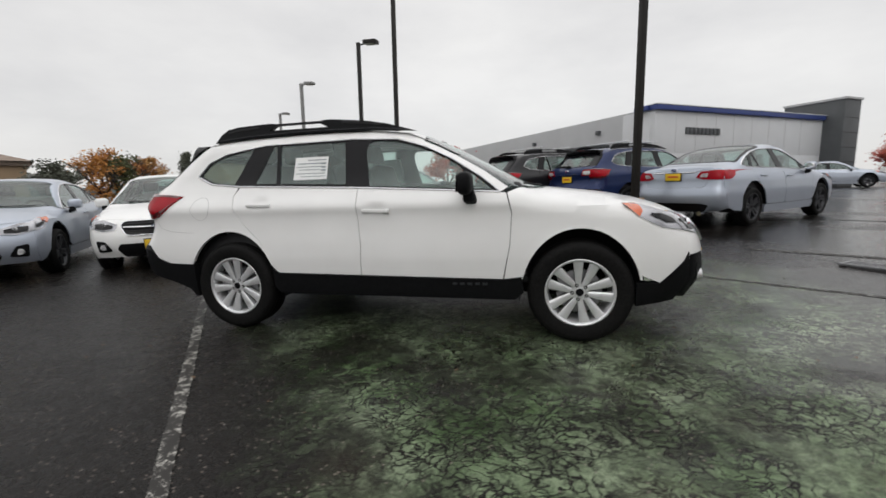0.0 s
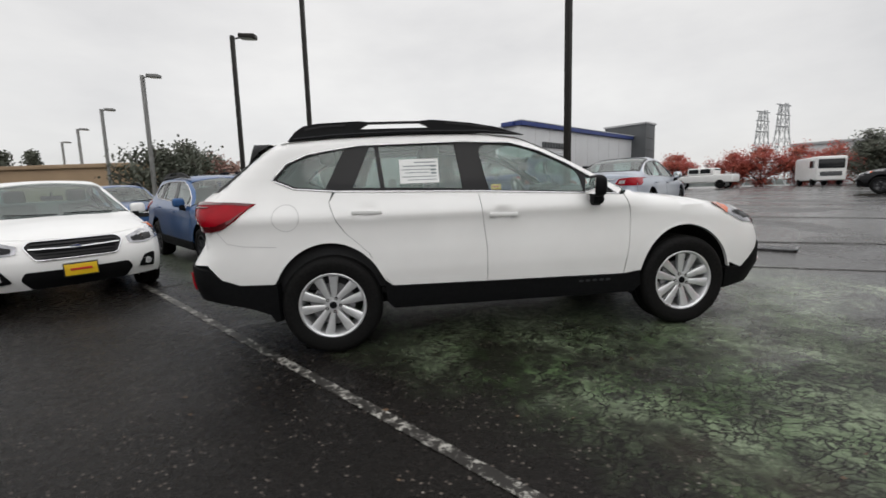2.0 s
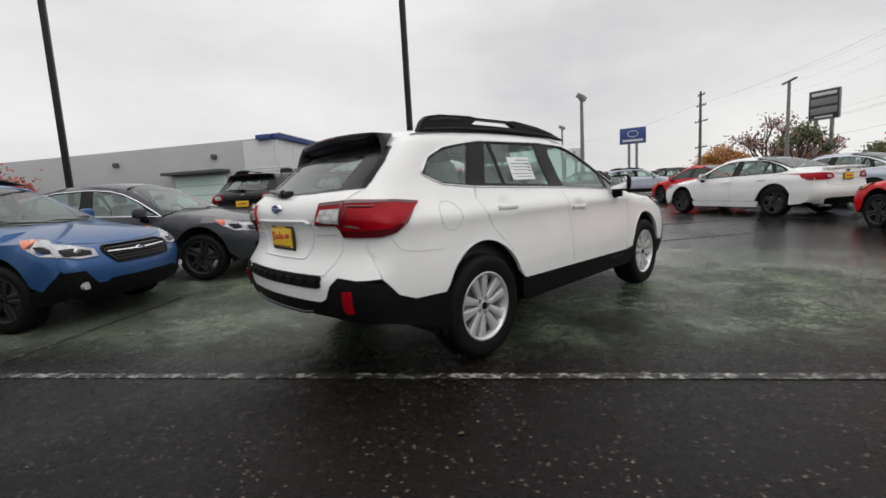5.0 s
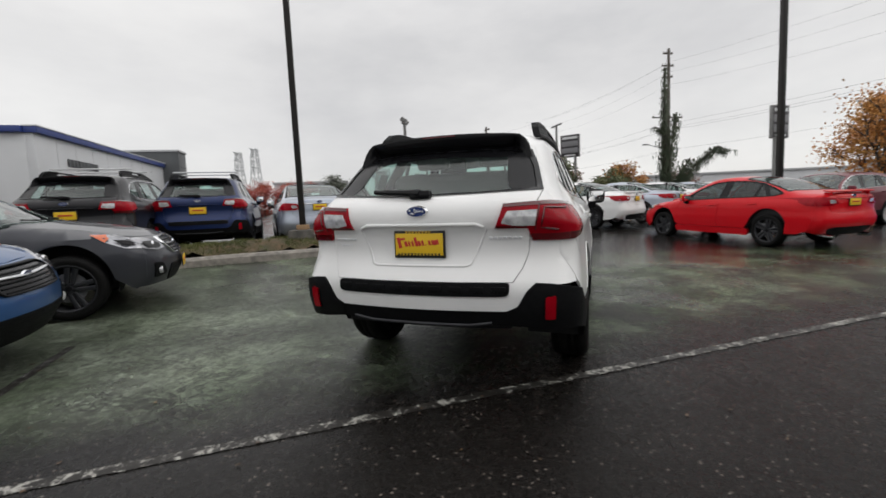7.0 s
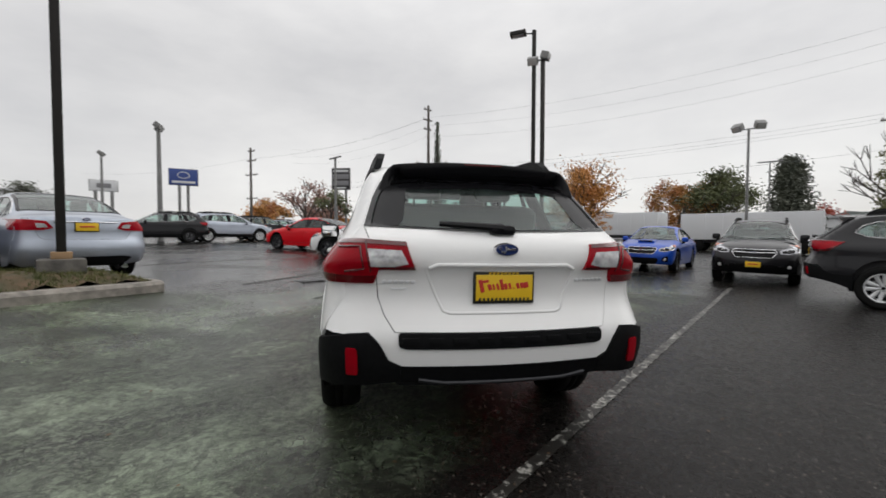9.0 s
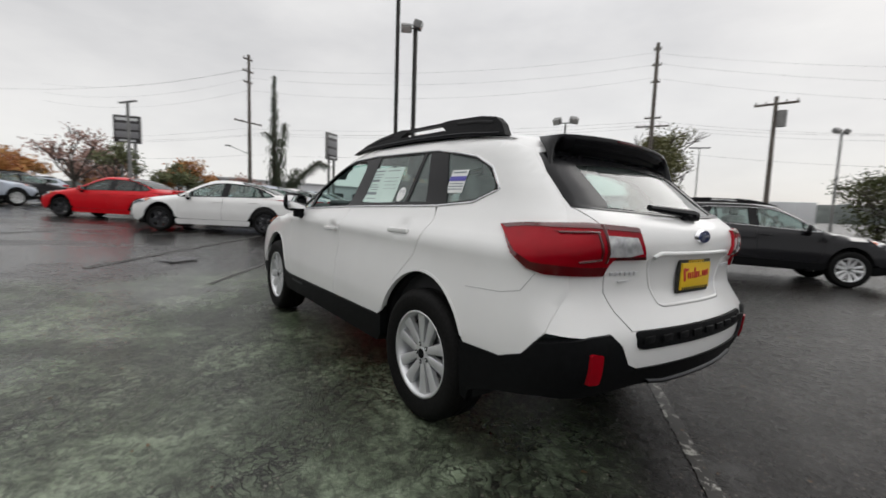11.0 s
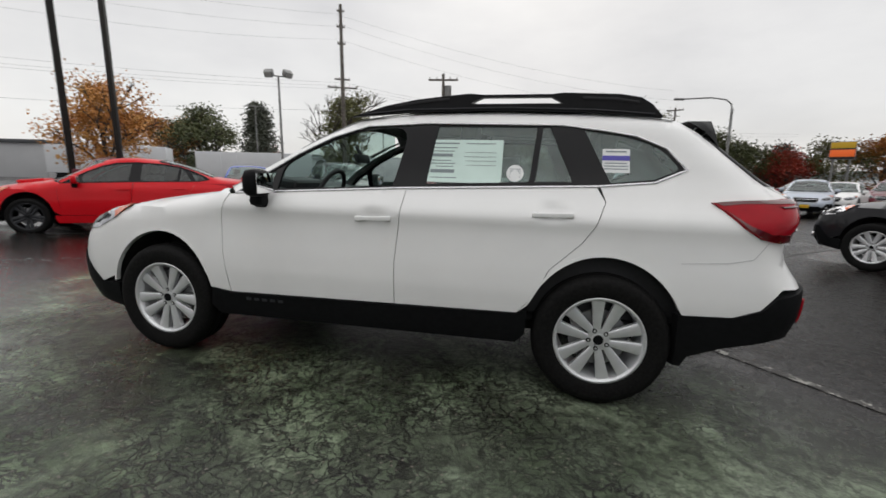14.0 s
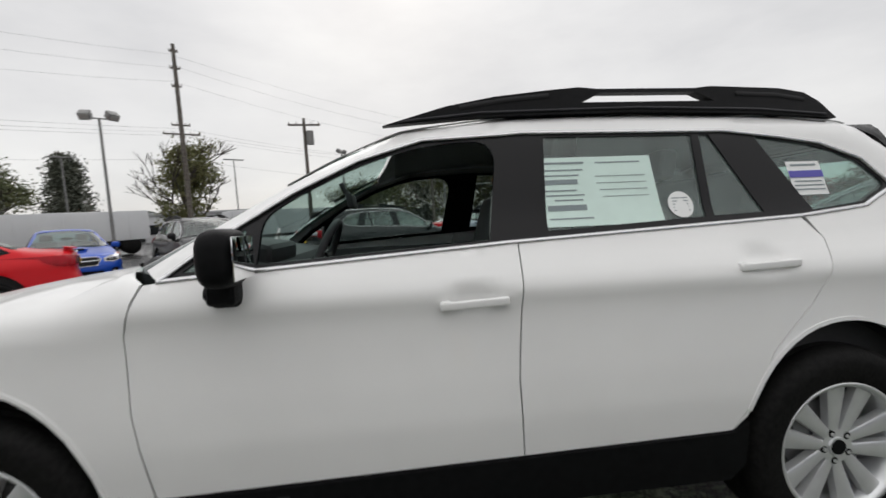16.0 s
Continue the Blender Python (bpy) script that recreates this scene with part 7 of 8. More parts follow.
def showroom():
    e = tagged(new("showroom"), "white dealership showroom with a blue roof band and charcoal tower", "building")
    e.matrix_basis = pose(6.87, 20.88, ground_z(6.87, 20.88) - 0.1, 0, 0, 34)
    H = 4.45
    # facade along +x, with window openings; the long side wing runs along +y
    piers = [(0.0, 2.6), (5.4, 6.9), (8.7, 9.3), (11.2, 14.14)]
    for a, b in piers:
        box_part("wall", (b - a, 0.35, H - 2.2), pose((a + b) / 2, 0.175, (H - 2.2) / 2), M["clad_white"], e, 0.01)
    box_part("wall", (14.14, 0.35, 2.2), pose(7.07, 0.175, H - 1.1), M["clad_white"], e, 0.01)
    for a, b in ((2.6, 5.4), (6.9, 8.7), (9.3, 11.2)):
        w = box_part("window", (b - a, 0.06, H - 2.2), pose((a + b) / 2, 0.5, (H - 2.2) / 2), M["show_glass"], e, 0.005)
        n = max(2, round((b - a) / 1.0))
        for i in range(n + 1):
            box_part("mullion", (0.07, 0.12, H - 2.2), pose(a + (b - a) * i / n, 0.44, (H - 2.2) / 2), M["clad_dark"], w, 0.005)
        box_part("mullion", (b - a, 0.12, 0.07), pose((a + b) / 2, 0.44, 2.3), M["clad_dark"], w, 0.005)
    for i in range(1, 9):
        box_part("panel_joint", (0.02, 0.01, 2.2), pose(i * 1.5, -0.003, H - 1.1), M["clad_grey"], e, 0.0)
    box_part("roof_band", (14.2, 0.5, 0.26), pose(7.0, 0.05, H + 0.12), M["band_blue"], e, 0.03)
    box_part("roof_band", (0.5, 0.9, 0.26), pose(-0.02, 0.75, H + 0.12), M["band_blue"], e, 0.03)
    box_part("roof_band_cap", (14.25, 0.56, 0.05), pose(7.0, 0.05, H + 0.27), M["clad_white"], e, 0.01)
    box_part("wall", (0.4, 26, H + 0.1), pose(0.2, 13.4, H / 2 + 0.05), M["clad_grey"], e, 0.01)
    box_part("wall", (0.42, 1.9, H), pose(0.18, 1.25, H / 2), M["clad_white"], e, 0.01)
    box_part("wall", (14, 0.4, H), pose(7, 26.2, H / 2), M["clad_grey"], e, 0.01)
    box_part("wall", (0.4, 26, H), pose(13.6, 13.4, H / 2), M["clad_grey"], e, 0.01)
    box_part("roof", (13.6, 26, 0.25), pose(6.9, 13.3, H - 0.1), M["clad_grey"], e, 0.02)
    door = box_part("service_door", (0.10, 3.4, 2.7), pose(-0.03, 5.2, 1.35), M["paper_mint"], e, 0.02)
    for i in range(1, 5):
        box_part("door_rail", (0.03, 3.4, 0.04), pose(-0.09, 5.2, 0.54 * i), M["clad_grey"], door, 0.004)
    box_part("canopy", (0.9, 4.0, 0.16), pose(-0.35, 5.2, 2.9), M["clad_dark"], e, 0.02)
    for y in (4.1, 11.0):
        box_part("wall_lamp", (0.22, 0.28, 0.25), pose(-0.1, y, 3.75), M["clad_dark"], e, 0.04)
    # raised name over the windows, as plain bars
    for k in range(9):
        box_part("sign_letter", (0.22, 0.06, 0.36), pose(2.3 + 0.30 * k, -0.04, H - 1.0), M["clad_dark"], e, 0.01)
    # tower
    t = box_part("tower", (1.65, 3.4, 5.6), pose(14.97, 0.6, 2.8), M["clad_dark"], e, 0.03)
    box_part("tower_cap", (1.80, 3.55, 0.14), pose(14.97, 0.6, 5.65), M["clad_grey"], t, 0.02)
    box_part("tower_side", (0.5, 2.4, 4.5), pose(16.0, 0.9, 2.25), M["clad_grey"], t, 0.03)
    box_part("tower_lamp", (0.4, 0.4, 0.25), pose(15.9, -0.35, 3.9), M["clad_dark"], t, 0.05)
    for i in range(1, 6):
        box_part("tower_joint", (1.67, 0.02, 0.02), pose(14.97, -1.105, i * 0.9), M["gloss_black"], t, 0.0)
    return e


showroom()


def low_building(x, y, yaw, w, dpt, h, wall, roof, label, doors=0, hip=0.0):
    e = tagged(new("building"), label, "building")
    e.matrix_basis = pose(x, y, ground_z(x, y) - 0.1, 0, 0, yaw)
    box_part("wall", (w, dpt, h), pose(0, 0, h / 2), M[wall], e, 0.02)
    box_part("roof", (w + 0.5, dpt + 0.5, 0.35), pose(0, 0, h + 0.17), M[roof], e, 0.05)
    if hip:
        a, b, z = w / 2 + 0.5, dpt / 2 + 0.5, h + 0.34
        r = max(0.5, a - b * 0.9)
        mesh_object("hip_roof", [(-a, -b, z), (a, -b, z), (a, b, z), (-a, b, z), (-r, 0, z + hip), (r, 0, z + hip)], [(0, 1, 5, 4), (2, 3, 4, 5), (1, 2, 5), (3, 0, 4), (3, 2, 1, 0)], M[roof], e, smooth=False)
    for i in range(doors):
        px = -w / 2 + w * (i + 0.5) / doors
        f = box_part("window", (w / doors * 0.5, 0.12, h * 0.35), pose(px, -dpt / 2 - 0.02, h * 0.5), M["show_glass"], e, 0.02)
        box_part("window_frame", (w / doors * 0.54, 0.08, 0.12), pose(px, -dpt / 2 - 0.05, h * 0.31), M["clad_grey"], f, 0.01)
    return e


M["brick_tan"] = mat("tan_stucco", (0.34, 0.24, 0.15), 0.8, grain=(0.5, 0.15, None))
M["roof_brown"] = mat("brown_roof_trim", (0.12, 0.085, 0.06), 0.8, grain=(1, 0.2, None))
M["roof_pink"] = mat("pale_brown_shingles", (0.26, 0.20, 0.16), 0.85, grain=(2, 0.3, None))
low_building(-29.0, 42.5, -10, 19, 8, 3.9, "brick_tan", "brick_tan", "long plain tan building behind the lot")
low_building(-41.5, 18.3, 58, 10, 8, 3.6, "brick_tan", "roof_pink", "tan house with a pale brown hipped roof", 3, 1.3)
low_building(70.0, 52.0, 30, 26, 12, 5.4, "clad_white", "clad_grey", "white low building across the street", 6)
low_building(88.0, -28.0, -75, 44, 12, 4.0, "clad_white", "clad_grey", "long white low building across the street", 9)
low_building(72.0, -62.0, -60, 34, 10, 3.6, "clad_white", "roof_brown", "white low building across the street", 7)
low_building(30.0, -66.0, 190, 22, 10, 3.8, "clad_white", "clad_grey", "white low building behind trees", 5)
low_building(58.0, -40.0, -60, 22, 8, 3.6, "clad_grey", "clad_dark", "grey low building across the street", 5)


def box_trailer(x, y, yaw, length, label):
    e = stand("box_trailer", x, y, label, "trailer", yaw)
    b = box_part("box", (length, 2.5, 1.75), pose(0, 0, 1.73), M["clad_white"], e, 0.05)
    for i in range(1, int(length)):
        for s in (-1, 1):
            box_part("box_rib", (0.05, 0.03, 1.65), pose(-length / 2 + i, s * 1.26, 1.73), M["clad_white"], b, 0.005)
    box_part("chassis", (length - 0.4, 1.0, 0.25), pose(0, 0, 0.75), M["clad_dark"], e, 0.03)
    for x0 in (-length / 2 + 1.0, -length / 2 + 2.1, length / 2 - 0.9):
        for s in (-1, 1):
            V, F = lathe([(0.05, -0.14), (0.5, -0.14), (0.52, 0), (0.5, 0.14), (0.05, 0.14)], 20)
            w = mesh_object("wheel", V, F, M["rubber"], e)
            w.matrix_basis = pose(x0, s * 1.05, 0.52)


box_trailer(19.0, -25.0, 35, 7.5, "white box trailer with ribbed sides")
box_trailer(27.0, -21.0, 35, 6.5, "white box trailer with ribbed sides")
box_trailer(8.5, -31.5, 35, 8.0, "white box trailer with ribbed sides")


def pickup(x, y, yaw):
    e = stand("pickup_truck", x, y, "white crew-cab pickup truck across the lot", "pickup truck", yaw)
    bm = bmesh.new()
    add_box(bm, (5.5, 1.9, 0.62), pose(0, 0, 0.86), 0.10, 3)
    add_box(bm, (1.5, 1.85, 0.30), pose(1.95, 0, 1.10), 0.10, 3)
    part("body", bm, M["white_paint"], e, smooth=True)
    bm = add_box(bmesh.new(), (2.2, 1.75, 0.72), pose(0.2, 0, 1.48), 0.22, 4)
    part("cab", bm, M["white_paint"], e, smooth=True)
    for s in (-1, 1):
        for x0 in (-0.35, 0.6):
            box_part("window", (0.8, 0.03, 0.38), pose(x0, s * 0.872, 1.55), M["show_glass"], e, 0.01)
        for x0 in (-1.75, 1.8):
            w = mesh_object("wheel", *lathe([(0.05, -0.13), (0.25, -0.14), (0.38, -0.13), (0.4, 0), (0.38, 0.13), (0.05, 0.12)], 20), M["rubber"], e)
            w.matrix_basis = pose(x0, s * 0.82, 0.40)
            r = mesh_object("rim", *lathe([(0.02, -0.145 * s), (0.22, -0.146 * s), (0.24, -0.13 * s)], 16), M["alloy"], w)
    box_part("windscreen", (0.05, 1.5, 0.5), pose(1.22, 0, 1.5, 0, 22, 0), M["show_glass"], e, 0.01)
    box_part("bed", (1.9, 1.6, 0.03), pose(-1.75, 0, 1.18), M["clad_dark"], e, 0.005)


def van(x, y, yaw):
    e = stand("delivery_van", x, y, "white delivery van across the lot", "van", yaw)
    part("body", add_box(bmesh.new(), (4.6, 2.0, 1.95), pose(0, 0, 1.38), 0.18, 3), M["white_paint"], e, smooth=True)
    box_part("windscreen", (0.06, 1.7, 0.75), pose(2.29, 0, 1.75), M["show_glass"], e, 0.02)
    box_part("grille", (0.06, 1.4, 0.35), pose(2.29, 0, 0.95), M["clad_dark"], e, 0.02)
    for s in (-1, 1):
        box_part("window", (0.9, 0.05, 0.6), pose(1.5, s * 0.99, 1.75), M["show_glass"], e, 0.02)
        for x0 in (-1.4, 1.5):
            w = mesh_object("wheel", *lathe([(0.05, -0.13), (0.3, -0.14), (0.36, 0), (0.3, 0.13), (0.05, 0.12)], 18), M["rubber"], e)
            w.matrix_basis = pose(x0, s * 0.86, 0.36)


pickup(27.6, 32.3, -58)
van(35.5, 28.5, -120)


M["haze_steel"] = mat("hazy_pale_steel", (0.42, 0.43, 0.44), 0.7)


def pylon(x, y, h):
    """A lattice power pylon."""
    e = stand("lattice_tower", x, y, "far grey lattice power tower", "tower", 20)
    bm = bmesh.new()
    lv = [(0.0, 2.2), (0.35, 1.4), (0.6, 0.9), (0.85, 0.7), (1.0, 0.5)]
    P = [[Vector((sx * w, sy * w, t * h)) for sx, sy in ((-1, -1), (1, -1), (1, 1), (-1, 1))] for t, w in lv]
    for a, b in zip(P, P[1:]):
        for i in range(4):
            add_cyl(bm, 0.10, 0.10, a[i], b[i], 4)
            add_cyl(bm, 0.06, 0.06, a[i], b[(i + 1) % 4], 4)
            add_cyl(bm, 0.06, 0.06, a[(i + 1) % 4], b[i], 4)
    for t in (0.72, 0.86, 0.98):
        add_cyl(bm, 0.14, 0.14, (-2.6, 0, t * h), (2.6, 0, t * h), 4)
    part("lattice", bm, M["haze_steel"], e)


pylon(80.5, 77.0, 16.5)
pylon(83.0, 84.5, 16.5)


# ---- trees ----
def leaf_mat(name, a, b):
    m = mat(name, a, 0.65, grain=(0.9, 0.0, b))
    return m


LEAF = {"orange": leaf_mat("orange_autumn_leaves", (0.42, 0.15, 0.03), (0.50, 0.26, 0.06)), "amber": leaf_mat("amber_autumn_leaves", (0.40, 0.22, 0.05), (0.30, 0.08, 0.02)),
        "red": leaf_mat("red_autumn_leaves", (0.30, 0.028, 0.025), (0.36, 0.08, 0.04)), "green": leaf_mat("green_leaves", (0.060, 0.080, 0.032), (0.12, 0.125, 0.045)),
        "dark": leaf_mat("dark_conifer_needles", (0.052, 0.062, 0.044), (0.100, 0.106, 0.078)), "olive": leaf_mat("olive_leaves", (0.11, 0.12, 0.04), (0.16, 0.15, 0.06)),
        "pink": leaf_mat("faded_pink_leaves", (0.24, 0.13, 0.11), (0.30, 0.18, 0.14))}
M["bark"] = mat("dark_bark", (0.06, 0.05, 0.042), 0.9, grain=(6, 0.5, (0.11, 0.095, 0.08)), bump=(30, 0.7))
M["birch"] = mat("pale_birch_bark", (0.36, 0.34, 0.31), 0.8, grain=(5, 0.5, None))


def tree(x, y, h, spread, leaf, seed, shape="round", leaves=1800, size=0.12, trunk=0.25, bark="bark", label="leafy tree", bare=0.0, dense=False):
    """A tapered trunk with limbs and twigs, and a crown of many small leaves with gaps."""
    rnd = random.Random(seed)
    e = stand("tree", x, y, label, "tree")
    bm = bmesh.new()
    tips = []
    tw = 0.022 * h + 0.03
    if shape == "cone":
        add_cyl(bm, tw, 0.02, (0, 0, -0.2), (0, 0, h), 8)
        n = 46
        for i in range(n):
            t = 0.10 + 0.88 * i / n
            a = i * 2.4 + rnd.uniform(-0.4, 0.4)
            r = spread * (1 - t) ** 0.75 * rnd.uniform(0.65, 1.1) + 0.1
            p, q = Vector((0, 0, t * h)), Vector((r * math.cos(a), r * math.sin(a), t * h - 0.22 * r))
            add_cyl(bm, 0.03, 0.01, p, q, 4)
            tips += [(p.lerp(q, u), 0.14 * spread + 0.1) for u in (0.3, 0.55, 0.8, 1.0)]
    else:
        fork = h * trunk
        add_cyl(bm, tw, tw * 0.75, (0, 0, -0.2), (0, 0, fork), 9)
        def grow(p, d, length, r, depth):
            q = p + d * length
            add_cyl(bm, r, r * 0.6, p, q, 5)
            if depth == 0 or length < 0.15 * h / 4:
                tips.append((q, 0.13 * spread + 0.12))
                tips.append((p.lerp(q, 0.5), 0.12 * spread + 0.1))
                return
            for _ in range(3 if depth > 1 else 4):
                nd = (d + Vector((rnd.uniform(-1, 1), rnd.uniform(-1, 1), rnd.uniform(-0.35, 0.65))) * 0.75).normalized()
                grow(q, nd, length * rnd.uniform(0.55, 0.8), r * 0.6, depth - 1)
        k = 6
        for i in range(k):
            a = i * 2 * math.pi / k + rnd.uniform(-0.4, 0.4)
            up = rnd.uniform(0.55, 1.5) * h / max(2 * spread, 0.1)
            d = Vector((math.cos(a), math.sin(a), up)).normalized()
            grow(Vector((0, 0, fork * rnd.uniform(0.75, 1.0))), d, (h - fork) * rnd.uniform(0.30, 0.42), tw * 0.55, 3 if leaves > 1200 else 2)
        grow(Vector((0, 0, fork)), Vector((0, 0, 1)), (h - fork) * 0.42, tw * 0.7, 3 if leaves > 1200 else 2)
        # keep the crown inside its height and spread
        tips = [(Vector((p.x, p.y, min(p.z, h))), s) for p, s in tips if math.hypot(p.x, p.y) < spread * 1.25]
    if dense:
        for _ in range(420):
            a, u, v = rnd.uniform(0, 6.283), rnd.random() ** 0.5, rnd.uniform(-1, 1)
            w = spread * u * math.sqrt(max(0.05, 1 - v * v)) * rnd.uniform(0.75, 1.12)
            tips.append((Vector((w * math.cos(a), w * math.sin(a), h * (0.47 + 0.46 * v))), 0.09 * spread))
    part("trunk", bm, M[bark], e)
    V, F = [], []
    live = [t for t in tips if rnd.random() > bare * max(0, t[0].z / h)]
    for _ in range(leaves):
        p, s = rnd.choice(live)
        c = p + Vector((rnd.gauss(0, s), rnd.gauss(0, s), rnd.gauss(0, s * 0.7)))
        if c.z < 0.15 * h * (shape != "cone" and not dense):
            continue
        a = Vector((rnd.uniform(-1, 1), rnd.uniform(-1, 1), rnd.uniform(-1, 1))).normalized()
        b = a.orthogonal().normalized()
        w, l = size * rnd.uniform(0.5, 1.0) * 0.5, size * rnd.uniform(0.7, 1.3)
        k = len(V)
        V += [c - b * w, c + a * l * 0.5 , c + b * w, c - a * l * 0.5]
        F.append((k, k + 1, k + 2, k + 3))
    mesh_object("crown", V, F, LEAF[leaf], e, smooth=False)
    return e


tree(15.8, -11.0, 4.5, 1.45, "orange", 3, dense=True, leaves=10000, size=0.10, label="orange autumn tree thinning at the top", bare=0.4, trunk=0.28)
tree(38.3, -41.5, 8.0, 3.4, "green", 4, dense=True, leaves=11000, size=0.24, trunk=0.1, label="green tree turning yellow")
tree(41.5, -39.5, 7.4, 2.9, "amber", 5, dense=True, leaves=8000, size=0.22, trunk=0.1, label="amber autumn tree across the street")
tree(34.0, -47.0, 9.8, 3.0, "dark", 6, "cone", 13000, 0.26, label="dark dense conifer across the street")
tree(20.2, -42.0, 10.0, 2.6, "olive", 7, leaves=11000, size=0.22, label="olive green willow-like tree", trunk=0.1, dense=True)
tree(60.0, -88.0, 7.0, 4.0, "red", 8, leaves=1600, size=0.4, label="red autumn tree far off")
tree(-4.9, 24.4, 3.17, 1.35, "red", 9, leaves=1800, size=0.17, label="red maple behind the lot", trunk=0.25)
for i, (x, y, h, s) in enumerate(((-14.1, 23.3, 3.9, 1.7), (-12.9, 24.9, 4.01, 1.6))):
    tree(x, y, h, s, "dark", 20 + i, dense=True, leaves=3500, size=0.2, trunk=0.1, label="dark evergreen shrub behind the lot")
for i, (x, y, h) in enumerate(((-47.1, 47.6, 6.6), (-45.0, 49.4, 6.9), (-43.5, 50.7, 6.9), (-41.5, 52.2, 7.0))):
    tree(x, y, h, 1.3, "dark", 30 + i, "cone", 2200, 0.3, label="small dark conifer behind the tan building")
for i, (x, y, h, s, l) in enumerate(((32.5, 42.5, 4.0, 1.7, "red"), (37.5, 40, 3.8, 2.0, "red"), (40, 39, 4.2, 2.2, "red"), (43, 37, 4.0, 2.2, "red"), (46, 36, 4.0, 2.2, "red"), (49, 34, 3.8, 2.2, "amber"))):
    tree(x, y, h, s, l, 40 + i, dense=True, leaves=6000, size=0.20, trunk=0.12, label="red and orange autumn tree by the street")
tree(-38.0, 28.0, 4.9, 1.5, "orange", 90, leaves=3000, size=0.22, trunk=0.12, dense=True, label="orange autumn tree beside a house")
tree(-36.8, 29.2, 4.5, 1.0, "green", 91, leaves=2400, size=0.22, trunk=0.1, dense=True, label="narrow green tree beside a house")
tree(-42.8, 37.0, 4.9, 1.5, "amber", 92, leaves=2600, size=0.25, trunk=0.12, dense=True, label="amber autumn tree beside a house")
tree(-33.2, 20.6, 3.6, 1.2, "dark", 93, leaves=2600, size=0.2, trunk=0.1, dense=True, label="dark evergreen shrub beside a house")
tree(42.9, 30.1, 4.4, 2.0, "dark", 50, dense=True, leaves=6000, size=0.25, trunk=0.1, label="dark green evergreen bush")
tree(-11.4, 25.4, 3.3, 0.8, "pink", 51, dense=True, leaves=2600, size=0.18, trunk=0.1, label="brown autumn shrub behind the lot")
for i in range(7):
    tree(58 + 1.5 * i, 13 - 4.2 * i + (i % 2) * 3, 3.6 + (i % 3) * 0.8, 2.6, ("orange", "amber", "pink", "orange", "green", "amber", "pink")[i], 60 + i, leaves=2400, size=0.34, trunk=0.12, label="low autumn tree by the street")
tree(50.5, 6.0, 7.0, 2.6, "pink", 70, leaves=700, size=0.3, label="nearly bare pinkish tree", bare=0.6)
tree(45.0, 2.8, 5.5, 1.6, "green", 71, leaves=900, size=0.25, label="narrow green shrub tree")
# the dark wood beyond the street corner
rnd = random.Random(77)
WOOD = [(5.5, -60, 8.0, 3.2, "green"), (-9.0, -66, 11.5, 3.2, "green"), (-15.0, -66, 12.0, 3.4, "dark"), (-24.5, -63, 11.0, 3.4, "dark"), (-31.0, -60, 9.5, 3.2, "dark"), (2.0, -58, 8.5, 3.2, "green"), (-1.5, -62, 10, 3.5, "olive"), (-4.5, -60, 11, 2.6, "dark"), (-7.5, -56, 10.5, 3.2, "olive"), (-10.5, -60, 13, 3.6, "dark"), (-13.5, -59, 12.5, 3.4, "olive"), (-16.5, -57, 9.5, 3.2, "green"), (-19.5, -58, 13, 2.8, "dark"), (-22.5, -57, 12, 3.2, "green"), (-26, -56, 9, 3.0, "green"), (-29, -54, 8, 3.0, "red"), (-33, -53, 9.5, 2.6, "olive"), (-37, -52, 10.5, 2.4, "amber"), (-40, -49, 8.5, 3.2, "green"), (-44, -47, 10, 2.6, "dark"), (-48, -44, 6.5, 3.2, "red"), (-52, -40, 7.5, 3.0, "green")]
for i, (x, y, h, s, l) in enumerate(WOOD):
    cone = l == "dark" and i % 2 == 0
    tree(x, y, h * (0.62 if x < -18 else 0.85), s, l, 80 + i, "cone" if cone else "round", 4600, 0.27, trunk=0.08, dense=not cone, bark="birch" if l == "olive" else "bark", label="tall tree in the dark wood behind the street")


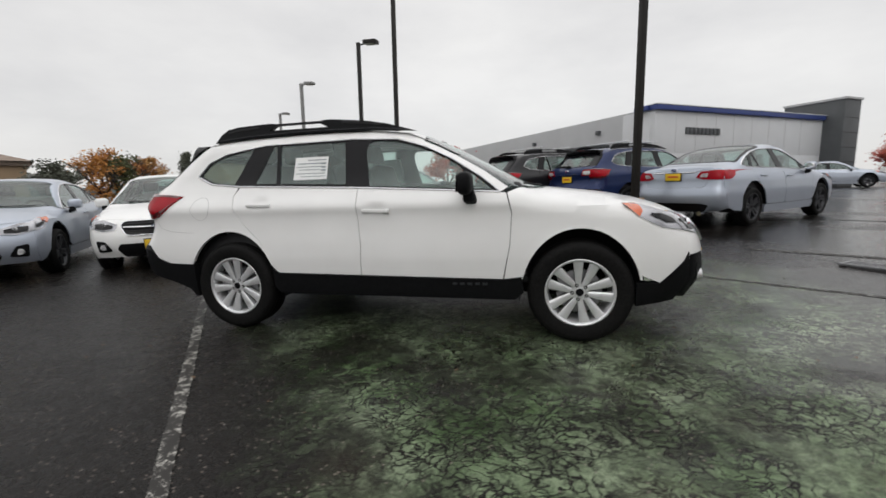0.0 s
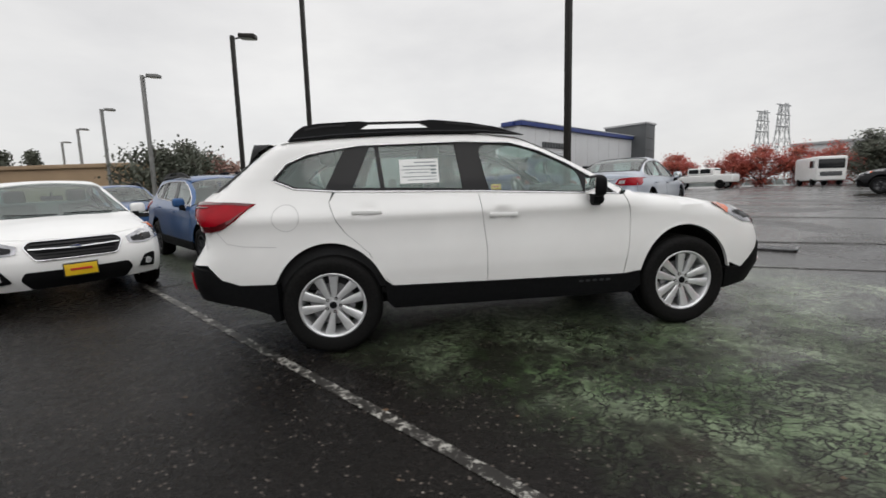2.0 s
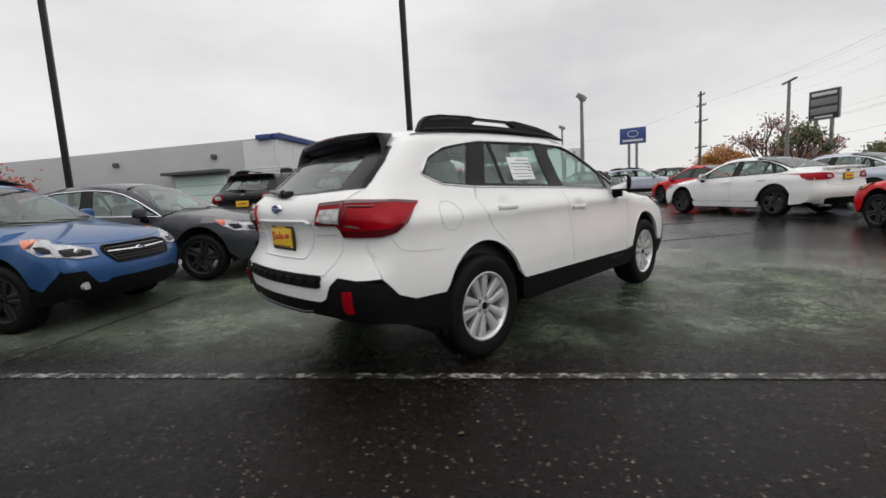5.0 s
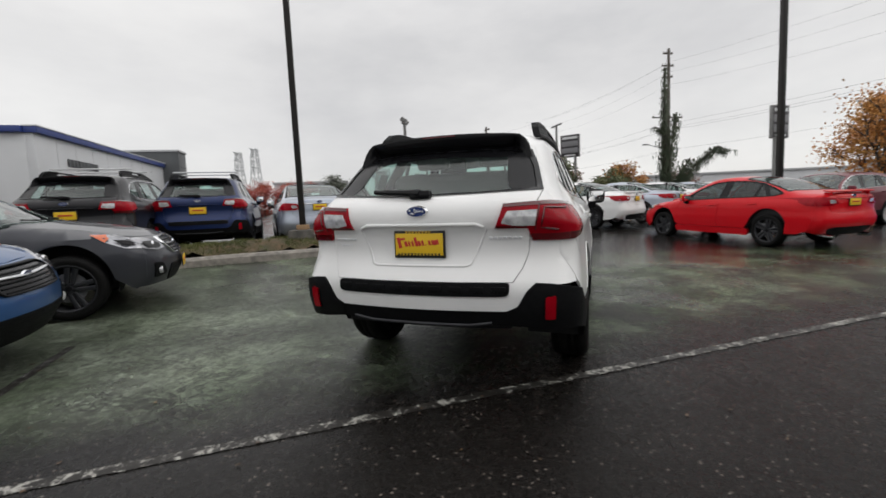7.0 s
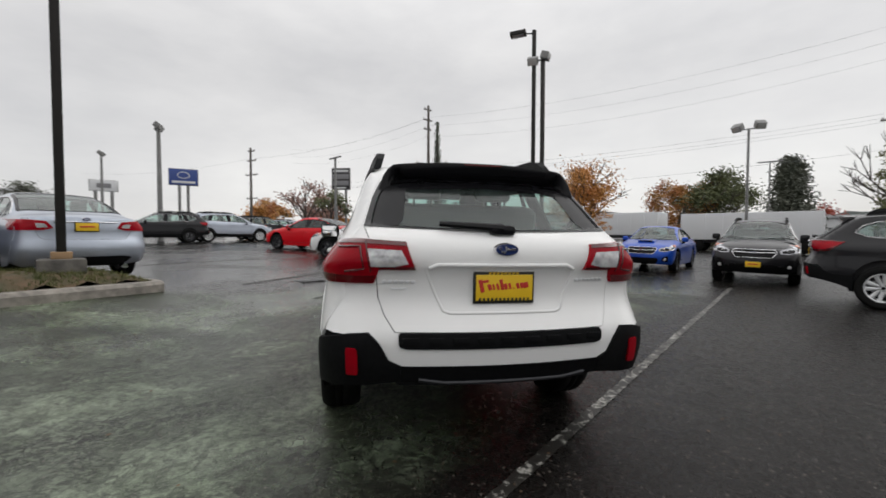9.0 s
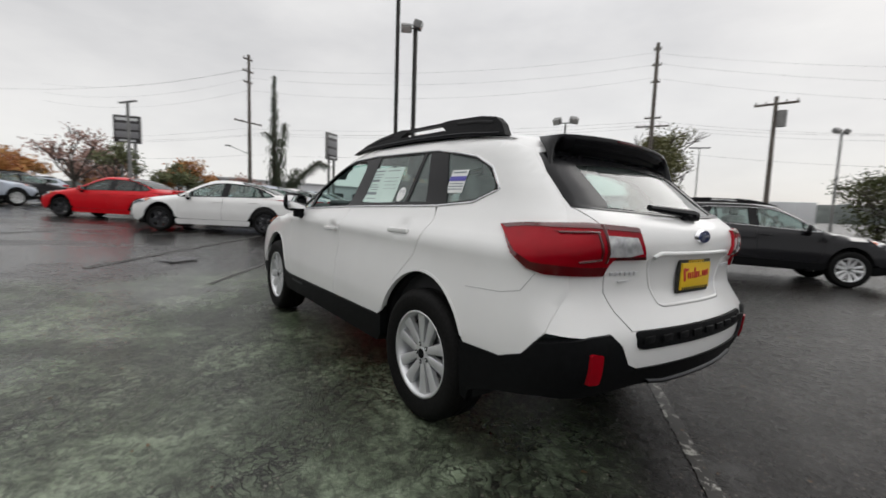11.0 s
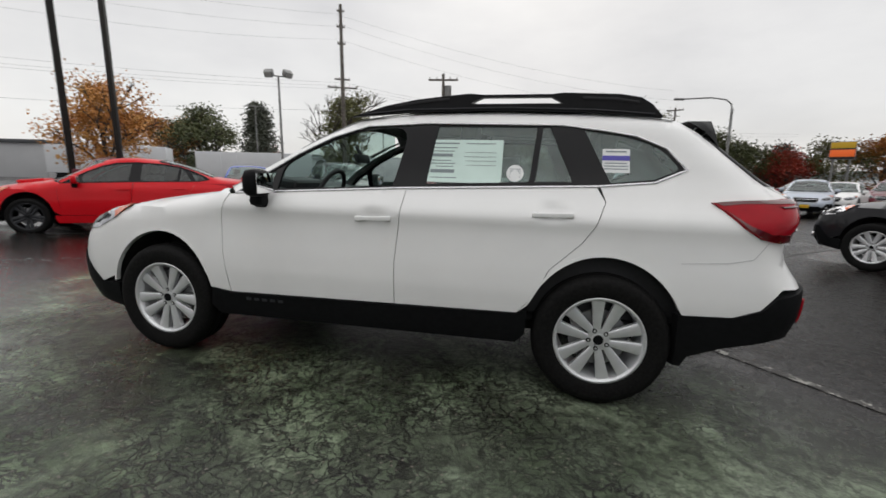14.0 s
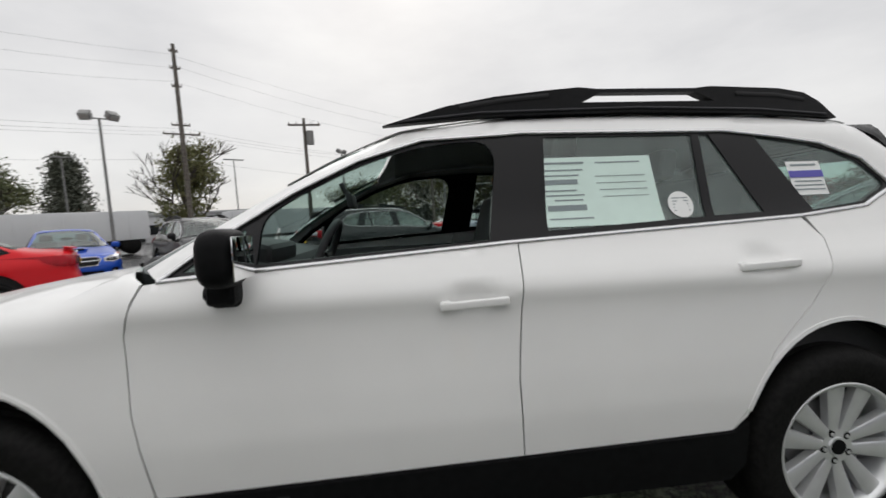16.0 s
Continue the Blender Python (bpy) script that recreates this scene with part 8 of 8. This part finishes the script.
def weeping_conifer(x, y, h):
    """A tall ragged cedar with hanging branches and bare top."""
    rnd = random.Random(15)
    e = stand("weeping_cedar", x, y, "tall ragged weeping cedar with drooping branches", "tree")
    bm = bmesh.new()
    add_cyl(bm, 0.16, 0.03, (0, 0, -0.2), (0.1, 0, h), 8)
    side = Vector((-0.2, -0.98, 0))
    paths = [[Vector((0, 0, h * 0.2)), Vector((0.0, 0, h)), ], [Vector((0, 0, 0.5)), side * 0.55 + Vector((0, 0, h * 0.68))], [Vector((0, 0, 0.4)), side * 1.2 + Vector((0, 0, h * 0.36)), ], [Vector((0, 0, 0.5)), side * 1.4 + Vector((0, 0, h * 0.30)), side * 2.4 + Vector((0, 0, h * 0.42)), side * 2.9 + Vector((0, 0, h * 0.38))], [Vector((0, 0, h * 0.55)), -side * 0.5 + Vector((0, 0, h * 0.60))]]
    V, F = [], []
    for path in paths:
        for p, q in zip(path, path[1:]):
            add_cyl(bm, 0.07, 0.03, p, q, 6)
            n = int((q - p).length / 0.045)
            for i in range(n):
                c = p.lerp(q, i / n)
                thick = 0.30 * (1.25 - c.z / h) + 0.04
                for _ in range(7):
                    o = c + Vector((rnd.gauss(0, thick * 0.55), rnd.gauss(0, thick * 0.55), 0))
                    drop = rnd.uniform(0.10, 0.55) * (1.2 - 0.75 * c.z / h)
                    w = rnd.uniform(0.015, 0.04)
                    k = len(V)
                    V += [o + Vector((-w, w, 0)), o + Vector((w, -w, 0)), o + Vector((rnd.gauss(0, 0.05), rnd.gauss(0, 0.05), -drop))]
                    F.append((k, k + 1, k + 2))
    part("trunk", bm, M["bark"], e)
    mesh_object("foliage", V, F, LEAF["green_dark"], e, smooth=False)


LEAF["green_dark"] = leaf_mat("grey_green_needles", (0.035, 0.055, 0.028), (0.075, 0.09, 0.05))
weeping_conifer(21.6, -4.56, 7.6)


def signals():
    e = stand("traffic_signal", -6.0, -50.0, "traffic signal mast with orange signal heads", "traffic signal", 10)
    part("mast", add_cyl(bmesh.new(), 0.14, 0.10, (0, 0, -0.2), (0, 0, 5.6), 10), M["pole_grey"], e, smooth=True)
    part("mast_arm", add_cyl(bmesh.new(), 0.08, 0.05, (0, 0, 5.2), (-11, 0, 5.5), 8), M["pole_grey"], e, smooth=True)
    for x in (-3.5, -6.5, -9.5):
        h = box_part("signal_head", (0.36, 0.3, 1.05), pose(x, 0.1, 5.35), M["sign_signal"], e, 0.04)
        for k in range(3):
            part("signal_visor", add_cyl(bmesh.new(), 0.12, 0.12, (x, 0.24, 5.05 + 0.3 * k), (x, 0.42, 5.05 + 0.3 * k), 10), M["sign_signal"], h)
    s = stand("street_lamp", -13.5, -30.0, "grey street lamp with a long curved arm", "street lamp", 200)
    part("pole", add_cyl(bmesh.new(), 0.11, 0.08, (0, 0, -0.2), (0, 0, 6.2), 10), M["pole_grey"], s, smooth=True)
    bm = bmesh.new()
    pts = [Vector((0, 0, 6.1)), Vector((-0.1, 0, 6.5)), Vector((-0.5, 0, 6.75)), Vector((-1.6, 0, 6.85)), Vector((-3.6, 0, 6.7))]
    for a, b in zip(pts, pts[1:]):
        add_cyl(bm, 0.05, 0.045, a, b, 8)
    add_box(bm, (0.7, 0.25, 0.12), pose(-3.9, 0, 6.68), 0.04)
    part("lamp_arm", bm, M["pole_grey"], s)


M["sign_signal"] = mat("orange_signal_housing", (0.55, 0.20, 0.02), 0.5)
signals()


# ---- far hills and horizon trees ----
def hills():
    rnd = random.Random(3)
    V, F = [], []
    n = 360
    for i in range(n + 1):
        a = 2 * math.pi * i / n
        c, s = math.cos(a), math.sin(a)
        # higher to the east and south-east, low elsewhere
        lift = 0.32 + 0.9 * max(0, math.cos(a + 0.55)) ** 1.5 + 0.25 * max(0, math.cos(a - 2.6))
        h = lift * (13 + 5 * noise.noise((c * 3, s * 3, 0.3)) + 3 * noise.noise((c * 9, s * 9, 1.3))) + 2.0 * noise.noise((c * 60, s * 60, 2)) + 1.2 * rnd.random()
        for r, z in ((420, -3), (430, h * 0.6), (445, h), (520, h * 0.9)):
            V.append((r * c, r * s, z))
    for i in range(n):
        for k in range(3):
            F.append((i * 4 + k, (i + 1) * 4 + k, (i + 1) * 4 + k + 1, i * 4 + k + 1))
    hm = mat("hazy_wooded_hill", (0.085, 0.098, 0.092), 0.95, grain=(0.05, 0.35, (0.12, 0.13, 0.125)), bump=(0.2, 0.5), spec=0.05)
    tagged(mesh_object("backdrop_hills", V, F, hm), "low hazy wooded hills on the horizon", "hills", kind="structure")


hills()
